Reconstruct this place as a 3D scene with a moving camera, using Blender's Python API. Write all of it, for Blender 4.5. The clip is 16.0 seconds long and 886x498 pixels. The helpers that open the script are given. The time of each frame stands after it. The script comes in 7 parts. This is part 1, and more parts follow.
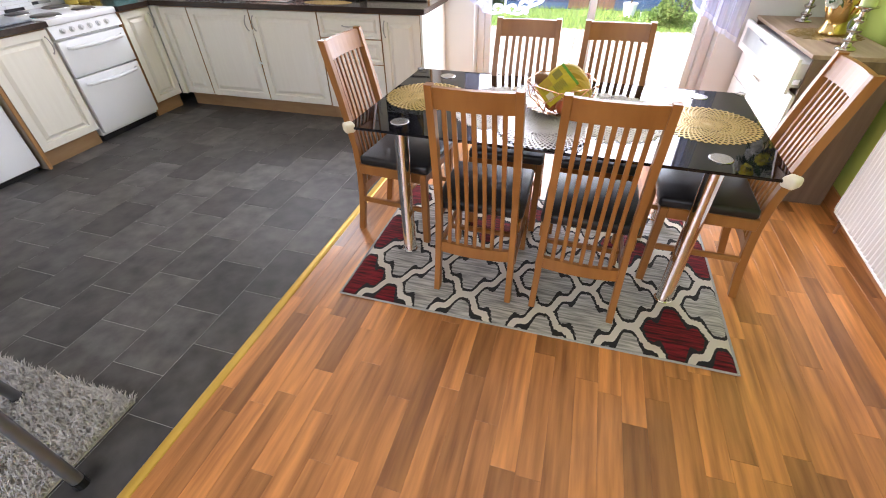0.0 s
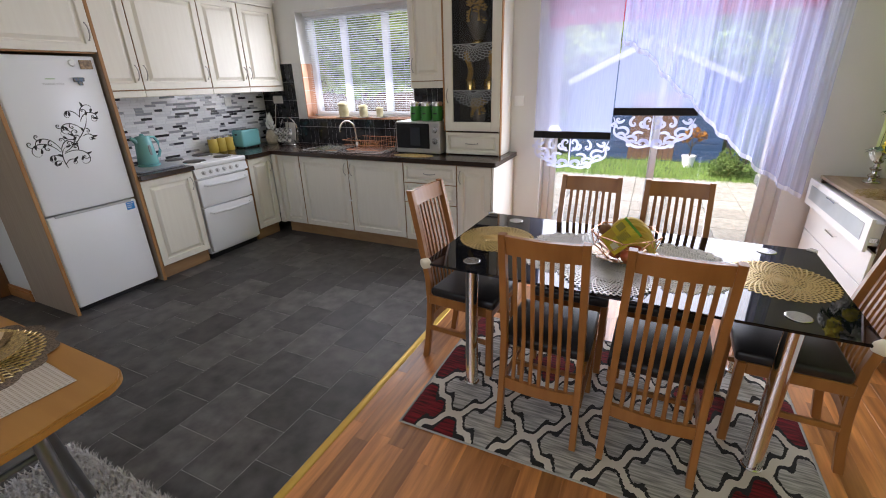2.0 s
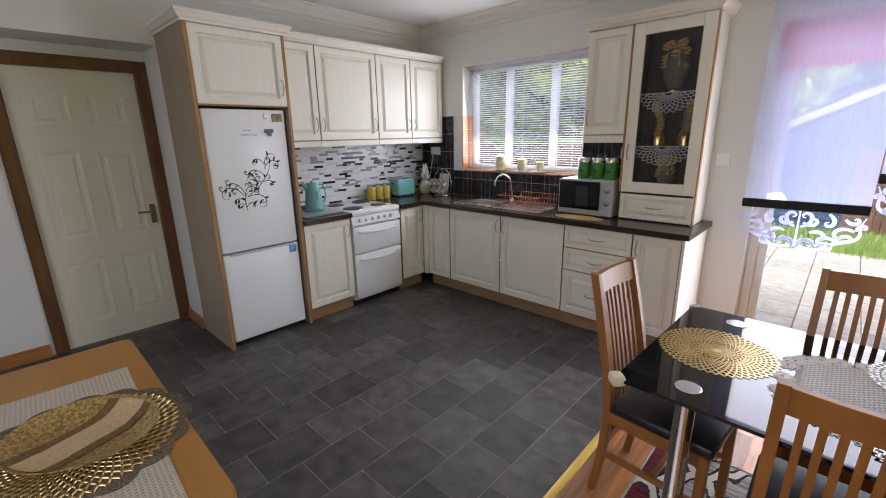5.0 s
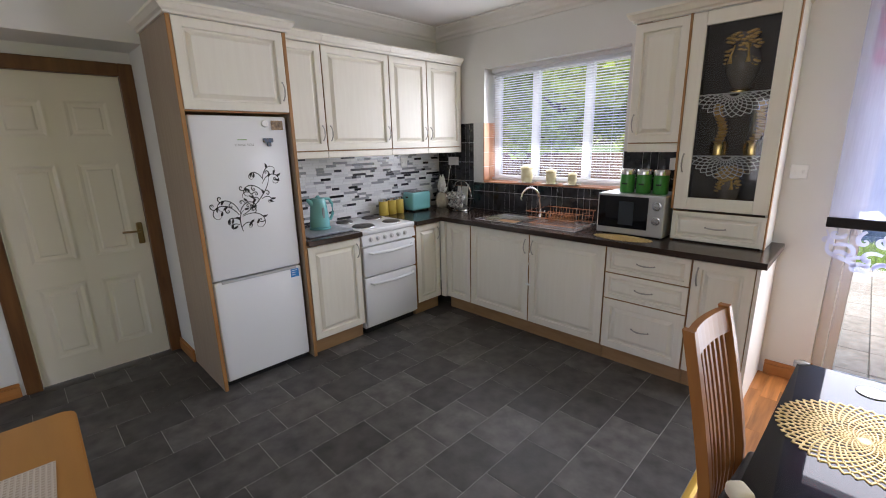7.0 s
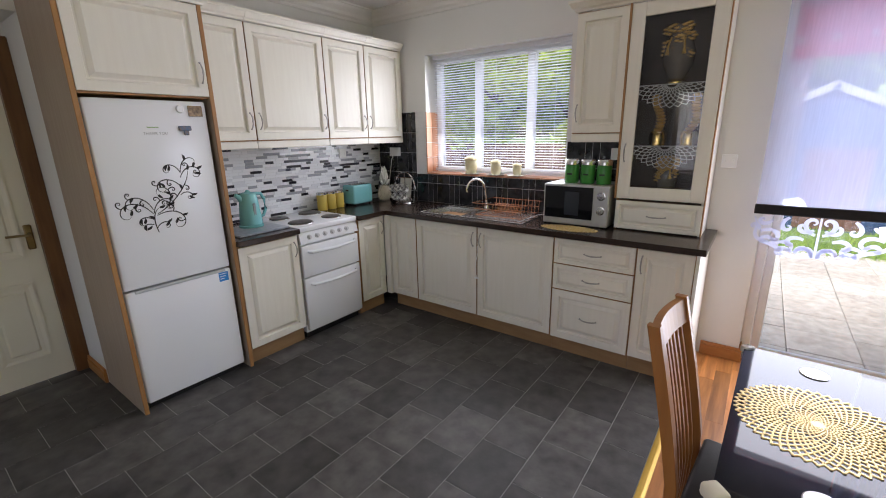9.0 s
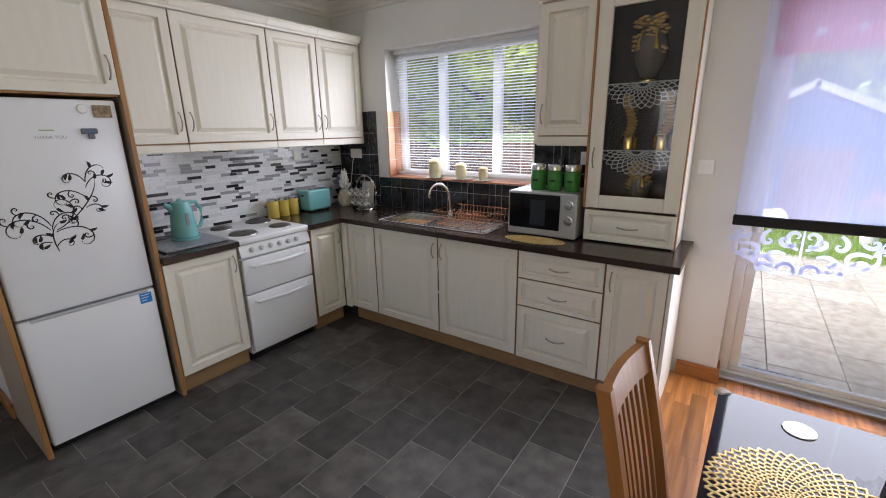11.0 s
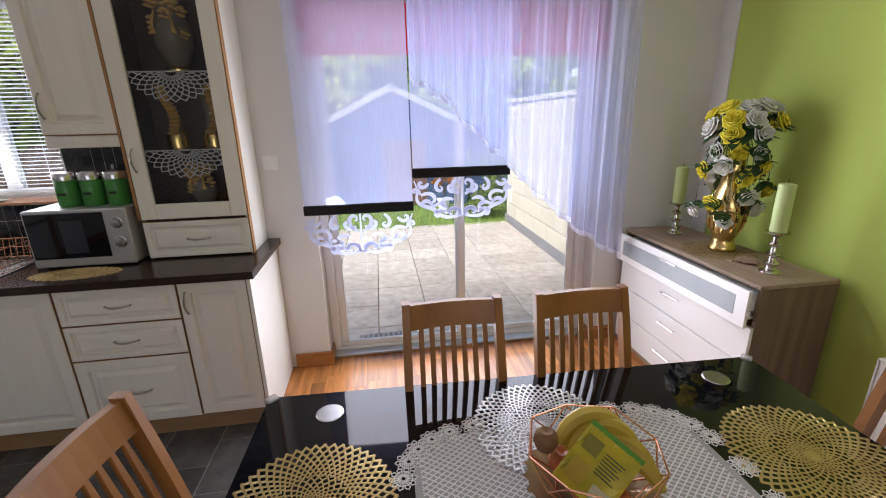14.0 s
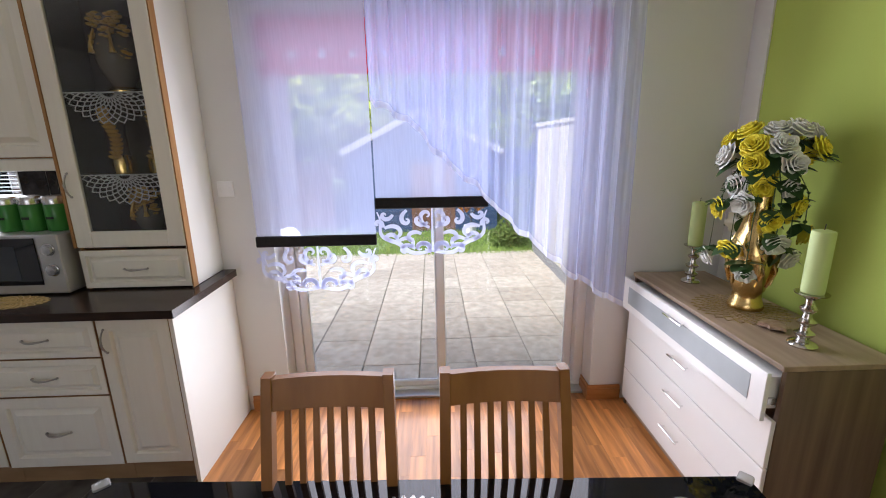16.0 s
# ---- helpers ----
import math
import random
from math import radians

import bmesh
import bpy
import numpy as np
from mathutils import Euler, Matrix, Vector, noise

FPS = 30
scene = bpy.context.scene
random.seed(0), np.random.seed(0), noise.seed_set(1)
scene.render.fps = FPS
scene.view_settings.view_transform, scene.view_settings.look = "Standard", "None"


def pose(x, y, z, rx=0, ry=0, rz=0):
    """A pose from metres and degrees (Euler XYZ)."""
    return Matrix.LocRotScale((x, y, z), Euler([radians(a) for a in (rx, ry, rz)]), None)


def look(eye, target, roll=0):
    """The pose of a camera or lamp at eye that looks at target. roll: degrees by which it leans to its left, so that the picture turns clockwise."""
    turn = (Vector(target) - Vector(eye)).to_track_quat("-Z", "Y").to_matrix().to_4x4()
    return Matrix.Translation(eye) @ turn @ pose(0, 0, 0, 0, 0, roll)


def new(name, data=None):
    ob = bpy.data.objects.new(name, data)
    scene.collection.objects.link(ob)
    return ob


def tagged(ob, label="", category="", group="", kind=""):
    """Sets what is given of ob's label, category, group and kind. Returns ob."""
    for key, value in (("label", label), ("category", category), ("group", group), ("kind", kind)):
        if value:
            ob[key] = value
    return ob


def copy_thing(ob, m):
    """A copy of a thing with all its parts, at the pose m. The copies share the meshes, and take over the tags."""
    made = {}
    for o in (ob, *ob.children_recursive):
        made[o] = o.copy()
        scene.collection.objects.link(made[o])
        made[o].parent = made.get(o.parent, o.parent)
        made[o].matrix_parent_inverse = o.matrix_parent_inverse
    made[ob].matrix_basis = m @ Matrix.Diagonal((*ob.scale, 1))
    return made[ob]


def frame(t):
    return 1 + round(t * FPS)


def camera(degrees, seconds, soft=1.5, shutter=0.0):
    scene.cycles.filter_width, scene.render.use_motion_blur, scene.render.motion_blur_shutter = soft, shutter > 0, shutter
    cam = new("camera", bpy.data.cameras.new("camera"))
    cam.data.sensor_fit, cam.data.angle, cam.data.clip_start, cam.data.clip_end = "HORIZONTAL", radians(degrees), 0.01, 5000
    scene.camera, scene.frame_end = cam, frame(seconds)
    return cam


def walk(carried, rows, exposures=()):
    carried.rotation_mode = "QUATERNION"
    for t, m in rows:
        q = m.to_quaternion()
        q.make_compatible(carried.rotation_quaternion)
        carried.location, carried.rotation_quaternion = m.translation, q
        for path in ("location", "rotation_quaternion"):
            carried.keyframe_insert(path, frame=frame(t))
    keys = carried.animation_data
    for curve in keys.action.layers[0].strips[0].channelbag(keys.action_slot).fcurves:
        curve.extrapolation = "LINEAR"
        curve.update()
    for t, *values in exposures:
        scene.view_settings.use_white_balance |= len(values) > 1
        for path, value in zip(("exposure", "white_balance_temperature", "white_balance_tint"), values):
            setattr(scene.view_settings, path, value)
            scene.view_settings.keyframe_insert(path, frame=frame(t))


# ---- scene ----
import itertools

cam = camera(92.2, 16.0, soft=1.0)
PATH = [
    (0, (0.267, 0.115, 1.464), (-0.204, 1.609, 0.22), -1.4),
    (0.5, (0.285, 0.097, 1.507), (-0.22, 1.715, 0.446), -1.4),
    (1, (0.286, 0.064, 1.53), (-0.244, 1.755, 0.601), -1.6),
    (1.5, (0.269, 0.04, 1.545), (-0.369, 1.741, 0.707), -1.6),
    (2, (0.25, 0.03, 1.556), (-0.557, 1.706, 0.82), -1.6),
    (2.5, (0.207, 0.018, 1.572), (-0.777, 1.623, 0.897), -2.0),
    (3, (0.108, 0.075, 1.579), (-0.997, 1.631, 0.979), -1.5),
    (3.5, (-0.019, 0.145, 1.59), (-1.187, 1.662, 1.011), -0.8),
    (4, (-0.092, 0.192, 1.586), (-1.321, 1.669, 1.031), -0.8),
    (4.5, (-0.125, 0.248, 1.578), (-1.418, 1.675, 1.039), -0.7),
    (7, (-0.556, 0.591, 1.584), (-1.924, 1.967, 1.102), -1.3),
    (7.5, (-0.634, 0.614, 1.573), (-1.929, 2.058, 1.083), -1.3),
    (8, (-0.658, 0.632, 1.562), (-1.89, 2.127, 1.066), -0.9),
    (8.5, (-0.68, 0.638, 1.565), (-1.861, 2.167, 1.05), -1.0),
    (11, (-0.675, 1.038, 1.607), (-1.782, 2.613, 1.065), -1.0),
    (11.5, (-0.679, 1.142, 1.585), (-1.44, 2.91, 1.042), -1.6),
    (12, (-0.669, 1.232, 1.596), (-0.996, 3.123, 1.032), -2.0),
    (12.5, (-0.642, 1.271, 1.583), (-0.641, 3.186, 1.006), -1.9),
    (13, (-0.598, 1.29, 1.58), (-0.437, 3.196, 0.995), -2.0),
    (13.5, (-0.458, 1.325, 1.583), (-0.215, 3.221, 0.996), -2.4),
    (14, (-0.235, 1.358, 1.59), (0.037, 3.251, 1.006), -1.3),
    (14.5, (-0.088, 1.372, 1.589), (0.189, 3.271, 1.027), -0.9),
    (15, (0.024, 1.455, 1.577), (0.298, 3.361, 1.035), -0.7),
    (15.5, (0.15, 1.576, 1.575), (0.364, 3.499, 1.069), -0.5),
    (16, (0.254, 1.65, 1.584), (0.304, 3.591, 1.105), -1.0),
]
walk(cam, [(t, look(eye, target, roll)) for t, eye, target, roll in PATH],
     [(0.0, 3.12, 6300, 18), (0.5, 2.52, 6300, 18), (1.0, 2.12, 6300, 18), (2.5, 2.2, 6300, 18), (8.5, 2.2, 6300, 18), (11.5, 2.06, 6300, 18), (12.5, 2.0, 6300, 18), (14.0, 1.9, 6300, 18), (16.0, 1.9, 6300, 18)])


# ---- world, sun, lights ----
world = bpy.data.worlds.new("sky")
scene.world = world
world.use_nodes = True
wn = world.node_tree
sky = wn.nodes.new("ShaderNodeTexSky")
sky.sky_type = 'NISHITA'
sky.sun_disc = False
sky.sun_elevation = radians(48)
sky.sun_rotation = radians(-110)
sky.dust_density = 4.0
wn.links.new(sky.outputs[0], wn.nodes["Background"].inputs[0])
wn.nodes["Background"].inputs[1].default_value = 0.135

sun_data = bpy.data.lights.new("sun", 'SUN')
sun_data.energy, sun_data.angle, sun_data.color = 1.1, radians(20), (1.0, 0.96, 0.9)
sun = new("sun", sun_data)
sun.matrix_world = look((-7, 1, 10), (0.5, 6.0, 0))


def area_lamp(name, eye, target, w, h, watts, color=(0.93, 0.97, 1.0)):
    d = bpy.data.lights.new(name, 'AREA')
    d.shape, d.size, d.size_y, d.energy, d.color = 'RECTANGLE', w, h, watts, color
    o = new(name, d)
    o.matrix_world = look(eye, target)
    return o


area_lamp("daylight_patio", (0.17, 4.06, 0.58), (0.17, 0, 0.75), 1.4, 0.94, 5.6, (0.90, 0.95, 1.0))
area_lamp("daylight_patio_upper", (0.29, 4.045, 1.63), (0.29, 0, 1.5), 1.7, 1.12, 3.0, (0.90, 0.94, 1.0))
# Added fill lamp before the voile, so the room brightens but the curtain doesn't.
area_lamp("daylight_curtain", (0.29, 3.81, 1.55), (0.0, 0, 1.2), 1.7, 0.9, 6.3, (0.92, 0.95, 1.0))
area_lamp("daylight_kitchen", (-2.65, 4.10, 1.72), (-2.65, 0, 1.2), 1.3, 0.9, 4.4)
area_lamp("daylight_kitchen_blind", (-2.65, 4.165, 1.72), (-2.65, 0, 1.4), 1.3, 0.95, 2.0)
# Light from behind is inferred; its rear window is assumed and never seen.
area_lamp("daylight_rear", (-0.8, -2.05, 1.5), (-0.8, 3, 1.2), 2.4, 1.3, 4.8, (0.97, 0.98, 1.0))


# ---- materials ----
def mat(name, color, rough=0.5, metal=0.0, color2=None, scale=20.0, bump=0.0, bump_scale=200.0, stretch=(1, 1, 1),
        alpha=1.0, trans=0.0, coat=0.0, rough2=None, rand=0.0, detail=4.0, emit=0.0, ior=1.45, spread=0.25):
    m = bpy.data.materials.new(name)
    m.use_nodes = True
    nt = m.node_tree
    b = nt.nodes["Principled BSDF"]
    b.inputs["Base Color"].default_value = (*color, 1)
    b.inputs["Roughness"].default_value = rough
    b.inputs["Metallic"].default_value = metal
    b.inputs["IOR"].default_value = ior
    b.inputs["Alpha"].default_value = alpha
    b.inputs["Transmission Weight"].default_value = trans
    b.inputs["Coat Weight"].default_value = coat
    b.inputs["Coat Roughness"].default_value = 0.08
    tc = nt.nodes.new("ShaderNodeTexCoord")
    mp = nt.nodes.new("ShaderNodeMapping")
    mp.inputs["Scale"].default_value = stretch
    nt.links.new(tc.outputs["Object"], mp.inputs[0])
    src = None
    if color2 is not None:
        n = nt.nodes.new("ShaderNodeTexNoise")
        n.inputs["Scale"].default_value, n.inputs["Detail"].default_value = scale, detail
        nt.links.new(mp.outputs[0], n.inputs["Vector"])
        mr = nt.nodes.new("ShaderNodeMapRange")
        mr.inputs[1].default_value, mr.inputs[2].default_value = 0.5 - spread, 0.5 + spread
        nt.links.new(n.outputs[0], mr.inputs[0])
        mx = nt.nodes.new("ShaderNodeMix")
        mx.data_type = 'RGBA'
        mx.inputs[6].default_value, mx.inputs[7].default_value = (*color, 1), (*color2, 1)
        nt.links.new(mr.outputs[0], mx.inputs[0])
        src = mx.outputs[2]
        if rough2 is not None:
            rr = nt.nodes.new("ShaderNodeMapRange")
            rr.inputs[3].default_value, rr.inputs[4].default_value = rough, rough2
            nt.links.new(n.outputs[0], rr.inputs[0])
            nt.links.new(rr.outputs[0], b.inputs["Roughness"])
    if rand > 0:
        oi = nt.nodes.new("ShaderNodeObjectInfo")
        rm = nt.nodes.new("ShaderNodeMapRange")
        rm.inputs[3].default_value, rm.inputs[4].default_value = 1 - rand, 1 + rand
        nt.links.new(oi.outputs["Random"], rm.inputs[0])
        hv = nt.nodes.new("ShaderNodeHueSaturation")
        hv.inputs["Color"].default_value = (*color, 1)
        nt.links.new(rm.outputs[0], hv.inputs["Value"])
        if src:
            nt.links.new(src, hv.inputs["Color"])
            of = nt.nodes.new("ShaderNodeVectorMath")
            of.operation = 'ADD'
            sc = nt.nodes.new("ShaderNodeMath")
            sc.operation = 'MULTIPLY'
            sc.inputs[1].default_value = 37.0
            nt.links.new(oi.outputs["Random"], sc.inputs[0])
            nt.links.new(tc.outputs["Object"], of.inputs[0])
            nt.links.new(sc.outputs[0], of.inputs[1])
            nt.links.new(of.outputs[0], mp.inputs[0])
        src = hv.outputs[0]
    if src:
        nt.links.new(src, b.inputs["Base Color"])
    if bump > 0:
        n2 = nt.nodes.new("ShaderNodeTexNoise")
        n2.inputs["Scale"].default_value, n2.inputs["Detail"].default_value = bump_scale, 3.0
        nt.links.new(mp.outputs[0], n2.inputs["Vector"])
        bp = nt.nodes.new("ShaderNodeBump")
        bp.inputs["Strength"].default_value, bp.inputs["Distance"].default_value = bump, 0.002
        nt.links.new(n2.outputs[0], bp.inputs["Height"])
        nt.links.new(bp.outputs[0], b.inputs["Normal"])
    if emit > 0:
        b.inputs["Emission Color"].default_value = (*color, 1)
        b.inputs["Emission Strength"].default_value = emit
    return m


WALL = mat("wall_paint", (0.74, 0.735, 0.71), 0.85, color2=(0.69, 0.685, 0.66), scale=1.5, bump=0.25, bump_scale=160)
GREEN = mat("green_paint", (0.46, 0.56, 0.12), 0.8, color2=(0.42, 0.52, 0.10), scale=1.6, bump=0.35, bump_scale=140)
CEIL = mat("ceiling_paint", (0.80, 0.79, 0.76), 0.9, color2=(0.76, 0.75, 0.72), scale=2, bump=0.15)
WHITE = mat("white_paint", (0.80, 0.78, 0.73), 0.45, color2=(0.76, 0.74, 0.69), scale=3, bump=0.05)
CABINET = mat("cabinet_foil", (0.80, 0.765, 0.68), 0.38, color2=(0.76, 0.72, 0.635), scale=40, stretch=(1, 1, 0.08), bump=0.12, bump_scale=300)
DOORPAINT = mat("cream_door_paint", (0.73, 0.68, 0.56), 0.45, color2=(0.69, 0.64, 0.52), scale=3, bump=0.05)
OAK = mat("oak_edge", (0.42, 0.22, 0.08), 0.45, color2=(0.30, 0.14, 0.045), scale=30, stretch=(1, 1, 0.1), bump=0.1)
CARCASS = mat("housing_board", (0.39, 0.31, 0.235), 0.5, color2=(0.33, 0.255, 0.19), scale=60, stretch=(1, 1, 0.05))
DARKWOOD = mat("stained_frame", (0.17, 0.075, 0.025), 0.4, color2=(0.09, 0.035, 0.012), scale=25, stretch=(1, 1, 0.12), bump=0.1)
SKIRT = mat("skirting_pine", (0.46, 0.20, 0.06), 0.35, color2=(0.32, 0.12, 0.03), scale=30, stretch=(0.2, 0.2, 1))
WORKTOP = mat("worktop_laminate", (0.022, 0.014, 0.011), 0.22, color2=(0.045, 0.026, 0.019), scale=45, stretch=(0.15, 1, 1), bump=0.06)
PLINTH = mat("plinth_board", (0.36, 0.22, 0.11), 0.5, color2=(0.28, 0.16, 0.075), scale=25, stretch=(0.2, 0.2, 1))
STEEL = mat("stainless_steel", (0.62, 0.62, 0.62), 0.25, 1.0, color2=(0.5, 0.5, 0.5), scale=80, stretch=(1, 0.1, 1))
CHROME = mat("chrome", (0.80, 0.80, 0.80), 0.07, 1.0)
NICKEL = mat("satin_nickel", (0.42, 0.40, 0.37), 0.3, 1.0)
ENAMEL = mat("white_enamel", (0.82, 0.83, 0.86), 0.22, color2=(0.79, 0.80, 0.83), scale=2)
UPVC = mat("upvc_white", (0.83, 0.83, 0.82), 0.3, color2=(0.79, 0.79, 0.78), scale=5)
BLACK = mat("black_plastic", (0.012, 0.012, 0.013), 0.35)
GROUT = mat("grout_grey", (0.46, 0.45, 0.43), 0.9, color2=(0.34, 0.33, 0.32), scale=60)
FLOORTILE = mat("slate_vinyl_tile", (0.022, 0.020, 0.019), 0.44, color2=(0.130, 0.121, 0.114), scale=10, rand=0.36, bump=0.3, bump_scale=60, rough2=0.60, detail=14, spread=0.32)
CHAIRWOOD = mat("beech_stain", (0.34, 0.142, 0.036), 0.40, color2=(0.24, 0.092, 0.021), scale=18, stretch=(1, 1, 0.12), bump=0.08)
LEATHER = mat("black_leather", (0.012, 0.011, 0.012), 0.36, color2=(0.02, 0.018, 0.018), scale=30, bump=0.3, bump_scale=260)
BLACKGLASS = mat("black_glass", (0.006, 0.006, 0.008), 0.03, coat=0.0)


def window_glass():
    m = bpy.data.materials.new("clear_glass")
    m.use_nodes = True
    nt = m.node_tree
    nt.nodes.remove(nt.nodes["Principled BSDF"])
    tr, gl, mx, fn = (nt.nodes.new(k) for k in ("ShaderNodeBsdfTransparent", "ShaderNodeBsdfGlossy", "ShaderNodeMixShader", "ShaderNodeFresnel"))
    tr.inputs[0].default_value = (0.95, 0.96, 0.96, 1)
    gl.inputs["Roughness"].default_value = 0.01
    fn.inputs[0].default_value = 1.45
    nt.links.new(fn.outputs[0], mx.inputs[0])
    nt.links.new(tr.outputs[0], mx.inputs[1]), nt.links.new(gl.outputs[0], mx.inputs[2])
    nt.links.new(mx.outputs[0], nt.nodes["Material Output"].inputs[0])
    return m


GLASS = window_glass()
GOLD = mat("gold_metal", (0.72, 0.46, 0.14), 0.22, 1.0, color2=(0.85, 0.62, 0.25), scale=30, bump=0.2, bump_scale=60)


# ---- mesh helpers ----
def bm_box(x0, x1, y0, y1, z0, z1, bev=0.0, seg=1, bm=None):
    own = bm is None
    b = bmesh.new()
    bmesh.ops.create_cube(b, size=1.0, matrix=Matrix.LocRotScale(((x0 + x1) / 2, (y0 + y1) / 2, (z0 + z1) / 2), None,
                                                                  (abs(x1 - x0), abs(y1 - y0), abs(z1 - z0))))
    if bev > 0:
        bmesh.ops.bevel(b, geom=b.edges[:], offset=bev, segments=seg, affect='EDGES', profile=0.5)
    if own:
        return b
    join(bm, b)
    return bm


def join(bm, other, m=None):
    """Adds other to bm, moved by m, and frees it."""
    if m is not None:
        bmesh.ops.transform(other, matrix=m, verts=other.verts)
    me = bpy.data.meshes.new("tmp")
    other.to_mesh(me)
    other.free()
    bm.from_mesh(me)
    bpy.data.meshes.remove(me)
    return bm


def bm_cyl(p0, p1, r0, r1=None, n=16, bm=None):
    own = bm is None
    b = bmesh.new()
    p0, p1 = Vector(p0), Vector(p1)
    d = p1 - p0
    q = d.to_track_quat('Z', 'Y')
    bmesh.ops.create_cone(b, cap_ends=True, segments=n, radius1=r0, radius2=r0 if r1 is None else r1, depth=d.length,
                          matrix=Matrix.LocRotScale((p0 + p1) / 2, q, None))
    if own:
        return b
    return join(bm, b)


def bm_lathe(profile, n=24, center=(0, 0, 0), bm=None, wobble=None):
    """Turns (radius, height) pairs round the z axis."""
    b = bmesh.new() if bm is None else bm
    rings = []
    for r, z in profile:
        ring = []
        for i in range(n):
            a = 2 * math.pi * i / n
            k = wobble(a, z) if wobble else 1.0
            ring.append(b.verts.new((center[0] + r * k * math.cos(a), center[1] + r * k * math.sin(a), center[2] + z)))
        rings.append(ring)
    for a, c in zip(rings, rings[1:]):
        for i in range(n):
            b.faces.new((a[i], a[(i + 1) % n], c[(i + 1) % n], c[i]))
    for ring, z in ((rings[0], 0), (rings[-1], 1)):
        if (ring[0].co - ring[n // 2].co).length > 1e-4:
            b.faces.new(ring if z else ring[::-1])
    return b


def bm_tube(points, r, n=8, bm=None, closed=False):
    """A round wire through the points."""
    b = bmesh.new() if bm is None else bm
    pts = [Vector(p) for p in points]
    rings, up = [], Vector((0, 0, 1))
    for i, p in enumerate(pts):
        nx, pv = (pts[(i + 1) % len(pts)], pts[i - 1]) if closed else (pts[min(i + 1, len(pts) - 1)], pts[max(i - 1, 0)])
        d = (nx - pv).normalized()
        side = d.cross(up)
        if side.length < 0.05:
            side = d.cross(Vector((1, 0, 0)))
        side.normalize()
        over = side.cross(d)
        rr = r[i] if isinstance(r, (list, tuple)) else r
        rings.append([b.verts.new(p + rr * (math.cos(2 * math.pi * k / n) * side + math.sin(2 * math.pi * k / n) * over)) for k in range(n)])
    pairs = list(zip(rings, rings[1:])) + ([(rings[-1], rings[0])] if closed else [])
    for a, c in pairs:
        for k in range(n):
            b.faces.new((a[k], a[(k + 1) % n], c[(k + 1) % n], c[k]))
    if not closed:
        b.faces.new(rings[0][::-1])
        b.faces.new(rings[-1])
    return b


def arc(c, r, a0, a1, n, plane="xz"):
    out = []
    for i in range(n + 1):
        a = radians(a0 + (a1 - a0) * i / n)
        u, v = r * math.cos(a), r * math.sin(a)
        out.append((c[0] + u, c[1], c[2] + v) if plane == "xz" else (c[0], c[1] + u, c[2] + v) if plane == "yz" else (c[0] + u, c[1] + v, c[2]))
    return out


def thing(name, at=(0, 0, 0), label="", category="", group="", kind=""):
    e = new(name)
    e.empty_display_size = 0.05
    e.location = at
    return tagged(e, label, category, group, kind)


def world_at(ob):
    p = Vector((0, 0, 0))
    while ob is not None:
        p += ob.location
        ob = ob.parent
    return p


def part(name, bm, material, parent=None, label="", smooth=False, local=False):
    """One mesh object; its bmesh is in world metres unless local."""
    me = bpy.data.meshes.new(name)
    if parent is not None and not local:
        bmesh.ops.translate(bm, verts=bm.verts, vec=-world_at(parent))
    bmesh.ops.recalc_face_normals(bm, faces=bm.faces)
    if smooth:
        for f in bm.faces:
            f.smooth = True
    bm.to_mesh(me)
    bm.free()
    if smooth:
        me.set_sharp_from_angle(angle=radians(40))
    for m in (material if isinstance(material, (list, tuple)) else [material]):
        me.materials.append(m)
    ob = new(name, me)
    ob.parent = parent
    if label:
        ob["label"] = label
    return ob


def solid(name, bm, material, label="", category="", group="", kind="", smooth=False):
    """A top-level mesh thing, with its origin at its base."""
    lo = Vector((min(v.co.x for v in bm.verts), min(v.co.y for v in bm.verts), min(v.co.z for v in bm.verts)))
    hi = Vector((max(v.co.x for v in bm.verts), max(v.co.y for v in bm.verts), 0))
    at = Vector(((lo.x + hi.x) / 2, (lo.y + hi.y) / 2, lo.z))
    bmesh.ops.translate(bm, verts=bm.verts, vec=-at)
    ob = part(name, bm, material, None, smooth=smooth)
    ob.location = at
    return tagged(ob, label, category, group, kind)


def struct(name, bm, material, label, category):
    return tagged(part(name, bm, material), label, category, kind="structure")


# ---- the room ----
WX, BY, GX, SY, CZ = -4.0, 4.02, 1.95, -2.0, 2.72   # west wall, back wall, green wall, rear wall, ceiling
DX = -4.37                                          # door recess wall
WL, WR, WB, WT = -3.35, -1.95, 1.19, 2.27           # kitchen window opening
PL, PR, PT = -0.64, 1.22, 2.245                     # patio door opening

bm = bmesh.new()
for a in ((WX - 0.3, WL, BY, BY + 0.3, 0, CZ), (WL, WR, BY, BY + 0.3, 0, WB), (WL, WR, BY, BY + 0.3, WT, CZ), (WR, PL, BY, BY + 0.3, 0, CZ),
          (PL, PR, BY, BY + 0.3, PT, CZ), (PR, GX + 0.2, BY, BY + 0.3, 0, CZ)):
    bm_box(*a, bm=bm)
struct("wall_north", bm, WALL, "off-white painted plaster wall with window and patio door openings", "wall")
bm = bm_box(0, 0.2, -6.3, 0.02, 0, CZ)
bmesh.ops.transform(bm, matrix=pose(GX, BY, 0, 0, 0, -3.7), verts=bm.verts)
struct("wall_east", bm, GREEN, "lime green painted plaster wall beside the dining table", "wall")
bm = bmesh.new()
bm_box(WX - 0.5, WX, 1.357, BY, 0, CZ, bm=bm)
bm_box(WX - 0.5, WX, SY, 1.357, 2.24, CZ, bm=bm)
bm_box(DX - 0.2, DX, SY, 0.42, 0, 2.24, bm=bm)
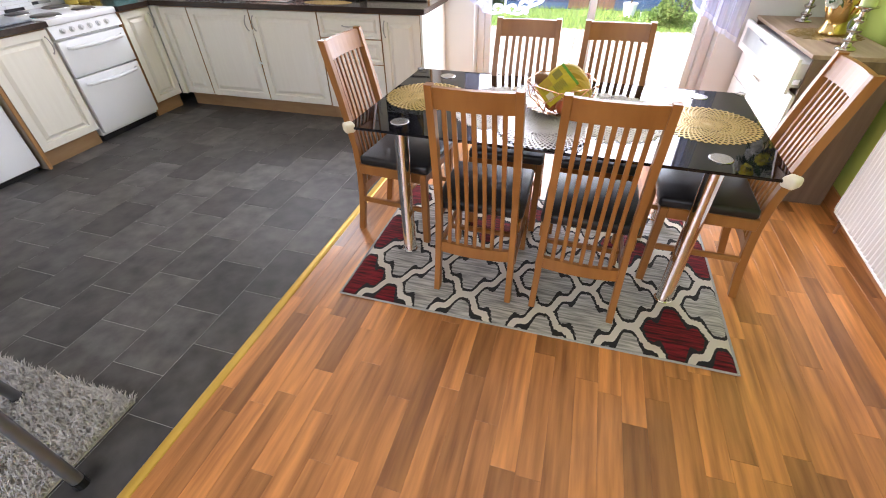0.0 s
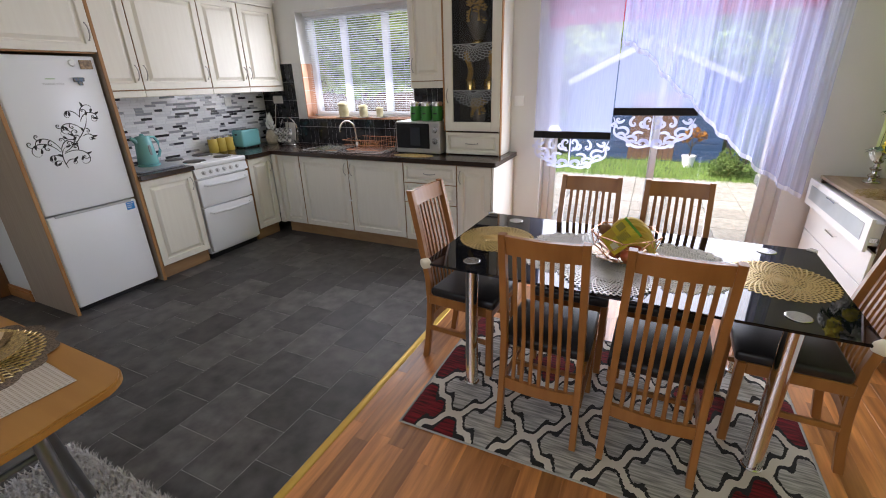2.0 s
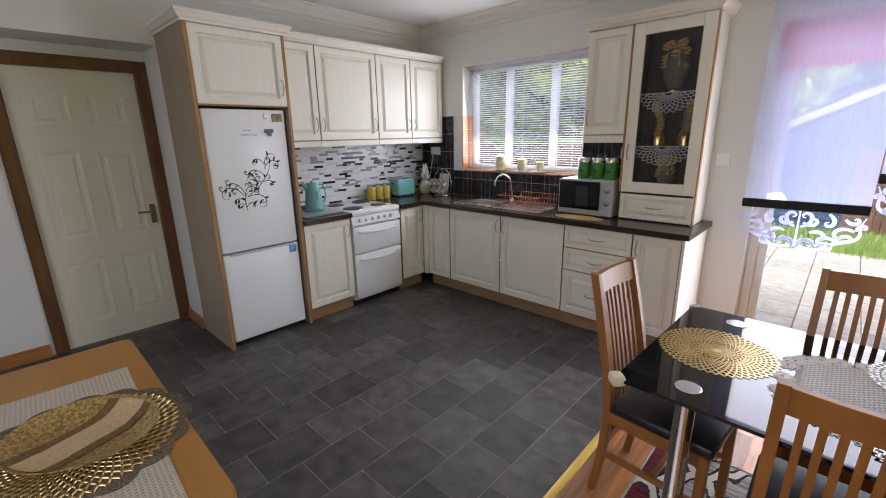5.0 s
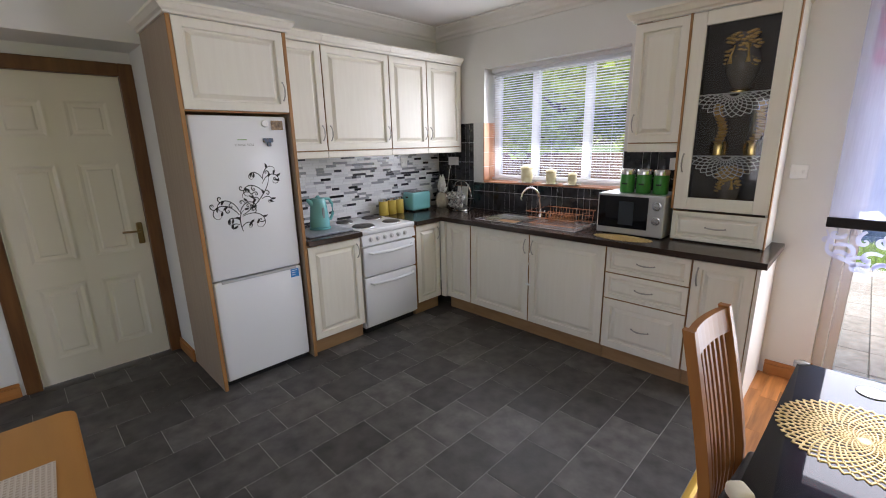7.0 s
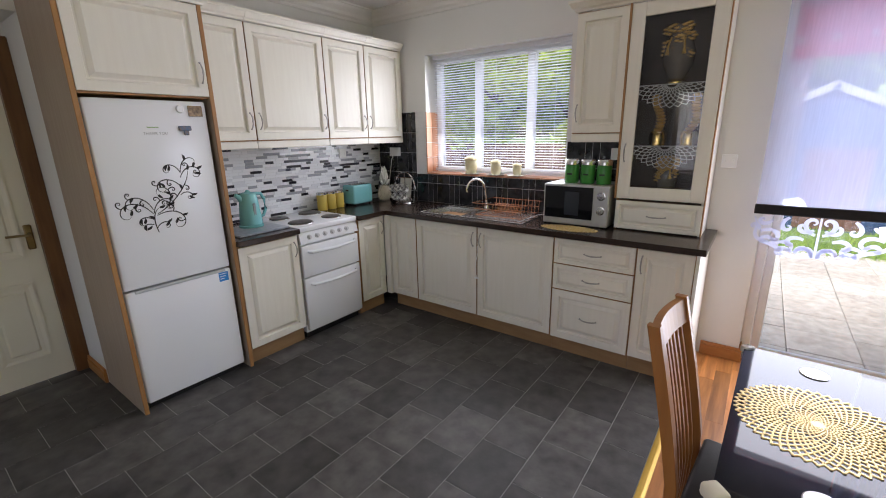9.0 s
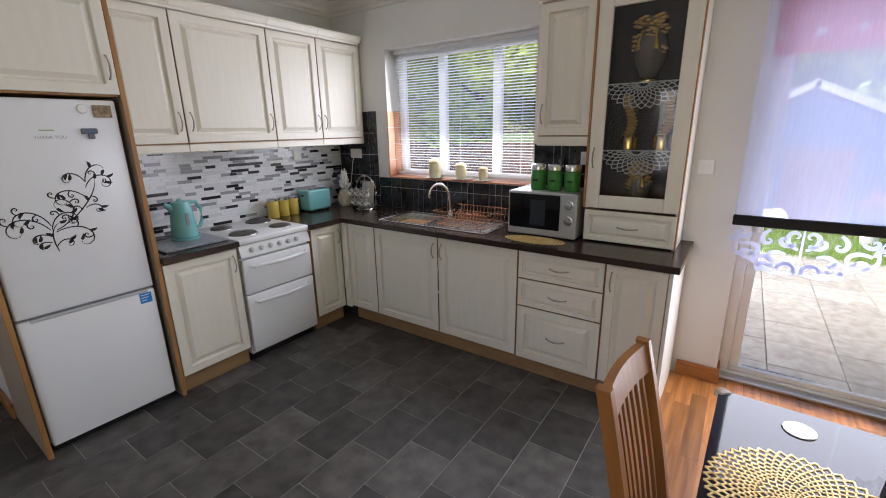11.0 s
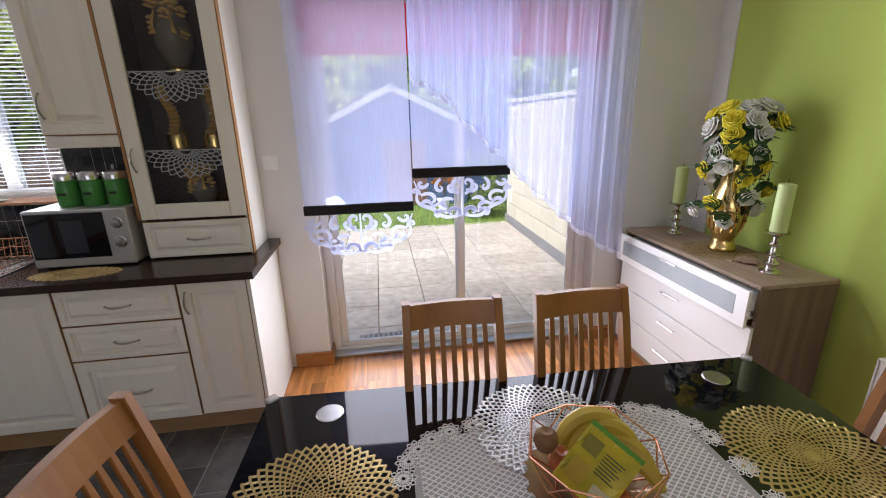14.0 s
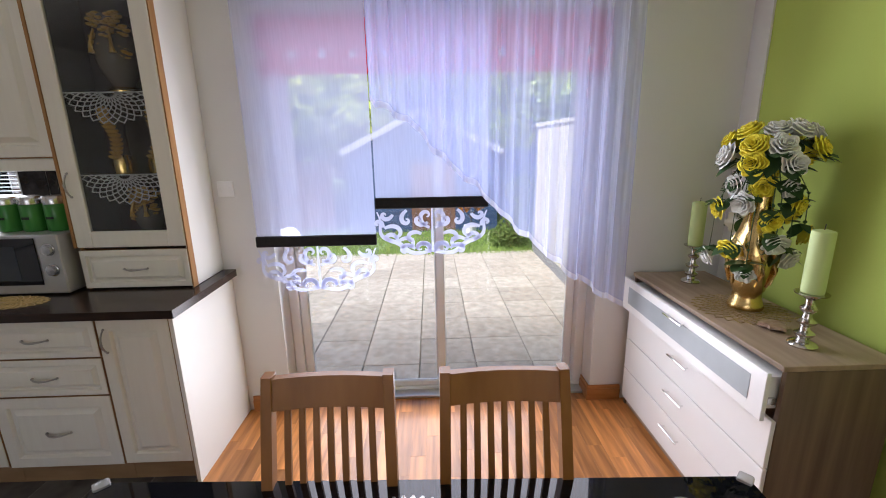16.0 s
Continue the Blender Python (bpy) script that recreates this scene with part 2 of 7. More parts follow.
bm_box(DX - 0.2, DX, 0.42, 1.357, 2.08, 2.24, bm=bm)
struct("wall_west", bm, WALL, "off-white painted plaster wall with a recessed doorway", "wall")
# Rear wall is out of view; its window opening is added for the lamp.
bm = bmesh.new()
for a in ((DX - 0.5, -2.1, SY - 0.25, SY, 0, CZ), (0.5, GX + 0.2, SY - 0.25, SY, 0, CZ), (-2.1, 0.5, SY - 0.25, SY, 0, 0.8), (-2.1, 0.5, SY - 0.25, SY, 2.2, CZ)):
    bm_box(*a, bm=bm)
struct("wall_south", bm, WALL, "plain off-white unseen rear wall with an added window opening", "wall")
struct("ceiling", bm_box(DX - 0.2, GX + 0.2, SY - 0.25, BY + 0.3, CZ, CZ + 0.1), CEIL, "plain off-white painted ceiling", "ceiling")

# ---- structure details: door, window, patio door, skirting, coving ----
def turned(bm, m):
    bmesh.ops.transform(bm, matrix=m, verts=bm.verts)
    return bm


def east_x(y):
    """The green wall's face at y."""
    return GX - (BY - y) * math.tan(radians(3.7))


def coving(p0, p1, inward, name="coving"):
    """A stepped plaster coving along a wall's top."""
    prof = [(0, 0), (0, -0.12), (0.012, -0.12), (0.02, -0.10), (0.04, -0.085), (0.05, -0.06), (0.085, -0.03), (0.095, -0.012), (0.115, -0.012), (0.115, 0)]
    b = bmesh.new()
    a = [b.verts.new((p0[0] + inward[0] * u, p0[1] + inward[1] * u, CZ + v)) for u, v in prof]
    c = [b.verts.new((p1[0] + inward[0] * u, p1[1] + inward[1] * u, CZ + v)) for u, v in prof]
    n = len(prof)
    for i in range(n):
        b.faces.new((a[i], a[(i + 1) % n], c[(i + 1) % n], c[i]))
    b.faces.new(a), b.faces.new(c[::-1])
    return struct(name, b, CEIL, "white plaster coving between wall and ceiling", "coving")


coving((WX, SY), (WX, BY), (1, 0))
coving((WX, BY), (GX, BY), (0, -1))


def skirting(x0, x1, y0, y1):
    b = bm_box(x0, x1, y0, y1, 0, 0.075, 0.004)
    bm_box(x0 + 0.004 * (x1 - x0 < 0.1), x1 - 0.004 * (x1 - x0 < 0.1), y0 + 0.004 * (y1 - y0 < 0.1), y1, 0.075, 0.10, 0.006, 2, b)
    return struct("baseboard", b, SKIRT, "varnished pine skirting board along the wall", "baseboard")


skirting(-0.868, PL + 0.02, BY - 0.02, BY - 0.001)
skirting(PL, PL + 0.018, BY, BY + 0.13)
skirting(PR - 0.02, 1.41, BY - 0.02, BY - 0.001)
skirting(PR - 0.018, PR, BY, BY + 0.13)
skirting(DX, DX + 0.018, SY, 0.40)
skirting(DX + 0.02, WX + 0.0, 1.337, 1.356)
bm = turned(bm_box(-0.02, -0.001, -5.8, -0.02, 0, 0.10, 0.004), pose(GX, BY, 0, 0, 0, -3.7))
struct("baseboard", bm, SKIRT, "varnished pine skirting board below the green wall", "baseboard")
# white corner strip between back wall and green wall
bm = turned(bm_box(-0.012, -0.001, -0.14, -0.001, 0, CZ - 0.12), pose(GX, BY, 0, 0, 0, -3.7))
struct("trim", bm, WALL, "white painted edge strip beside the green wall", "trim")


def ring_panel(b, w, h, rings, x=0.0, z=0.0):
    """A rectangle stepped by (inset, depth) rings, seen from -y."""
    loops = []
    for inset, dep in rings:
        loops.append([b.verts.new((x + u, dep, z + v)) for u, v in ((inset, inset), (w - inset, inset), (w - inset, h - inset), (inset, h - inset))])
    for a, c in zip(loops, loops[1:]):
        for i in range(4):
            b.faces.new((a[i], a[(i + 1) % 4], c[(i + 1) % 4], c[i]))
    b.faces.new(loops[-1])
    return b


# room door in its recess: frame, six panel leaf, lever handle
dm = Matrix.Translation((DX, 0.42, 0)) @ pose(0, 0, 0, 0, 0, 90)
door = thing("door_1", (DX, 0.89, 0), "white six-panel interior door in a dark stained frame, shut", "door", kind="structure")
b = bm_box(0, 0.085, -0.025, 0.1, 0, 2.165, 0.006)
bm_box(0.852, 0.937, -0.025, 0.1, 0, 2.165, 0.006, bm=b)
bm_box(0.085, 0.852, -0.024, 0.1, 2.08, 2.165, 0.006, bm=b)
part("door_frame", turned(b, dm), DARKWOOD, door, "dark stained timber door frame")
leaf = bm_box(0.087, 0.85, 0.02, 0.055, 0.006, 2.078)
door_leaf = part("door_leaf", turned(leaf, dm), DOORPAINT, door, "off-white painted panelled door leaf")
for cx, w in ((0.175, 0.25), (0.515, 0.25)):
    for z, h in ((0.17, 0.52), (0.85, 0.66), (1.67, 0.25)):
        b = bmesh.new()
        ring_panel(b, w, h, [(0, 0.0195), (0, 0.012), (0.012, 0.012), (0.03, 0.0175), (0.05, 0.0175), (0.06, 0.012)], cx, z)
        part("panel", turned(b, dm), DOORPAINT, door_leaf)
b = bm_box(0.785, 0.825, 0.008, 0.0195, 0.90, 1.06, 0.006)
b = bm_tube([(0.805, 0.01, 1.0), (0.805, -0.03, 1.0), (0.79, -0.035, 1.0), (0.69, -0.035, 1.005)], 0.008, 8, b)
part("door_handle", turned(b, dm), mat("aged_brass", (0.30, 0.22, 0.11), 0.3, 1.0), door, "dull brass lever handle", smooth=True)

# kitchen window with blind, peach tiled reveal
PEACH = mat("peach_tile", (0.62, 0.32, 0.19), 0.35, color2=(0.54, 0.26, 0.15), scale=9, rand=0.08, bump=0.1)
win = thing("window_1", ((WL + WR) / 2, BY + 0.2, WB), "white framed three-light kitchen window over the sink", "window", kind="structure")
fy0, fy1 = BY + 0.17, BY + 0.23
b = bmesh.new()
for a in ((WL, WR, WB, WB + 0.06), (WL, WR, WT - 0.06, WT), (WL, WL + 0.06, WB + 0.06, WT - 0.06), (WR - 0.06, WR, WB + 0.06, WT - 0.06),
          (-2.91, -2.84, WB + 0.06, WT - 0.06), (-2.385, -2.315, WB + 0.06, WT - 0.06)):
    bm_box(a[0], a[1], fy0, fy1, a[2], a[3], 0.006, bm=b)
part("window_frame", b, UPVC, win)
for x0, x1 in ((WL + 0.06, -2.91), (-2.84, -2.385), (-2.315, WR - 0.06)):
    p = part("pane", bm_box(x0, x1, BY + 0.198, BY + 0.204, WB + 0.06, WT - 0.06), GLASS, win)
    p.visible_shadow = False
x, n = WL, 0
while x < WR - 0.01:
    x1 = min(x + 0.2, WR)
    part("tile", bm_box(x + 0.002, x1 - 0.002, BY - 0.012, BY + 0.168, WB - 0.006, WB + 0.008, 0.003), PEACH, win)
    x = x1
for z in np.arange(WB + 0.012, 1.76, 0.142):
    part("tile", bm_box(WL - 0.004, WL + 0.008, BY - 0.008, BY + 0.08, z, z + 0.139, 0.002), PEACH, win)
    part("tile", bm_box(WL - 0.004, WL + 0.008, BY + 0.083, BY + 0.168, z, z + 0.139, 0.002), PEACH, win)

SLAT = mat("blind_slat", (0.80, 0.81, 0.84), 0.4, color2=(0.76, 0.77, 0.80), scale=3)
blind = thing("venetian_blind", ((WL + WR) / 2, BY + 0.11, WT - 0.03), "white slatted venetian blind, lowered, slats open", "blind")
part("head_rail", bm_box(WL + 0.02, WR - 0.01, BY + 0.09, BY + 0.13, WT - 0.035, WT - 0.001, 0.004), SLAT, blind)
slat_me = None
zs = np.arange(WB + 0.05, WT - 0.05, 0.0215)
for z in zs:
    if slat_me is None:
        b = bmesh.new()
        vs = []
        for x in (WL + 0.025, WR - 0.015):
            vs.append([b.verts.new((x - (WL + WR) / 2, u, w)) for u, w in ((-0.0125, -0.002), (-0.005, 0.0012), (0.005, 0.0012), (0.0125, -0.002), (0.005, 0.0004), (-0.005, 0.0004))])
        for i in range(6):
            b.faces.new((vs[0][i], vs[0][(i + 1) % 6], vs[1][(i + 1) % 6], vs[1][i]))
        b.faces.new(vs[0]), b.faces.new(vs[1][::-1])
        turned(b, pose(0, 0, 0, -8, 0, 0))
        o = part("slat", b, SLAT, blind, local=True)
        slat_me = o.data
    else:
        o = new("slat", slat_me)
        o.parent = blind
    o.location = (0, 0, z - (WT - 0.03))
for x in (WL + 0.15, -2.65, WR - 0.15):
    part("cord", bm_tube([(x, BY + 0.11, WB + 0.04), (x, BY + 0.11, WT - 0.03)], 0.0012, 5), SLAT, blind)
part("bottom_rail", bm_box(WL + 0.025, WR - 0.015, BY + 0.097, BY + 0.123, WB + 0.024, WB + 0.04, 0.003), SLAT, blind)

# sliding patio door
pat = thing("door_2", ((PL + PR) / 2, BY + 0.2, 0), "white framed sliding glass patio door, shut", "door", kind="structure")
py0, py1 = BY + 0.14, BY + 0.23
b = bmesh.new()
for a in ((PL, PR, 0.0, 0.035), (PL, PR, PT - 0.07, PT), (PL, PL + 0.06, 0.035, PT - 0.07), (PR - 0.06, PR, 0.035, PT - 0.07)):
    bm_box(a[0], a[1], py0, py1, a[2], a[3], 0.006, bm=b)
part("door_frame", b, UPVC, pat)
for x0, x1, yy in ((PL + 0.062, 0.325, BY + 0.155), (0.265, PR - 0.062, BY + 0.197)):
    b = bmesh.new()
    for a in ((x0, x1, 0.037, 0.07), (x0, x1, PT - 0.13, PT - 0.072), (x0, x0 + 0.05, 0.07, PT - 0.13), (x1 - 0.05, x1, 0.07, PT - 0.13)):
        bm_box(a[0], a[1], yy, yy + 0.034, a[2], a[3], 0.004, bm=b)
    leaf = part("sliding_leaf", b, UPVC, pat)
    p = part("pane", bm_box(x0 + 0.05, x1 - 0.05, yy + 0.014, yy + 0.02, 0.07, PT - 0.13), GLASS, leaf)
    p.visible_shadow = False
part("handle", bm_box(-0.565, -0.545, BY + 0.12, BY + 0.154, 0.98, 1.14, 0.006), UPVC, pat)
part("threshold", bm_box(PL + 0.002, PR - 0.002, BY + 0.06, BY + 0.139, 0, 0.022, 0.005), mat("aluminium", (0.6, 0.6, 0.6), 0.4, 1.0), pat, "brushed aluminium sill")

# ---- kitchen units ----
LXF, BYF = -3.39, 3.43
RAISED = [(0, 0.020), (0, 0.003), (0.003, 0), (0.05, 0), (0.053, 0.006), (0.055, 0.018), (0.066, 0.018), (0.090, 0.001), (0.094, 0.001)]
SLIM = [(0, 0.020), (0, 0.003), (0.003, 0), (0.026, 0), (0.028, 0.005), (0.030, 0.017), (0.038, 0.017), (0.055, 0.001)]


def left_face(y0, z0, x=LXF):
    return Matrix.Translation((x, y0, z0)) @ pose(0, 0, 0, 0, 0, 90)


def back_face(x0, z0, y=BYF):
    return Matrix.Translation((x0, y, z0))


def bow_handle(m, x, z, upright=True, length=0.11):
    pts = []
    for i in range(9):
        u = -1 + 2 * i / 8
        d = -0.026 * (1 - u * u) - 0.004
        pts.append((x, d, z + u * length / 2) if upright else (x + u * length / 2, d, z))
    b = bm_tube(pts, [0.0035 + 0.002 * (1 - abs(-1 + 2 * i / 8)) for i in range(9)], 6)
    for u in (-1, 1):
        bm_cyl((x, 0.001, z + u * length / 2) if upright else (x + u * length / 2, 0.001, z),
               (x, -0.008, z + u * length / 2) if upright else (x + u * length / 2, -0.008, z), 0.006, 0.004, 8, b)
    return turned(b, m)


def front(parent, m, w, h, handle="", name="door", rings=RAISED, hz=None):
    b = ring_panel(bmesh.new(), w, h, rings)
    b.faces.ensure_lookup_table()
    for f in b.faces[:4]:
        f.material_index = 1
    b.faces.new([v for v in b.verts][0:4][::-1])
    d = part(name, turned(b, m), (CABINET, OAK), parent)
    if handle in ("l", "r"):
        part("handle", bow_handle(m, 0.03 if handle == "l" else w - 0.03, h - 0.10 if hz is None else hz), NICKEL, d, "satin metal bow handle", smooth=True)
    elif handle == "h":
        part("handle", bow_handle(m, w / 2, h / 2, False), NICKEL, d, "satin metal bow handle", smooth=True)
    return d


def base_left(y0, y1, handle, label):
    u = thing("base_cabinet", (LXF - 0.3, (y0 + y1) / 2, 0), label, "cabinet", "fitted kitchen units")
    part("body", bm_box(WX + 0.005, LXF - 0.021, y0, y1, 0.12, 0.868), OAK, u)
    part("plinth", bm_box(WX + 0.005, LXF - 0.05, y0, y1, 0, 0.119), PLINTH, u, "light wood plinth board")
    front(u, left_face(y0 + 0.004, 0.125), y1 - y0 - 0.008, 0.735, handle)
    return u


def base_back(x0, x1, handle, label, drawers=False):
    u = thing("base_cabinet", ((x0 + x1) / 2, BYF + 0.3, 0), label, "cabinet", "fitted kitchen units")
    part("body", bm_box(x0, x1, BYF + 0.021, BY - 0.002, 0.12, 0.868), OAK, u)
    part("plinth", bm_box(x0, x1, BYF + 0.05, BY - 0.002, 0, 0.119), PLINTH, u, "light wood plinth board")
    if drawers:
        for z0, z1 in ((0.12, 0.488), (0.496, 0.676), (0.684, 0.86)):
            front(u, back_face(x0 + 0.004, z0), x1 - x0 - 0.008, z1 - z0, "h", "drawer", SLIM if z1 - z0 < 0.3 else RAISED)
    else:
        front(u, back_face(x0 + 0.004, 0.125), x1 - x0 - 0.008, 0.735, handle)
    return u


DOORLABEL = "cream panelled base cabinet with a bow handle under the worktop"
base_left(2.037, 2.498, "r", "cream panelled base cabinet between fridge housing and cooker")
base_left(3.10, 3.405, "r", "narrow cream corner base cabinet beside the cooker")
corner = base_back(-3.33, -3.03, "", "narrow cream corner base cabinet with no handle")
part("corner_post", bm_box(-3.389, -3.331, 3.406, 3.45, 0.12, 0.868, 0.003), CABINET, corner)
base_back(-3.028, -2.407, "r", "cream panelled sink cabinet under the worktop")
base_back(-2.405, -1.777, "l", "cream panelled sink cabinet with a child latch")
base_back(-1.775, -1.238, "", "cream three-drawer base cabinet with bow handles", True)
endu = base_back(-1.236, -0.915, "l", "narrow cream end cabinet beside the patio door")
part("end_panel", bm_box(-0.914, -0.896, BYF + 0.001, BY - 0.002, 0, 0.868), WHITE, endu, "white end panel")
b = bm_box(-2.425, -2.385, BYF - 0.012, BYF, 0.44, 0.455, 0.004)
bm_tube([(-2.40, BYF - 0.01, 0.45), (-2.41, BYF - 0.02, 0.55), (-2.385, BYF - 0.02, 0.66), (-2.38, BYF - 0.03, 0.72)], 0.0025, 6, b)
solid("child_latch", b, UPVC, "white plastic strap latch hung on a cabinet handle", "latch")

# worktops: the long one is cut for the sink
SKL, SKR, SKF, SKB = -3.02, -2.06, 3.50, 3.90
b = bmesh.new()
xs, ys = (WX + 0.002, LXF + 0.03, SKL + 0.03, SKR - 0.03, -0.868), (3.09, 3.395, SKF + 0.02, SKB - 0.02, BY - 0.002)
for i in range(4):
    for j in range(4):
        if (j == 0 and i > 0) or (i == 2 and j == 2):
            continue
        b.faces.new([b.verts.new((xs[u], ys[v], 0.91)) for u, v in ((i, j), (i + 1, j), (i + 1, j + 1), (i, j + 1))])
bmesh.ops.remove_doubles(b, verts=b.verts, dist=0.0005)
r = bmesh.ops.extrude_face_region(b, geom=b.faces[:])
bmesh.ops.translate(b, verts=[v for v in r["geom"] if isinstance(v, bmesh.types.BMVert)], vec=(0, 0, -0.038))
solid("worktop", b, WORKTOP, "dark wood-effect laminate worktop on the kitchen units", "worktop")
solid("worktop", bm_box(WX + 0.002, LXF + 0.03, 2.037, 2.508, 0.872, 0.91, 0.004), WORKTOP, "short dark laminate worktop between fridge and cooker", "worktop")

# fridge housing
hs = thing("fridge_housing", (-3.7, 1.695, 0), "tall cream fridge housing with a top cupboard and cornice", "cabinet", "fitted kitchen units")
for y0, y1 in ((1.357, 1.376), (2.014, 2.034)):
    p = part("side_panel", bm_box(WX + 0.002, -3.402, y0, y1, 0, 2.30), CARCASS, hs, "grey-brown side board with oak edging")
    part("edging", bm_box(-3.401, -3.392, y0 - 0.002, y1 + 0.002, 0, 2.30, 0.002), OAK, p, "oak edge strip")
part("top_box", bm_box(WX + 0.002, LXF - 0.022, 1.377, 2.013, 1.795, 2.30), OAK, hs)
front(hs, left_face(1.38, 1.805), 0.63, 0.49, "r", hz=0.13)


def cornice(parent, pts, z0, mats=CABINET):
    """A stepped moulding that runs along pts, outwards to the right of the way."""
    prof = [(0, 0), (0.012, 0), (0.016, 0.012), (0.03, 0.02), (0.045, 0.045), (0.05, 0.05), (0.05, 0.065), (0, 0.065)]
    b = bmesh.new()
    rings = []
    for i, p in enumerate(pts):
        d0 = Vector(pts[i]) - Vector(pts[i - 1]) if i else Vector(pts[1]) - Vector(pts[0])
        d1 = Vector(pts[i + 1]) - Vector(pts[i]) if i < len(pts) - 1 else d0
        n0, n1 = Vector((d0.y, -d0.x)).normalized(), Vector((d1.y, -d1.x)).normalized()
        n = n0 + n1
        n = n / max(n.length_squared / 2, 0.3) if i not in (0, len(pts) - 1) else n0 if i else n1
        rings.append([b.verts.new((p[0] + n.x * u, p[1] + n.y * u, z0 + v)) for u, v in prof])
    for a, c in zip(rings, rings[1:]):
        for i in range(len(prof)):
            b.faces.new((a[i], a[(i + 1) % len(prof)], c[(i + 1) % len(prof)], c[i]))
    b.faces.new(rings[0]), b.faces.new(rings[-1][::-1])
    return part("cornice", b, mats, parent)


cornice(hs, [(WX + 0.002, 1.357), (LXF, 1.357), (LXF, 2.034), (-3.62, 2.034)], 2.30)

# fridge freezer
fr = thing("fridge_freezer", (-3.7, 1.69, 0), "white two-door fridge freezer with a black scroll decal", "fridge")
part("body", bm_box(-3.95, -3.475, 1.392, 1.985, 0.03, 1.775, 0.008), ENAMEL, fr)
part("base", bm_box(-3.93, -3.46, 1.40, 1.978, 0, 0.03), BLACK, fr)
fd = part("freezer_door", bm_box(-3.474, -3.415, 1.39, 1.987, 0.045, 0.742, 0.012, 3), ENAMEL, fr, smooth=True)
ud = part("fridge_door", bm_box(-3.474, -3.415, 1.39, 1.987, 0.752, 1.778, 0.012, 3), ENAMEL, fr, smooth=True)
part("grip", bm_box(-3.43, -3.408, 1.44, 1.95, 0.728, 0.745, 0.003), mat("grip_grey", (0.45, 0.46, 0.48), 0.4), fr)
part("energy_label", bm_box(-3.4149, -3.4135, 1.905, 1.965, 0.665, 0.725), mat("label_blue", (0.02, 0.22, 0.60), 0.5), fd, "blue energy sticker")
for i in range(3):
    part("print_bar", bm_box(-3.4134, -3.4129, 1.912, 1.955 - 0.008 * i, 0.712 - 0.016 * i, 0.716 - 0.016 * i), UPVC, fd)
part("badge", bm_box(-3.4149, -3.4135, 1.657, 1.714, 1.630, 1.635), mat("badge_green", (0.25, 0.42, 0.18), 0.4), ud)
mat("print_grey", (0.35, 0.35, 0.36), 0.5)


def magnet(label, m_, bms, smooth=False):
    return solid("fridge_magnet", bms, m_, label, "magnet", "magnets on the fridge", smooth=smooth)


magnet("round white fridge magnet with a dark centre", [UPVC, BLACK][0], bm_cyl((-3.4148, 1.840, 1.733), (-3.405, 1.840, 1.733), 0.024, 0.018, 16))
magnet("small dark picture fridge magnet", mat("magnet_picture", (0.05, 0.03, 0.02), 0.4, color2=(0.45, 0.30, 0.16), scale=60), bm_box(-3.4148, -3.408, 1.883, 1.962, 1.693, 1.752, 0.002))
b = bm_box(-3.4148, -3.404, 1.815, 1.885, 1.613, 1.640, 0.006, 2)
bm_box(-3.4148, -3.402, 1.840, 1.868, 1.588, 1.615, 0.005, 2, b)
magnet("blue and brown fish-shaped fridge magnet", mat("magnet_fish", (0.05, 0.14, 0.30), 0.4, color2=(0.20, 0.13, 0.05), scale=50), b)


def ribbon(pts, w0, w1, t=0.0012, b=None, swell=True):
    """A flat strip in the xz plane that follows pts, tapered from w0 to w1."""
    b = bmesh.new() if b is None else b
    rows, n = [], len(pts)
    for i, p in enumerate(pts):
        a, c = pts[max(i - 1, 0)], pts[min(i + 1, n - 1)]
        dx, dz = c[0] - a[0], c[1] - a[1]
        k = math.hypot(dx, dz) or 1e-6
        f = i / (n - 1)
        w = (w0 + (w1 - w0) * f) * (0.45 + 1.1 * math.sin(math.pi * min(1, f * 0.9 + 0.1)) if swell else 1) / 2
        ox, oz = -dz / k * w, dx / k * w
        rows.append([b.verts.new((p[0] + s * ox, y, p[1] + s * oz)) for s, y in ((-1, 0), (1, 0), (1, -t), (-1, -t))])
    for a, c in zip(rows, rows[1:]):
        for i in range(4):
            b.faces.new((a[i], a[(i + 1) % 4], c[(i + 1) % 4], c[i]))
    b.faces.new(rows[0][::-1]), b.faces.new(rows[-1])
    return b


def curl(x, z, ang, length, turn, n=22, tighten=1.6):
    """Points of a scroll that starts at (x, z) towards ang and winds up."""
    pts, a, step = [(x, z)], radians(ang), length / n
    for i in range(n):
        f = i / n
        a += radians(turn) / n * (0.35 + tighten * f)
        s = step * (1.35 - 0.9 * f)
        x, z = x + s * math.cos(a), z + s * math.sin(a)
        pts.append((x, z))
    return pts


DECAL = mat("decal_black", (0.012, 0.010, 0.010), 0.5)
dec = thing("wall_decal", (-3.4145, 1.64, 1.06), "black scrolling floral vinyl sticker on the fridge door", "sticker")
fm = Matrix.Translation((-3.4148, 1.39, 0)) @ pose(0, 0, 0, 0, 0, 90)
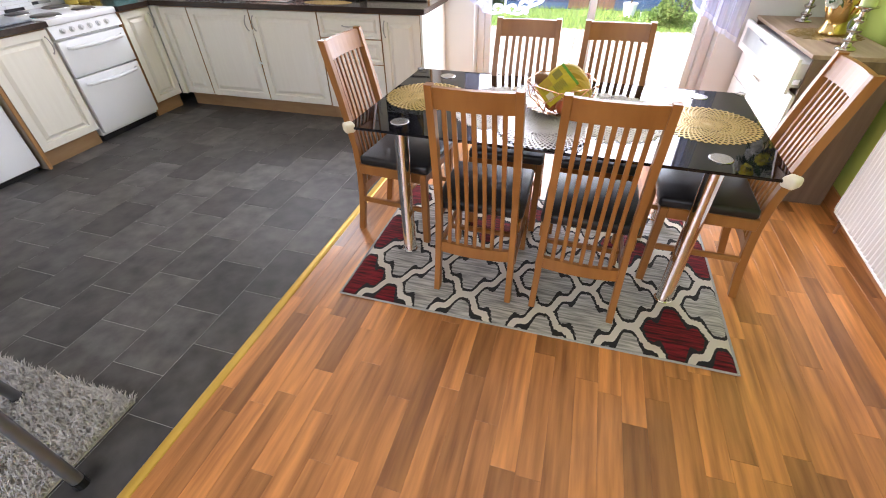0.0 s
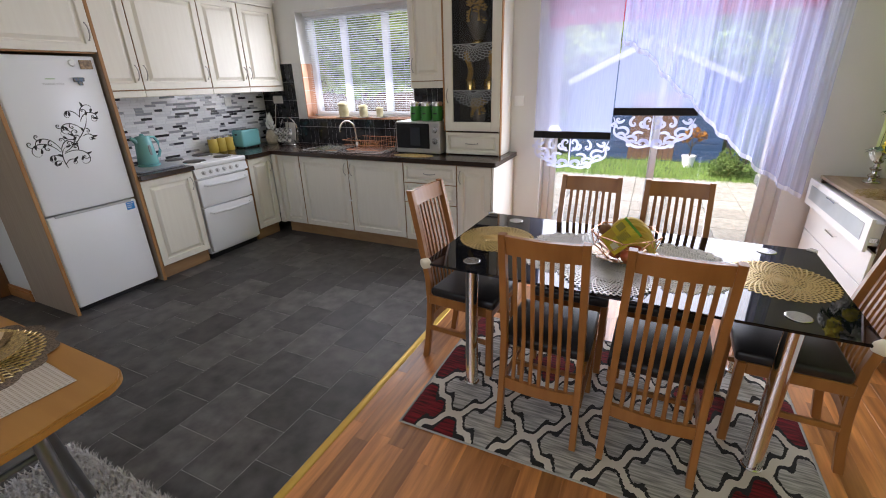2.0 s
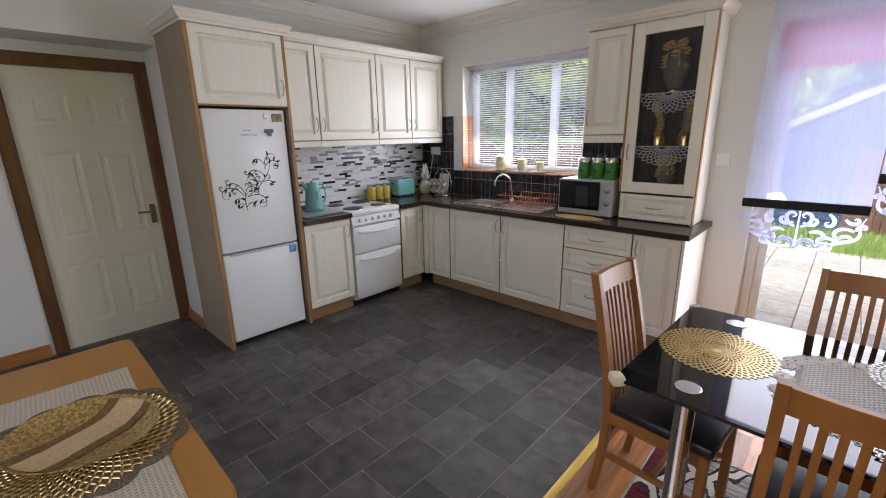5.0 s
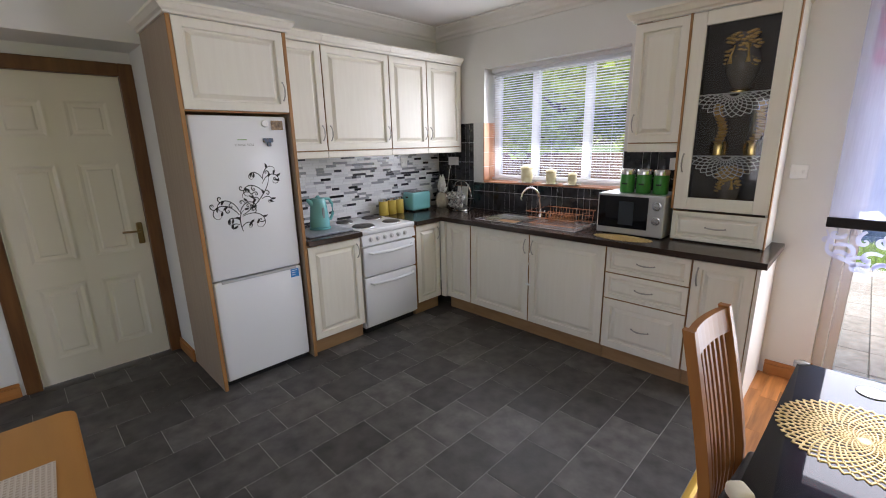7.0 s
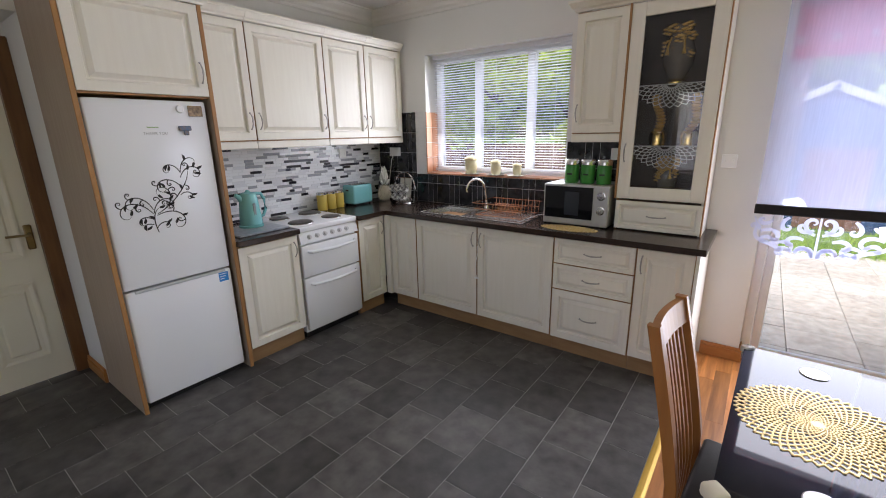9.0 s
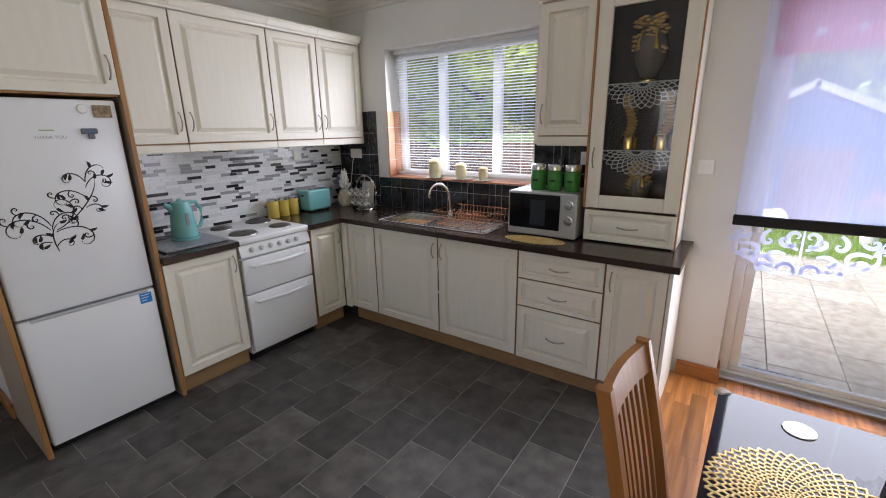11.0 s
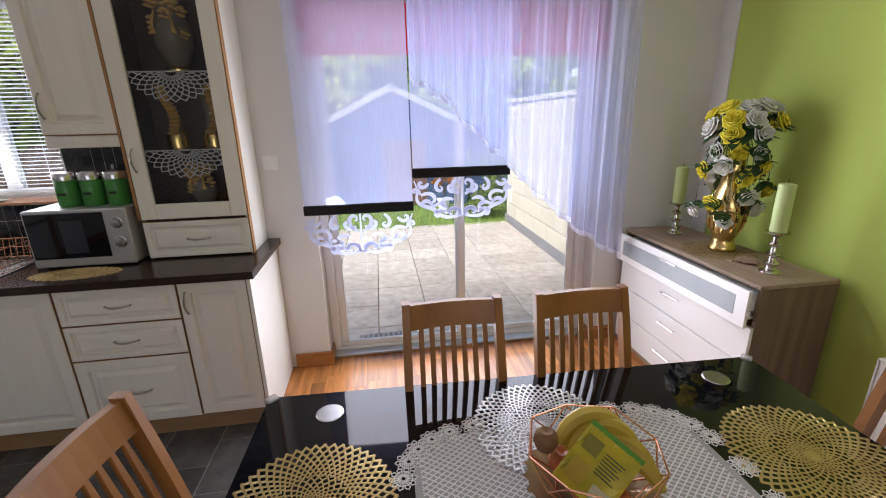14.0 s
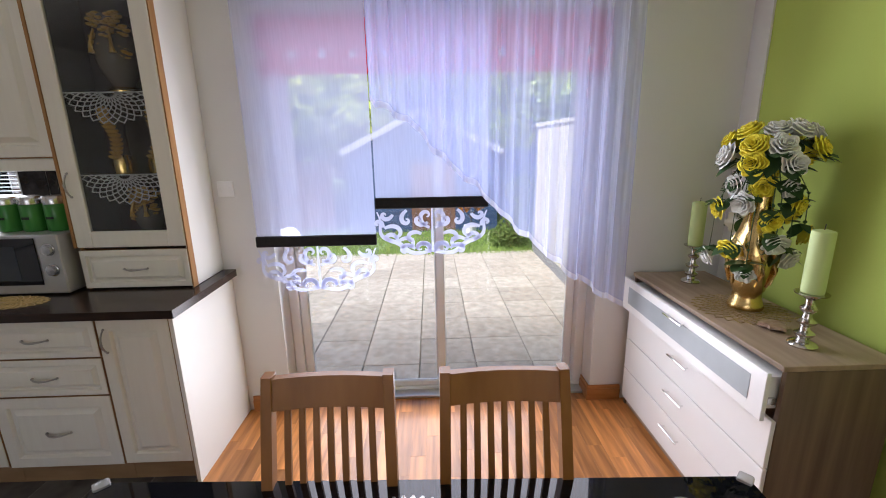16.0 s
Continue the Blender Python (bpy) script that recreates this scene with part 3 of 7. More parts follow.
scrolls = [(0.228, 1.052, 105, 0.17, -75), (0.300, 1.190, 42, 0.27, 40), (0.394, 1.377, 85, 0.17, -170), (0.217, 1.162, 120, 0.31, 290), (0.215, 1.13, 140, 0.14, 270),
           (0.221, 1.184, 108, 0.26, 270), (0.222, 1.165, 82, 0.27, -390), (0.239, 1.159, 20, 0.29, 270), (0.235, 1.15, 25, 0.30, -280), (0.225, 1.08, 60, 0.14, -330),
           (0.390, 1.35, 70, 0.27, -400), (0.385, 1.30, 125, 0.26, 330), (0.375, 1.25, 40, 0.15, -380), (0.394, 1.38, 112, 0.18, 300), (0.21, 1.10, 150, 0.09, 220)]
for x, z, a, ln, tn in scrolls:
    path = curl(x, z, a, ln, tn)
    part("scroll", turned(ribbon(path, 0.0048, 0.002), fm), DECAL, dec)
    for k, way in (((5, 1), (11, -1)) if ln > 0.2 else ()):
        (x0, z0), (x1, z1) = path[k - 1], path[k]
        a0 = math.degrees(math.atan2(z1 - z0, x1 - x0)) + 55 * way
        part("scroll", turned(ribbon(curl(x1, z1, a0, 0.30 * ln, 420 * way, 18), 0.0052, 0.002), fm), DECAL, dec)
    for k, side in ((9, 48), (22, -20)):
        (x0, z0), (x1, z1) = path[k - 1], path[k]
        a0 = math.degrees(math.atan2(z1 - z0, x1 - x0)) + side
        part("leaf", turned(ribbon(curl(x1, z1, a0, 0.034, 50, 6), 0.013, 0.002), fm), DECAL, dec)
fu = bpy.data.curves.new("lettering", 'FONT')
fu.body, fu.size, fu.align_x = "THANK YOU", 0.021, 'CENTER'
fo = new("lettering", fu)
fm_ = bpy.data.meshes.new_from_object(fo)
bpy.data.objects.remove(fo)
b = bmesh.new()
b.from_mesh(fm_)
part("lettering", turned(b, Matrix.Translation((-3.4142, 1.695, 1.593)) @ pose(0, 0, 0, 0, 0, 90) @ pose(0, 0, 0, 90, 0, 0)), bpy.data.materials["print_grey"], ud, "small grey printed words")

# cooker
ck = thing("cooker", (-3.7, 2.8, 0), "white freestanding electric cooker with four hotplates", "cooker")
cy0, cy1 = 2.515, 3.082
part("body", bm_box(-3.97, -3.42, cy0, cy1, 0.05, 0.868, 0.004), ENAMEL, ck)
part("plinth", bm_box(-3.95, -3.44, cy0 + 0.01, cy1 - 0.01, 0, 0.05), BLACK, ck)
part("hob_top", bm_box(-3.985, -3.385, cy0 - 0.004, cy1 + 0.004, 0.868, 0.912, 0.012, 3), ENAMEL, ck, smooth=True)
b = bmesh.new()
vs = [(-3.42, 0.775), (-3.378, 0.785), (-3.40, 0.866), (-3.42, 0.866)]
va = [b.verts.new((x, cy0, z)) for x, z in vs]
vb = [b.verts.new((x, cy1, z)) for x, z in vs]
for i in range(4):
    b.faces.new((va[i], va[(i + 1) % 4], vb[(i + 1) % 4], vb[i]))
b.faces.new(va), b.faces.new(vb[::-1])
part("control_panel", b, ENAMEL, ck)
KNOB = mat("knob_grey", (0.58, 0.58, 0.60), 0.35)
for i in range(6):
    y = 2.60 + 0.073 * i
    k = part("knob", bm_lathe([(0.02, 0), (0.019, 0.006), (0.014, 0.008), (0.012, 0.02), (0.0, 0.021)], 16), KNOB, ck, smooth=True, local=True)
    k.matrix_local = Matrix.Translation(-ck.location) @ Matrix.Translation((-3.389, y, 0.826)) @ pose(0, 0, 0, 0, 78, 0)
    part("dial_mark", turned(bm_box(-0.001, 0.001, 0, 0.011, 0.0201, 0.0222), k.matrix_local), BLACK, ck, local=True)
for z0, z1 in ((0.515, 0.765), (0.075, 0.505)):
    d = part("oven_door", bm_box(-3.419, -3.382, cy0 + 0.004, cy1 - 0.004, z0, z1, 0.008, 2), ENAMEL, ck, smooth=True)
    pts = [(-3.375, cy0 + 0.05, z1 - 0.045), (-3.35, cy0 + 0.07, z1 - 0.05), (-3.335, (cy0 + cy1) / 2, z1 - 0.055), (-3.35, cy1 - 0.07, z1 - 0.05), (-3.375, cy1 - 0.05, z1 - 0.045)]
    part("handle", bm_tube(pts, [0.012, 0.013, 0.014, 0.013, 0.012], 8), ENAMEL, d, smooth=True)
HOT = mat("hotplate_iron", (0.06, 0.055, 0.055), 0.5, color2=(0.10, 0.09, 0.085), scale=20)
for x, y, r in ((-3.545, 2.645, 0.092), (-3.545, 2.945, 0.075), (-3.835, 2.645, 0.075), (-3.835, 2.945, 0.092)):
    pl = part("hotplate", bm_lathe([(r, 0), (r, 0.008), (r - 0.006, 0.012), (0.02, 0.012), (0.018, 0.009), (0, 0.009)], 28, (x, y, 0.912)), HOT, ck, smooth=True)
    part("trim_ring", bm_lathe([(r + 0.008, 0), (r + 0.006, 0.004), (r + 0.001, 0.004)], 28, (x, y, 0.912)), STEEL, pl)

# wall cabinets on the west wall
wc_x = -3.63
for y0, y1, hd in ((2.036, 2.423, "r"), (2.425, 3.072, "r"), (3.074, 3.517, "r"), (3.519, 3.985, "l")):
    u = thing("wall_cabinet", (wc_x - 0.2, (y0 + y1) / 2, 1.49), "cream panelled wall cabinet with a bow handle", "cabinet", "wall cabinets")
    part("body", bm_box(WX + 0.002, wc_x - 0.021, y0, y1, 1.54, 2.325), OAK, u)
    front(u, left_face(y0 + 0.003, 1.548, wc_x), y1 - y0 - 0.006, 0.772, hd, hz=0.13)
    if y0 == 2.425:
        part("handle", bow_handle(left_face(y0, 1.548, wc_x), 0.035, 0.13), NICKEL, u, "satin metal bow handle", smooth=True)
    part("pelmet", bm_box(wc_x - 0.04, wc_x - 0.004, y0, y1, 1.488, 1.539, 0.006, 2), CABINET, u)
    cornice(u, [(wc_x, y0), (wc_x, y1)], 2.326)
    if y1 > 3.9:
        part("filler", bm_box(WX + 0.002, wc_x - 0.022, y1, BY - 0.002, 1.488, 2.39), CABINET, u)

# wall cabinet and glazed display unit on the back wall
dy = 3.70
u = thing("wall_cabinet", (-1.63, 3.86, 1.49), "narrow cream wall cabinet beside the window", "cabinet", "wall cabinets")
part("body", bm_box(-1.80, -1.464, dy + 0.021, BY - 0.002, 1.55, 2.315), OAK, u)
front(u, back_face(-1.798, 1.556, dy), 0.332, 0.752, "l", hz=0.13)
part("pelmet", bm_box(-1.80, -1.464, dy + 0.004, dy + 0.04, 1.493, 1.549, 0.006, 2), CABINET, u)
cornice(u, [(-1.80, BY - 0.002), (-1.80, dy), (-1.464, dy)], 2.316)

du = thing("display_cabinet", (-1.2, 3.86, 0.912), "tall cream glazed display cabinet standing on the worktop", "cabinet")
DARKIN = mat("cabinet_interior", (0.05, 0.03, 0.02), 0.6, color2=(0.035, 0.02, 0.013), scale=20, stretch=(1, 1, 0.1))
part("side_panel", bm_box(-1.462, -1.447, dy + 0.021, BY - 0.002, 0.912, 2.315), OAK, du)
part("side_panel", bm_box(-0.955, -0.937, dy + 0.021, BY - 0.002, 0.912, 2.315), WHITE, du, "white outer side panel")
part("edging", bm_box(-0.9405, -0.9345, dy + 0.003, dy + 0.045, 0.912, 2.315), OAK, du, "oak edge strip")
part("edging", bm_box(-1.472, -1.4595, dy - 0.003, dy + 0.020, 1.125, 2.315), OAK, du, "oak edge strip")
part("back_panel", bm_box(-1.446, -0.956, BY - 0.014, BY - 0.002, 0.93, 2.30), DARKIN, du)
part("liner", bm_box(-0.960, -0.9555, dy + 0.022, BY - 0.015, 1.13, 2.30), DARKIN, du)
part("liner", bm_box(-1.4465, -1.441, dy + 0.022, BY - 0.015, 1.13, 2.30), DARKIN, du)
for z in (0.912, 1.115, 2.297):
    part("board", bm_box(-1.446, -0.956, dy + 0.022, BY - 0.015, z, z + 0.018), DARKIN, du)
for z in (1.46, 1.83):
    part("shelf", bm_box(-1.44, -0.961, dy + 0.05, BY - 0.016, z, z + 0.006), mat("shelf_glass", (0.5, 0.6, 0.58), 0.05, alpha=0.25), du, "clear glass shelf")
front(du, back_face(-1.458, 0.92, dy), 0.516, 0.19, "h", "drawer", SLIM)
b = bmesh.new()
ox, oz, w, h, fw = -1.458, 1.125, 0.516, 1.185, 0.078
for a in ((ox, ox + fw, oz, oz + h), (ox + w - fw, ox + w, oz, oz + h), (ox + fw, ox + w - fw, oz, oz + fw), (ox + fw, ox + w - fw, oz + h - fw, oz + h)):
    bm_box(a[0], a[1], dy, dy + 0.02, a[2], a[3], 0.003, bm=b)
gd = part("glass_door", b, CABINET, du)
g = part("pane", bm_box(ox + fw - 0.004, ox + w - fw + 0.004, dy + 0.009, dy + 0.013, oz + fw - 0.004, oz + h - fw + 0.004), GLASS, gd)
g.visible_shadow = False
part("handle", bow_handle(back_face(ox, oz, dy), 0.03, 0.30), NICKEL, gd, smooth=True)
cornice(du, [(-1.464, dy), (-0.937, dy), (-0.937, BY - 0.002)], 2.316)

# ---- dining area ----
def build_chair(m, label):
    """A slat-back dining chair that faces +y, its origin on the floor below the seat."""
    c = thing("dining_chair", (0, 0, 0), label, "chair", "dining chairs")

    def back_y(z):
        return -0.235 + 0.085 * (z / 0.45) - 0.045 * (z / 0.45) ** 2 if z < 0.45 else -0.195 - 0.005 * (z - 0.45) / 0.56 - 0.105 * ((z - 0.45) / 0.56) ** 1.25

    def half_w(z):
        return 0.185 - 0.018 * z

    def strip(xf, z0, z1, w, d, n=9, dy=0.0):
        b = bmesh.new()
        rows = []
        for i in range(n):
            z = z0 + (z1 - z0) * i / (n - 1)
            x, y = xf(z), back_y(z) + dy
            rows.append([b.verts.new((x + sx * w / 2, y + sy * d / 2, z)) for sx, sy in ((-1, -1), (1, -1), (1, 1), (-1, 1))])
        for a, e in zip(rows, rows[1:]):
            for i in range(4):
                b.faces.new((a[i], a[(i + 1) % 4], e[(i + 1) % 4], e[i]))
        b.faces.new(rows[0][::-1]), b.faces.new(rows[-1])
        bmesh.ops.bevel(b, geom=[e for e in b.edges if abs(e.verts[0].co.z - e.verts[1].co.z) > 0.01], offset=0.003, segments=1, affect='EDGES')
        return b

    for s in (-1, 1):
        part("back_post", strip(lambda z: s * (half_w(z) - 0.012), 0, 1.012, 0.028, 0.036), CHAIRWOOD, c, local=True)
        part("front_leg", bm_box(s * 0.178 - 0.017, s * 0.178 + 0.017, 0.165, 0.199, 0, 0.43, 0.004), CHAIRWOOD, c, local=True)
        part("side_rail", bm_box(s * 0.178 - 0.011, s * 0.178 + 0.011, -0.19, 0.164, 0.375, 0.43, 0.003), CHAIRWOOD, c, local=True)
        part("stretcher", bm_box(s * 0.178 - 0.009, s * 0.178 + 0.009, -0.19, 0.164, 0.20, 0.228, 0.003), CHAIRWOOD, c, local=True)
    part("front_rail", bm_box(-0.16, 0.16, 0.172, 0.192, 0.375, 0.43, 0.003), CHAIRWOOD, c, local=True)
    part("cross_stretcher", bm_box(-0.168, 0.168, 0.0, 0.02, 0.203, 0.226, 0.003), CHAIRWOOD, c, local=True)

    def rail(z0, z1, d):
        b = bmesh.new()
        n, rows = 9, []
        for i in range(n):
            u = -1 + 2 * i / (n - 1)
            bow = -0.014 * (1 - u * u)
            rows.append([b.verts.new((u * (half_w((z0 + z1) / 2) - 0.024), back_y(z) + bow + sy * d / 2, z)) for z, sy in ((z0, -1), (z0, 1), (z1, 1), (z1, -1))])
        for a, e in zip(rows, rows[1:]):
            for i in range(4):
                b.faces.new((a[i], a[(i + 1) % 4], e[(i + 1) % 4], e[i]))
        b.faces.new(rows[0][::-1]), b.faces.new(rows[-1])
        return b

    part("top_rail", rail(0.925, 1.005, 0.022), CHAIRWOOD, c, local=True)
    part("bottom_rail", rail(0.225, 0.28, 0.02), CHAIRWOOD, c, local=True)
    for k in range(7):
        u = -1 + 2 * (k + 1) / 8
        part("slat", strip(lambda z: u * (half_w(z) - 0.024), 0.275, 0.93, 0.017, 0.011, 8, -0.012 * (1 - u * u)), CHAIRWOOD, c, local=True)
    seat = bm_box(-0.195, 0.195, -0.175, 0.212, 0.43, 0.478, 0.016, 3)
    for v in seat.verts:
        if v.co.z > 0.46:
            v.co.z += 0.010 * (1 - (v.co.x / 0.2) ** 2)
    part("seat", seat, LEATHER, c, "padded black leather-look seat", smooth=True, local=True)
    c.matrix_basis = m
    return c


first = build_chair(pose(-0.05, 1.80, 0.0, 0, 0, 0), "beech-stained slat-back dining chair with padded black seat at the table")
copy_thing(first, pose(0.415, 1.80, 0.0, 0, 0, -1.5))
copy_thing(first, pose(-0.023, 2.349, 0.0, 0, 0, 180))
copy_thing(first, pose(0.434, 2.349, 0.0, 0, 0, 180))
copy_thing(first, pose(-0.555, 2.10, 0.0, 0, 0, -95))
copy_thing(first, pose(0.915, 2.075, 0.0, 0, 0, 88))

# glass table
TM = pose(0.195, 2.14, 0, 0, 0, -2.0)
tb = thing("dining_table", (0.195, 2.14, 0), "black glass dining table on four chrome legs", "table")


def plate_outline(w, d, cut):
    return [(-w / 2 + cut, -d / 2), (w / 2 - cut, -d / 2), (w / 2, -d / 2 + cut), (w / 2, d / 2 - cut), (w / 2 - cut, d / 2), (-w / 2 + cut, d / 2), (-w / 2, d / 2 - cut), (-w / 2, -d / 2 + cut)]


def extrude(outline, z0, z1, bev=0.0):
    b = bmesh.new()
    f = b.faces.new([b.verts.new((x, y, z0)) for x, y in outline])
    r = bmesh.ops.extrude_face_region(b, geom=[f])
    bmesh.ops.translate(b, verts=[v for v in r["geom"] if isinstance(v, bmesh.types.BMVert)], vec=(0, 0, z1 - z0))
    if bev:
        bmesh.ops.bevel(b, geom=[e for e in b.edges if abs(e.verts[0].co.z - e.verts[1].co.z) < 1e-5], offset=bev, segments=2, affect='EDGES')
    return b


part("glass_top", turned(extrude(plate_outline(1.70, 0.91, 0.03), 0.718, 0.73, 0.002), TM), BLACKGLASS, tb, "black glass top with clipped corners")
part("lower_glass", turned(extrude(plate_outline(1.36, 0.60, 0.02), 0.655, 0.663), TM), BLACKGLASS, tb)
for sx in (-1, 1):
    for sy in (-1, 1):
        x, y = sx * 0.64, sy * 0.345
        lg = part("leg", turned(bm_lathe([(0.034, 0.012), (0.036, 0.016), (0.033, 0.02), (0.033, 0.70), (0.05, 0.705), (0.05, 0.717)], 24, (x, y, 0)), TM), CHROME, tb, "polished chrome tube leg", smooth=True)
        part("foot", turned(bm_lathe([(0.04, 0.012), (0.04, 0.018), (0.036, 0.022)], 20, (x, y, 0)), TM), CHROME, lg)
        part("leg_plate", turned(bm_lathe([(0.042, 0.7302), (0.042, 0.7325), (0.039, 0.734), (0.0, 0.734)], 28, (x, y, 0)), TM), STEEL, tb, "brushed round steel plate in the glass")

FOAM = mat("foam_guard", (0.72, 0.66, 0.52), 0.7, color2=(0.62, 0.55, 0.40), scale=25)
for sx, sy in ((-1, -1), (1, -1)):
    b = bm_box(-0.028, 0.028, -0.024, 0.024, 0.702, 0.742, 0.012, 3)
    turned(b, TM @ Matrix.Translation((sx * 0.842, sy * 0.445, 0)) @ pose(0, 0, 0, 0, 0, 45 * sx * sy + 90))
    solid("corner_guard", b, FOAM, "cream foam safety guard on a table corner", "guard", "corner guards", smooth=True)
for sx, sy in ((-1, 1), (1, 1)):
    b = bm_box(-0.02, 0.02, -0.018, 0.018, 0.708, 0.737, 0.006, 2)
    turned(b, TM @ Matrix.Translation((sx * 0.838, sy * 0.443, 0)) @ pose(0, 0, 0, 0, 0, 45))
    solid("corner_guard", b, mat("clear_guard", (0.5, 0.5, 0.5), 0.15, alpha=0.5), "clear plastic safety guard on a table corner", "guard", "corner guards", smooth=True)


def flat_strip(b, pts, w, z, t):
    """A flat strip with thickness that follows (x, y) points."""
    rows = []
    n = len(pts)
    for i, p in enumerate(pts):
        a, c = pts[max(i - 1, 0)], pts[min(i + 1, n - 1)]
        dx, dy_ = c[0] - a[0], c[1] - a[1]
        k = math.hypot(dx, dy_) or 1e-6
        ox, oy = -dy_ / k * w / 2, dx / k * w / 2
        rows.append([b.verts.new(q) for q in ((p[0] - ox, p[1] - oy, z), (p[0] + ox, p[1] + oy, z), (p[0] + ox * 0.6, p[1] + oy * 0.6, z + t), (p[0] - ox * 0.6, p[1] - oy * 0.6, z + t))])
    for a, c in zip(rows, rows[1:]):
        for i in range(4):
            b.faces.new((a[i], a[(i + 1) % 4], c[(i + 1) % 4], c[i]))


def net_mat(x, y, z, r, material, label, spokes=52, w=0.0056, half=False):
    """A round openwork placemat of petals that wind both ways."""
    b = bmesh.new()
    ends = 0.45 * r
    for n, lo, hi in ((spokes // 4, 0.012, 0.16 * r), (spokes // 2, 0.16 * r, ends), (spokes - 2, ends, r)):
        m = max(2, round(math.log(hi / lo) / math.log(1 + 0.85 * 2 * math.pi / n)))
        if m % 2:
            m += 1
        g = (hi / lo) ** (1 / m)
        for j in range(m):
            r0, r1 = lo * g ** j, lo * g ** (j + 1)
            for k in range(n):
                a0 = 2 * math.pi * (k + 0.5 * (j % 2)) / n
                for s in (-1, 1):
                    a1 = a0 + s * math.pi / n
                    pts = []
                    for q in (0.0, 0.3, 0.7, 1.0):
                        e = q * q * (3 - 2 * q)
                        u, t = r0 + (r1 - r0) * q, a0 + (a1 - a0) * e
                        pts.append((x + u * math.cos(t), y + u * math.sin(t)))
                    flat_strip(b, pts, 0.0020 + (w - 0.0046) * 0.6 + 0.024 * r0, z, 0.0024)
    bm_lathe([(0.016, 0), (0.016, 0.002), (0, 0.002)], 16, (x, y, z), b)
    return solid("placemat", b, material, label, "placemat", "round openwork placemats")


GOLDMAT = mat("gold_vinyl", (0.58, 0.41, 0.16), 0.30, 0.7, color2=(0.70, 0.53, 0.25), scale=30)
SILVERMAT = mat("silver_vinyl", (0.62, 0.61, 0.60), 0.35, 0.6, color2=(0.74, 0.73, 0.72), scale=30)
net_mat(-0.445, 2.17, 0.7305, 0.205, GOLDMAT, "round gold openwork placemat on the black glass table")
net_mat(0.83, 2.11, 0.7305, 0.205, GOLDMAT, "round gold openwork placemat on the black glass table")
net_mat(0.18, 2.34, 0.7352, 0.195, SILVERMAT, "round silver openwork placemat under the runner's edge")
net_mat(0.17, 1.88, 0.7352, 0.195, SILVERMAT, "round silver openwork placemat under the runner's edge")

# lace runner: net ground and a border of rosettes
LACE = mat("lace_thread", (0.84, 0.81, 0.80), 0.7, color2=(0.76, 0.73, 0.72), scale=80, bump=0.3)
rn = thing("table_runner", (0.2, 2.12, 0.7304), "silver-grey lace table runner with flower rosette border", "runner")
rx0, rx1, ry0, ry1 = -0.20, 0.60, 1.87, 2.35


def in_runner(x, y):
    return abs((x - 0.2) / 0.40) ** 4 + abs((y - 2.11) / 0.25) ** 4 < 1


b = bmesh.new()
for s in (-1, 1):
    for k in range(-44, 45):
        run = []
        for i in range(61):
            u = -0.6 + 1.2 * i / 60
            x, y = 0.2 + u, 2.11 + s * u * 0.75 + k * 0.0175
            if in_runner(x, y):
                run.append((x, y))
            elif run:
                if len(run) > 1:
                    flat_strip(b, run, 0.0042, 0.7308, 0.0016)
                run = []
part("net", b, LACE, rn)
b = extrude([(0.2 + 0.40 * math.copysign(abs(math.cos(a)) ** 0.5, math.cos(a)), 2.11 + 0.25 * math.copysign(abs(math.sin(a)) ** 0.5, math.sin(a))) for a in np.linspace(0, 2 * math.pi, 48, endpoint=False)], 0.7304, 0.7311)
part("ground", b, mat("lace_ground", (0.42, 0.40, 0.39), 0.75, color2=(0.33, 0.31, 0.31), scale=200), rn, "grey sheer ground cloth")


def rosette(x, y, r):
    b = bmesh.new()
    for k in range(10):
        a = 2 * math.pi * k / 10
        pts = [(x + r * f * math.cos(a + d), y + r * f * math.sin(a + d)) for f, d in ((0.15, 0), (0.5, 0.16), (0.85, 0.22), (1.0, 0), (0.85, -0.22), (0.5, -0.16), (0.15, 0))]
        flat_strip(b, pts, 0.0032, 0.7314, 0.0018)
    for rr in (0.35, 0.65):
        flat_strip(b, [(x + rr * r * math.cos(t), y + rr * r * math.sin(t)) for t in np.linspace(0, 2 * math.pi, 17)], 0.0028, 0.7314, 0.002)
    return b


n = 30
for k in range(n):
    a = 2 * math.pi * k / n
    cx = 0.2 + 0.43 * math.copysign(abs(math.cos(a)) ** 0.6, math.cos(a))
    cy = 2.11 + 0.275 * math.copysign(abs(math.sin(a)) ** 0.6, math.sin(a))
    part("rosette", rosette(cx, cy, 0.036), LACE, rn)

# fruit bowl on a scalloped glass plate
COPPER = mat("copper_wire", (0.72, 0.36, 0.22), 0.25, 1.0)
bx, by, bz = 0.21, 2.10, 0.7375
gp = bm_lathe([(0.02, 0.0), (0.06, 0.002), (0.11, 0.014), (0.148, 0.03), (0.15, 0.034), (0.11, 0.02), (0.06, 0.007), (0.0, 0.006)], 72, (bx, by, bz), None,
              lambda a, z: 1 + (0.05 * math.cos(24 * a)) * min(1, z / 0.02))
solid("glass_plate", gp, mat("amber_glass", (0.26, 0.15, 0.07), 0.08, 0.45, color2=(0.46, 0.33, 0.2), scale=14), "scalloped amber glass plate on the lace runner", "plate", smooth=True)
fb = thing("fruit_bowl", (bx, by, bz + 0.008), "copper wire geometric fruit bowl on a glass plate", "bowl")
wires = []
n = 8
top = [(bx + 0.155 * math.cos(2 * math.pi * k / n), by + 0.155 * math.sin(2 * math.pi * k / n), bz + 0.125 + 0.012 * (k % 2)) for k in range(n)]
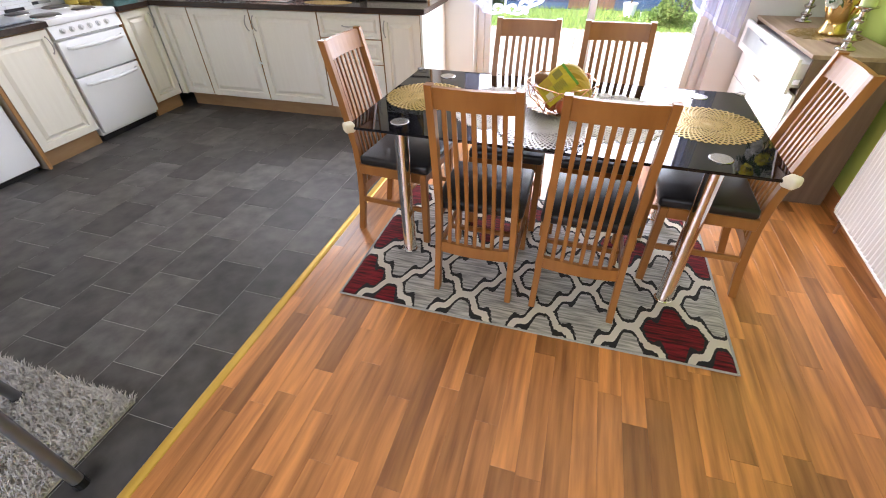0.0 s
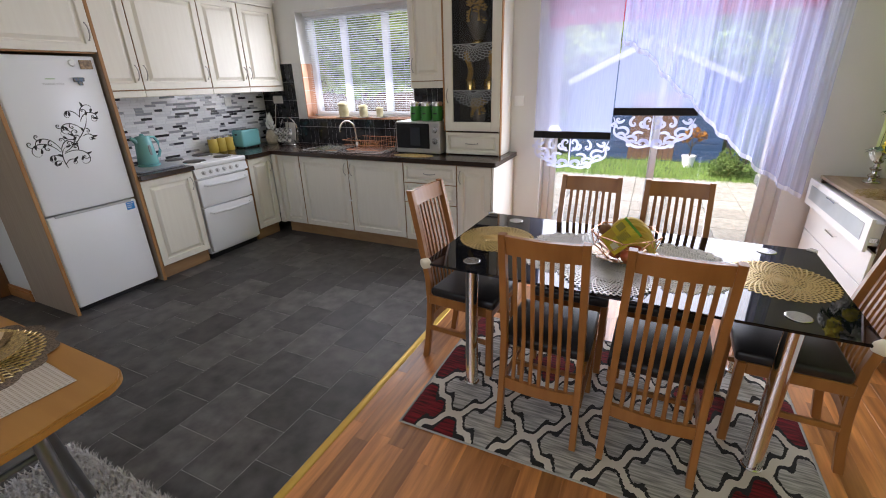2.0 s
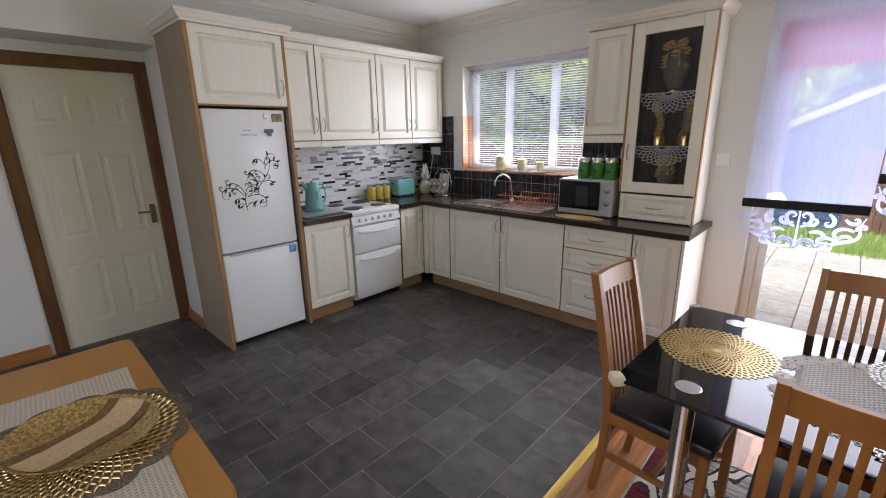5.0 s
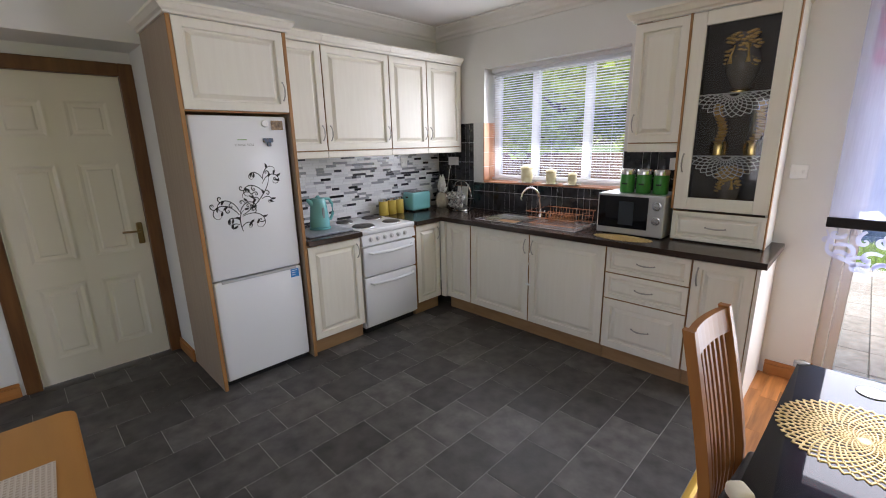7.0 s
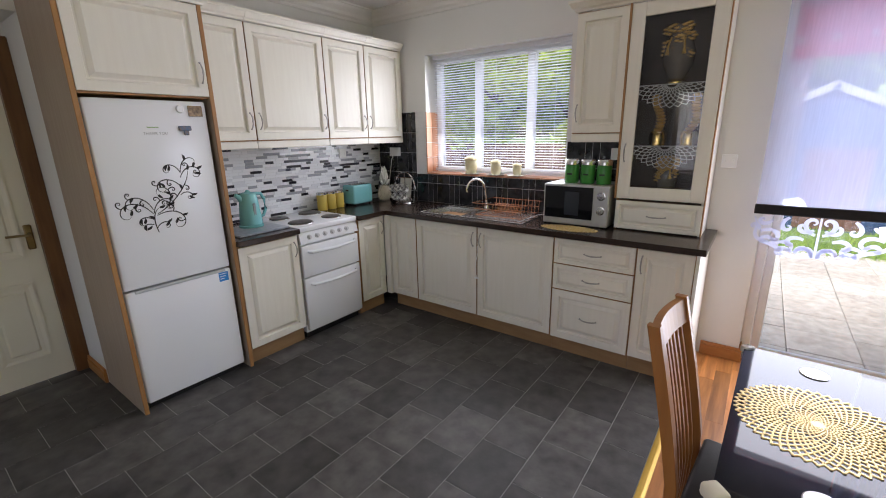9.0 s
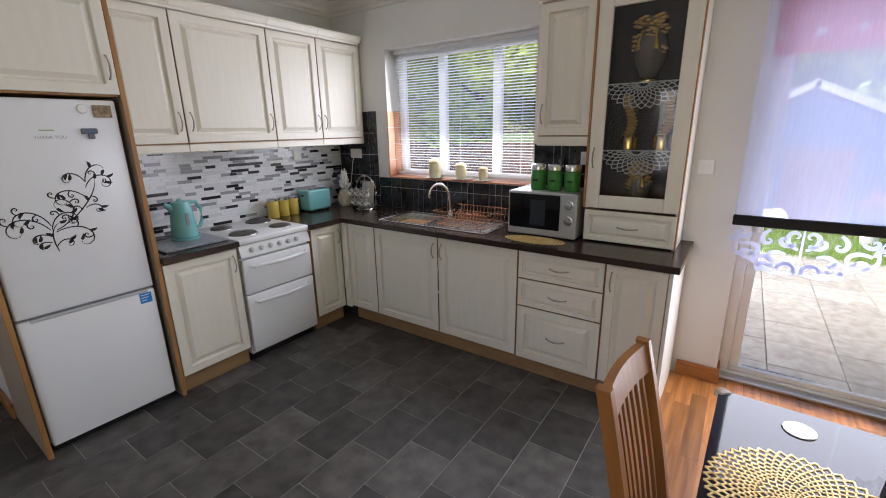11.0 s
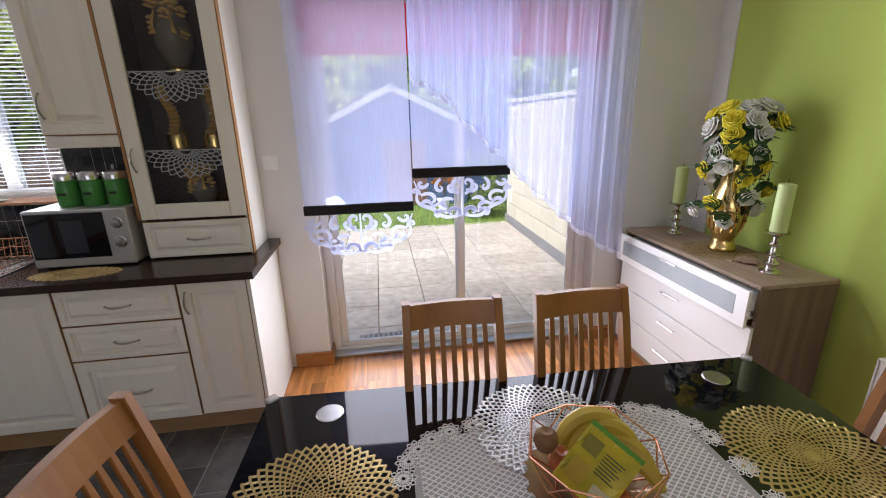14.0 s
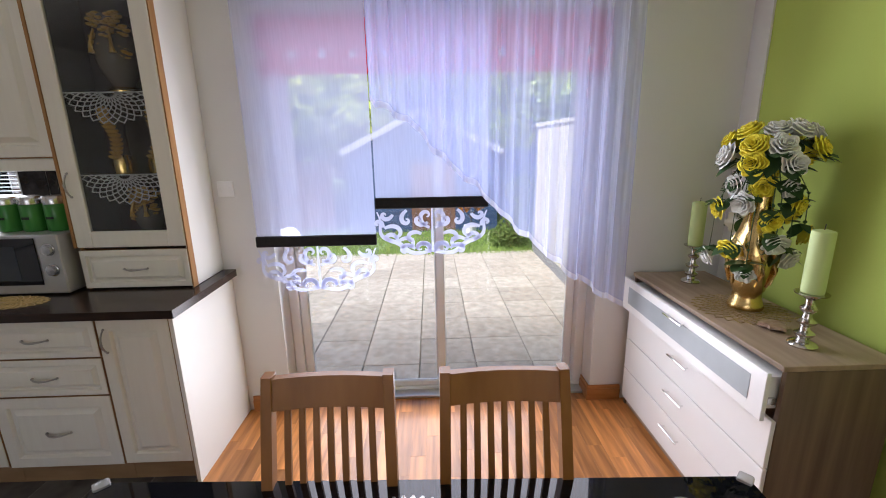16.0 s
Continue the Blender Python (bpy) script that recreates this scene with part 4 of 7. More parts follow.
mid = [(bx + 0.14 * math.cos(2 * math.pi * (k + 0.5) / n), by + 0.14 * math.sin(2 * math.pi * (k + 0.5) / n), bz + 0.075) for k in range(n)]
low = [(bx + 0.085 * math.cos(2 * math.pi * k / n), by + 0.085 * math.sin(2 * math.pi * k / n), bz + 0.012) for k in range(n)]
for k in range(n):
    wires += [(top[k], top[(k + 1) % n]), (top[k], mid[k]), (mid[k], top[(k + 1) % n]), (mid[k], low[k]), (mid[k], low[(k + 1) % n]), (low[k], low[(k + 1) % n])]
for a, c in wires:
    part("wire", bm_tube([a, c], 0.0022, 6), COPPER, fb)
BANANA = mat("banana_skin", (0.62, 0.42, 0.05), 0.5, color2=(0.50, 0.36, 0.06), scale=12, bump=0.1)
for i, (ox, oy, oz, rz, tilt) in enumerate(((0.015, 0.05, 0.150, 12, -12), (0.035, 0.03, 0.135, 4, -30), (0.055, 0.005, 0.110, -6, -50), (0.065, -0.02, 0.085, -14, -62))):
    pts, rad = [], []
    for k in range(13):
        f = k / 12
        a = radians(-75 + 150 * f)
        pts.append((0.080 * math.sin(a), 0.0, 0.080 * math.cos(a) - 0.06))
        rad.append(0.022 * (0.32 + 0.68 * math.sin(math.pi * min(1, max(0, 0.06 + f * 0.9))) ** 0.5))
    b = turned(bm_tube(pts, rad, 8), Matrix.Translation((bx + ox, by + oy, bz + oz)) @ pose(0, 0, 0, tilt, 0, rz - 14))
    solid("banana", b, BANANA, "ripe yellow banana in the wire fruit bowl", "banana", "bananas in the bowl", smooth=True)
APPLE = mat("apple_skin", (0.45, 0.06, 0.03), 0.35, color2=(0.55, 0.22, 0.06), scale=14)
KIWI = mat("kiwi_skin", (0.20, 0.10, 0.045), 0.8, color2=(0.28, 0.15, 0.07), scale=40, bump=0.4)
for nm, lab, m_, ox, oy, oz, r in (("apple", "red apple in the wire fruit bowl", APPLE, -0.03, -0.03, 0.045, 0.036), ("apple", "red apple in the wire fruit bowl", APPLE, 0.045, 0.055, 0.05, 0.035),
                                   ("apple", "red apple in the wire fruit bowl", APPLE, -0.055, 0.04, 0.06, 0.034), ("kiwi", "brown kiwi fruit in the wire bowl", KIWI, -0.095, 0.05, 0.118, 0.03), ("apple", "red apple in the wire fruit bowl", APPLE, 0.02, -0.075, 0.045, 0.034)):
    prof = [(0.0, -0.8), (0.35, -0.95), (0.75, -0.65), (1.0, 0.0), (0.85, 0.6), (0.5, 0.9), (0.15, 0.82), (0.0, 0.72)]
    b = bm_lathe([(a * r, z * r) for a, z in prof], 18, (bx + ox, by + oy, bz + oz))
    solid(nm, b, m_, lab, "fruit", "fruit in the bowl", smooth=True)
# packet of snacks leaning on the fruit
pk = bmesh.new()
gx, gz = 12, 10
grid = [[pk.verts.new(((i / gx - 0.5) * 0.15, 0.010 * math.sin(math.pi * i / gx) * math.sin(math.pi * j / gz) + 0.003 * math.sin(9 * i + 5 * j), (j / gz - 0.5) * 0.17)) for i in range(gx + 1)] for j in range(gz + 1)]
back = [[pk.verts.new((v.co.x, -v.co.y, v.co.z)) for v in row] for row in grid]
for g_ in (grid, back):
    for j in range(gz):
        for i in range(gx):
            pk.faces.new((g_[j][i], g_[j][i + 1], g_[j + 1][i + 1], g_[j + 1][i]))
facing = Vector((-0.36, -0.72, 0.60)).normalized()
pm = Matrix.Translation((bx - 0.025, by - 0.06, bz + 0.125)) @ (-facing).to_track_quat('Y', 'Z').to_matrix().to_4x4() @ pose(0, 0, 0, 0, 32, 0) @ Matrix.Scale(0.84, 4)
PACK = mat("foil_packet", (0.62, 0.47, 0.02), 0.3, 0.1, color2=(0.40, 0.36, 0.015), scale=26, bump=0.9, bump_scale=40)
packet = thing("snack_packet", tuple(pm.translation), "crumpled yellow and green foil packet lying on the fruit", "packet")
part("pouch", turned(pk, pm), PACK, packet, smooth=True)
part("seal_strip", turned(bm_box(-0.075, 0.075, -0.0022, 0.0022, 0.082, 0.095), pm), mat("packet_green", (0.10, 0.30, 0.02), 0.3), packet, "green sealed top edge")
for i in range(7):
    part("print_bar", turned(bm_box(-0.005, 0.05 - 0.006 * (i % 3), -0.0135, -0.0125, 0.045 - 0.009 * i, 0.048 - 0.009 * i), pm), mat("packet_print", (0.06, 0.08, 0.02), 0.5), packet)

for x0, x1, z0, z1, lab, col in ((-0.062, -0.018, 0.02, 0.062, "printed olive block", (0.22, 0.20, 0.02)), (-0.06, -0.012, -0.062, -0.004, "printed ochre block", (0.44, 0.30, 0.02)),
                                 (0.012, 0.058, -0.064, -0.030, "pale printed code block", (0.60, 0.58, 0.36))):
    part("print_block", turned(bm_box(x0, x1, -0.0135, -0.0128, z0, z1), pm), mat("packet_block", col, 0.35), packet, lab)

# patterned rug
def math_node(nt, op, a, c=None):
    n = nt.nodes.new("ShaderNodeMath")
    n.operation = op
    for i, v in enumerate((a, c)):
        if v is None:
            continue
        if isinstance(v, (int, float)):
            n.inputs[i].default_value = v
        else:
            nt.links.new(v, n.inputs[i])
    return n.outputs[0]


def rug_material():
    m = mat("trellis_rug", (0.4, 0.4, 0.4), 0.95, color2=(0.5, 0.5, 0.5), scale=10, bump=0.8, bump_scale=350)
    nt = m.node_tree
    bsdf = nt.nodes["Principled BSDF"]
    tc = nt.nodes.new("ShaderNodeTexCoord")
    sp = nt.nodes.new("ShaderNodeSeparateXYZ")
    nz = nt.nodes.new("ShaderNodeTexNoise")
    nz.inputs["Scale"].default_value = 90
    nt.links.new(tc.outputs["Object"], nz.inputs["Vector"])
    nt.links.new(tc.outputs["Object"], sp.inputs[0])
    fuzz = math_node(nt, 'MULTIPLY', math_node(nt, 'SUBTRACT', nz.outputs[0], 0.5), 0.045)
    u = math_node(nt, 'ADD', math_node(nt, 'DIVIDE', sp.outputs[0], 0.37), fuzz)
    v = math_node(nt, 'ADD', math_node(nt, 'ADD', math_node(nt, 'DIVIDE', sp.outputs[1], 0.39), fuzz), 0.30)
    s = math_node(nt, 'SINE', math_node(nt, 'MULTIPLY', u, 2 * math.pi))
    x = math_node(nt, 'MULTIPLY', u, 2 * math.pi)
    for k, amp in ((3, -0.146), (5, -0.0925)):
        s = math_node(nt, 'ADD', s, math_node(nt, 'MULTIPLY', math_node(nt, 'SINE', math_node(nt, 'MULTIPLY', x, k)), amp))
    slope = math_node(nt, 'COSINE', x)
    for k, amp in ((3, -0.438), (5, -0.4625)):
        slope = math_node(nt, 'ADD', slope, math_node(nt, 'MULTIPLY', math_node(nt, 'COSINE', math_node(nt, 'MULTIPLY', x, k)), amp))
    slope = math_node(nt, 'MULTIPLY', slope, 2 * math.pi * 0.225)
    steep = math_node(nt, 'SQRT', math_node(nt, 'ADD', math_node(nt, 'MULTIPLY', slope, slope), 1.0))
    s = math_node(nt, 'MULTIPLY', s, 0.225)
    p1, p2 = math_node(nt, 'SUBTRACT', v, s), math_node(nt, 'ADD', math_node(nt, 'ADD', v, s), 0.5)
    d1 = math_node(nt, 'ABSOLUTE', math_node(nt, 'SUBTRACT', math_node(nt, 'FRACT', math_node(nt, 'ADD', p1, 0.5)), 0.5))
    d2 = math_node(nt, 'ABSOLUTE', math_node(nt, 'SUBTRACT', math_node(nt, 'FRACT', math_node(nt, 'ADD', p2, 0.5)), 0.5))
    d = math_node(nt, 'DIVIDE', math_node(nt, 'MINIMUM', d1, d2), steep)
    f1, f2 = math_node(nt, 'FLOOR', p1), math_node(nt, 'FLOOR', p2)
    total = math_node(nt, 'ADD', f1, f2)
    par = math_node(nt, 'MODULO', math_node(nt, 'ADD', total, 100.0), 2.0)
    iu = math_node(nt, 'FLOOR', math_node(nt, 'ADD', u, math_node(nt, 'SUBTRACT', math_node(nt, 'MULTIPLY', par, 0.5), 0.25)))
    cb = nt.nodes.new("ShaderNodeCombineXYZ")
    nt.links.new(iu, cb.inputs[0]), nt.links.new(total, cb.inputs[1])
    wn_ = nt.nodes.new("ShaderNodeTexWhiteNoise")
    nt.links.new(cb.outputs[0], wn_.inputs["Vector"])
    red = math_node(nt, 'GREATER_THAN', wn_.outputs["Value"], 0.66)
    inner = math_node(nt, 'GREATER_THAN', d, 0.08)
    red = math_node(nt, 'MULTIPLY', red, inner)

    def mixc(fac, a, c):
        n = nt.nodes.new("ShaderNodeMix")
        n.data_type = 'RGBA'
        nt.links.new(fac, n.inputs[0])
        for i, val in ((6, a), (7, c)):
            if isinstance(val, tuple):
                n.inputs[i].default_value = (*val, 1)
            else:
                nt.links.new(val, n.inputs[i])
        return n.outputs[2]

    st = nt.nodes.new("ShaderNodeTexNoise")
    st.inputs["Scale"].default_value = 7
    mpn = nt.nodes.new("ShaderNodeMapping")
    mpn.inputs["Scale"].default_value = (1, 12, 1)
    nt.links.new(tc.outputs["Object"], mpn.inputs[0]), nt.links.new(mpn.outputs[0], st.inputs["Vector"])
    mott = nt.nodes.new("ShaderNodeMapRange")
    mott.inputs[1].default_value, mott.inputs[2].default_value = 0.36, 0.64
    nt.links.new(st.outputs[0], mott.inputs[0])
    grey = mixc(mott.outputs[0], (0.20, 0.19, 0.175), (0.50, 0.465, 0.42))
    reds = mixc(mott.outputs[0], (0.035, 0.002, 0.003), (0.20, 0.006, 0.011))
    col = mixc(red, grey, reds)
    col = mixc(math_node(nt, 'LESS_THAN', d, 0.092), col, (0.018, 0.016, 0.016))
    col = mixc(math_node(nt, 'LESS_THAN', d, 0.043), col, (0.60, 0.54, 0.46))
    nt.links.new(col, bsdf.inputs["Base Color"])
    return m


RUG = rug_material()
rg = thing("rug", (0.2, 1.96, 0), "grey, cream and red trellis-patterned rug under the dining table", "rug")
b = bmesh.new()
nx, ny = 90, 56
rw, rd = 1.74, 1.10
vs = []
for j in range(ny + 1):
    row = []
    for i in range(nx + 1):
        x, y = (i / nx - 0.5) * rw, (j / ny - 0.5) * rd
        edge = min(i, nx - i, j, ny - j)
        row.append(b.verts.new((x + 0.2, y + 1.96, (0.011 + 0.0025 * noise.noise((x * 40, y * 40, 0))) if edge else 0.002)))
    vs.append(row)
for j in range(ny):
    for i in range(nx):
        b.faces.new((vs[j][i], vs[j][i + 1], vs[j + 1][i + 1], vs[j + 1][i]))
part("woven_top", b, RUG, rg, smooth=True)
b = bmesh.new()
for a in ((0.2 - rw / 2 - 0.008, 0.2 + rw / 2 + 0.008, 1.96 - rd / 2 - 0.008, 1.96 - rd / 2 + 0.002), (0.2 - rw / 2 - 0.008, 0.2 + rw / 2 + 0.008, 1.96 + rd / 2 - 0.002, 1.96 + rd / 2 + 0.008),
          (0.2 - rw / 2 - 0.008, 0.2 - rw / 2 + 0.002, 1.96 - rd / 2, 1.96 + rd / 2), (0.2 + rw / 2 - 0.002, 0.2 + rw / 2 + 0.008, 1.96 - rd / 2, 1.96 + rd / 2)):
    bm_box(*a, 0.0005, 0.009, 0.003, bm=b)
part("binding", b, mat("rug_binding", (0.42, 0.40, 0.36), 0.9, color2=(0.34, 0.32, 0.29), scale=120), rg, "grey stitched edge binding")

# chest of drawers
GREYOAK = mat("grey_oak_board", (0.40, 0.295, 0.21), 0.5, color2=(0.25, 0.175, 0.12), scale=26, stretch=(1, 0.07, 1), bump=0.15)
# Same grey oak with upright grain; the sides' shade is put into the colour.
SHADEOAK = mat("grey_oak_shaded_side", (0.21, 0.14, 0.09), 0.5, color2=(0.11, 0.07, 0.045), scale=26, stretch=(1, 1, 0.06), bump=0.15, detail=6)
DRWHITE = mat("drawer_gloss_white", (0.82, 0.81, 0.79), 0.25, color2=(0.79, 0.78, 0.76), scale=2)
dx0, dx1, dy0, dy1, dz = 1.425, 1.825, 2.895, 3.975, 0.845
ch = thing("chest_of_drawers", (1.63, 3.435, 0), "white-fronted chest of drawers with grey oak top, top drawer ajar", "chest of drawers")
part("top", bm_box(dx0 - 0.012, dx1, dy0, dy1, dz - 0.02, dz, 0.002), GREYOAK, ch, "grey oak-effect top board")
part("side", bm_box(dx0, dx1, dy0, dy0 + 0.018, 0, dz - 0.0205), SHADEOAK, ch, "grey oak-effect side board, coloured darker for its shade")
part("side", bm_box(dx0, dx1, dy1 - 0.018, dy1, 0, dz - 0.0205), SHADEOAK, ch, "grey oak-effect side board, coloured darker for its shade")
part("back_board", bm_box(dx1 - 0.006, dx1, dy0 + 0.019, dy1 - 0.019, 0.02, dz - 0.021), GREYOAK, ch)
part("plinth", bm_box(dx0 + 0.01, dx0 + 0.026, dy0 + 0.019, dy1 - 0.019, 0, 0.05), GREYOAK, ch)
FROST = mat("frosted_insert", (0.30, 0.33, 0.34), 0.35, color2=(0.36, 0.39, 0.40), scale=6)
for k, (z0, z1) in enumerate(((0.055, 0.245), (0.25, 0.44), (0.445, 0.635), (0.64, 0.822))):
    out = 0.045 if k == 3 else 0.0
    x = dx0 - 0.018 - out
    dr = part("drawer", bm_box(x, x + 0.017, dy0 + 0.002, dy1 - 0.002, z0, z1, 0.002), DRWHITE, ch)
    if k == 3:
        part("drawer_box", bm_box(x + 0.018, dx0 + 0.3, dy0 + 0.03, dy1 - 0.03, z0 + 0.03, z1 - 0.03), DRWHITE, dr)
        part("glass_insert", bm_box(x - 0.002, x - 0.0002, dy0 + 0.07, dy1 - 0.07, z0 + 0.045, z1 - 0.04), FROST, dr, "grey frosted glass insert")
        part("runner", bm_box(x + 0.018, x + 0.06, dy0 + 0.019, dy0 + 0.029, z0 + 0.05, z0 + 0.075), STEEL, dr)
    zc = (z0 + z1) / 2 + (0.055 if k == 3 else 0.03)
    b = bm_tube([(x - 0.022, 3.36, zc), (x - 0.022, 3.51, zc)], 0.005, 8)
    for yy in (3.375, 3.495):
        bm_cyl((x - 0.001, yy, zc), (x - 0.022, yy, zc), 0.004, None, 8, b)
    part("handle", b, CHROME, dr, "chrome bar handle", smooth=True)

# things on the chest
net_mat(1.622, 3.40, dz + 0.0005, 0.19, mat("bronze_vinyl", (0.20, 0.13, 0.03), 0.35, 0.5, color2=(0.30, 0.21, 0.07), scale=30), "round bronze openwork mat under the gold vase", 28, 0.004)
CANDLE = mat("green_wax", (0.50, 0.60, 0.26), 0.5, color2=(0.46, 0.56, 0.23), scale=6)
SILVER = mat("silver_candlestick", (0.62, 0.60, 0.57), 0.16, 1.0, color2=(0.5, 0.48, 0.45), scale=30)
for x, y in ((1.63, 3.785), (1.60, 3.045)):
    prof = [(0.045, 0), (0.047, 0.006), (0.04, 0.014), (0.022, 0.02), (0.018, 0.03), (0.03, 0.042), (0.032, 0.05), (0.016, 0.062), (0.014, 0.075), (0.03, 0.088), (0.033, 0.096), (0.016, 0.108),
            (0.013, 0.125), (0.026, 0.138), (0.027, 0.146), (0.013, 0.158), (0.014, 0.178), (0.03, 0.19), (0.05, 0.198), (0.052, 0.203), (0.04, 0.203), (0.0, 0.201)]
    solid("candlestick", bm_lathe(prof, 24, (x, y, dz)), SILVER, "turned silver candlestick on the chest of drawers", "candlestick", "candlesticks", smooth=True)
    cn = thing("candle", (x, y, dz + 0.204), "thick lime green pillar candle on a silver candlestick", "candle", "candles")
    part("wax", bm_lathe([(0.034, 0), (0.035, 0.01), (0.035, 0.215), (0.033, 0.222), (0.012, 0.228), (0, 0.225)], 24, (x, y, dz + 0.204)), CANDLE, cn, smooth=True)
    part("wick", bm_tube([(x, y, dz + 0.428), (x + 0.002, y, dz + 0.45)], 0.0015, 5), BLACK, cn)

GOLDV = mat("gold_leaf_vase", (0.66, 0.42, 0.14), 0.24, 1.0, color2=(0.85, 0.66, 0.32), scale=16, bump=1.0, bump_scale=24)
vx, vy = 1.66, 3.42
prof = [(0.080, 0), (0.083, 0.010), (0.076, 0.028), (0.066, 0.055), (0.064, 0.080), (0.070, 0.092), (0.074, 0.098), (0.086, 0.14), (0.100, 0.20), (0.106, 0.26), (0.102, 0.31), (0.088, 0.36),
        (0.072, 0.41), (0.060, 0.46), (0.052, 0.53), (0.048, 0.60), (0.050, 0.66), (0.052, 0.69), (0.046, 0.69), (0.03, 0.60), (0.0, 0.59)]
va = thing("vase", (vx, vy, dz + 0.003), "gold amphora vase with raised leaf relief on the chest", "vase")
part("body", bm_lathe([(0.86 * a, 0.88 * z) for a, z in prof], 40, (vx, vy, dz + 0.003), None, lambda a, z: 1 + 0.03 * math.sin(5 * a + 22 * z) * (0.09 < z < 0.45)), GOLDV, va, smooth=True)
for k in range(10):
    a = 2 * math.pi * k / 10
    pts = [(vx + 0.86 * rr * math.cos(a + tw), vy + 0.86 * rr * math.sin(a + tw), dz + 0.88 * z) for rr, z, tw in ((0.088, 0.13, 0.0), (0.105, 0.20, 0.16), (0.109, 0.27, 0.10), (0.097, 0.335, -0.14), (0.072, 0.40, -0.22))]
    part("leaf_relief", bm_tube(pts, [0.004, 0.009, 0.010, 0.008, 0.003], 7), GOLDV, va, smooth=True)
for s in (0, 180):
    a = radians(s + 30)
    pts = [(vx + 0.86 * rr * math.cos(a), vy + 0.86 * rr * math.sin(a), dz + 0.88 * z) for rr, z in ((0.045, 0.60), (0.075, 0.62), (0.088, 0.57), (0.078, 0.52), (0.09, 0.46), (0.072, 0.41))]
    part("handle", bm_tube(pts, 0.007, 8), GOLDV, va, smooth=True)

PETALY = mat("yellow_petal", (0.88, 0.78, 0.06), 0.6, color2=(0.78, 0.64, 0.03), scale=30)
PETALW = mat("white_petal", (0.84, 0.84, 0.81), 0.6, color2=(0.72, 0.72, 0.64), scale=30)
LEAFG = mat("silk_leaf", (0.022, 0.06, 0.018), 0.5, color2=(0.045, 0.10, 0.03), scale=25)
fl = thing("flower_bouquet", (vx, vy, dz + 0.60), "yellow and white silk rose bouquet trailing from the gold vase", "flowers")


def rose(c, r, m_, axis):
    b = bmesh.new()
    q = Vector(axis).normalized().to_track_quat('Z', 'Y').to_matrix().to_4x4()
    for rad, n, up in ((0.26, 3, 0.80), (0.46, 4, 0.78), (0.66, 5, 0.70), (0.86, 5, 0.52), (1.0, 6, 0.24)):
        ph = random.uniform(0, 6.28)
        rows = []
        for f in (0.0, 0.45, 0.8, 1.0, 1.12):
            row = []
            for i in range(28):
                a = 2 * math.pi * i / 28
                lobe = abs(math.sin(n * a / 2 + ph))
                rr = rad * (0.25 + 0.75 * f) * (0.80 + 0.24 * lobe) + 0.02 * random.uniform(-1, 1)
                zz = up * math.sin(min(f, 1.0) * 1.5) + 0.10 * lobe * f - (0.10 if f > 1 else 0) - 0.25 * (1 - f)
                row.append(b.verts.new((rr * math.cos(a), rr * math.sin(a), zz + 0.03 * random.uniform(-1, 1))))
            rows.append(row)
        for lo, hi in zip(rows, rows[1:]):
            for i in range(28):
                b.faces.new((lo[i], lo[(i + 1) % 28], hi[(i + 1) % 28], hi[i]))
    return part("rose", turned(b, Matrix.Translation(c) @ q @ Matrix.Scale(r, 4)), m_, fl, smooth=True)


def leaf_blade(c, ln, axis, up):
    b = bmesh.new()
    ax, n = Vector(axis).normalized(), Vector(up)
    side = ax.cross(n).normalized()
    c = Vector(c)
    mid_, l_, r_ = [], [], []
    for j in range(6):
        f = j / 5
        w = 0.34 * ln * math.sin(math.pi * f) ** 0.8
        drop = Vector((0, 0, -0.15 * ln * f * f))
        mid_.append(b.verts.new(c + ax * ln * f + drop))
        l_.append(b.verts.new(c + ax * ln * f + side * w + drop + Vector((0, 0, 0.12 * w))))
        r_.append(b.verts.new(c + ax * ln * f - side * w + drop + Vector((0, 0, 0.12 * w))))
    for j in range(5):
        b.faces.new((mid_[j], mid_[j + 1], l_[j + 1], l_[j]))
        b.faces.new((mid_[j], r_[j], r_[j + 1], mid_[j + 1]))
    return part("leaf", b, LEAFG, fl, smooth=True)


rng = random.Random(7)
side_, near_ = Vector((0.766, -0.643, 0)), Vector((-0.643, -0.766, 0))


def spot(u, f, z):
    return Vector((vx, vy, dz)) + 0.88 * (side_ * u + near_ * f + Vector((0, 0, z)))


# a dome of large heads over the vase's mouth
dome = [(-0.05, 0.13, 0.80, 0), (-0.145, 0.06, 0.755, 1), (-0.045, 0.15, 0.725, 0), (0.045, 0.12, 0.80, 1), (0.09, 0.12, 0.725, 1), (0.165, 0.03, 0.785, 0), (0.015, 0.06, 0.865, 1), (0.085, 0.03, 0.865, 1),
        (-0.075, 0.04, 0.86, 0), (-0.14, -0.02, 0.82, 0), (0.14, -0.04, 0.85, 1), (0.05, -0.10, 0.83, 0), (-0.05, -0.11, 0.80, 1), (0.12, -0.10, 0.76, 0), (-0.12, -0.09, 0.74, 1)]
for u, f, z, w in dome:
    c = spot(u, f, z)
    out = c - spot(0, 0, 0.70)
    rose(c, rng.uniform(0.047, 0.056), PETALW if w else PETALY, (out.x, out.y, 0.6 * out.z + 0.02))
    part("stem", bm_tube([spot(0, 0, 0.67), spot(u * 0.4, f * 0.4, 0.67 + (z - 0.67) * 0.6), tuple(c)], 0.0022, 5), LEAFG, fl)
    for k in range(4):
        a = rng.uniform(0, 6.28)
        leaf_blade(c - out.normalized() * 0.025, rng.uniform(0.08, 0.11), (out.x + 0.08 * math.cos(a), out.y + 0.08 * math.sin(a), rng.uniform(-0.10, 0.02)), (0, 0, 1))
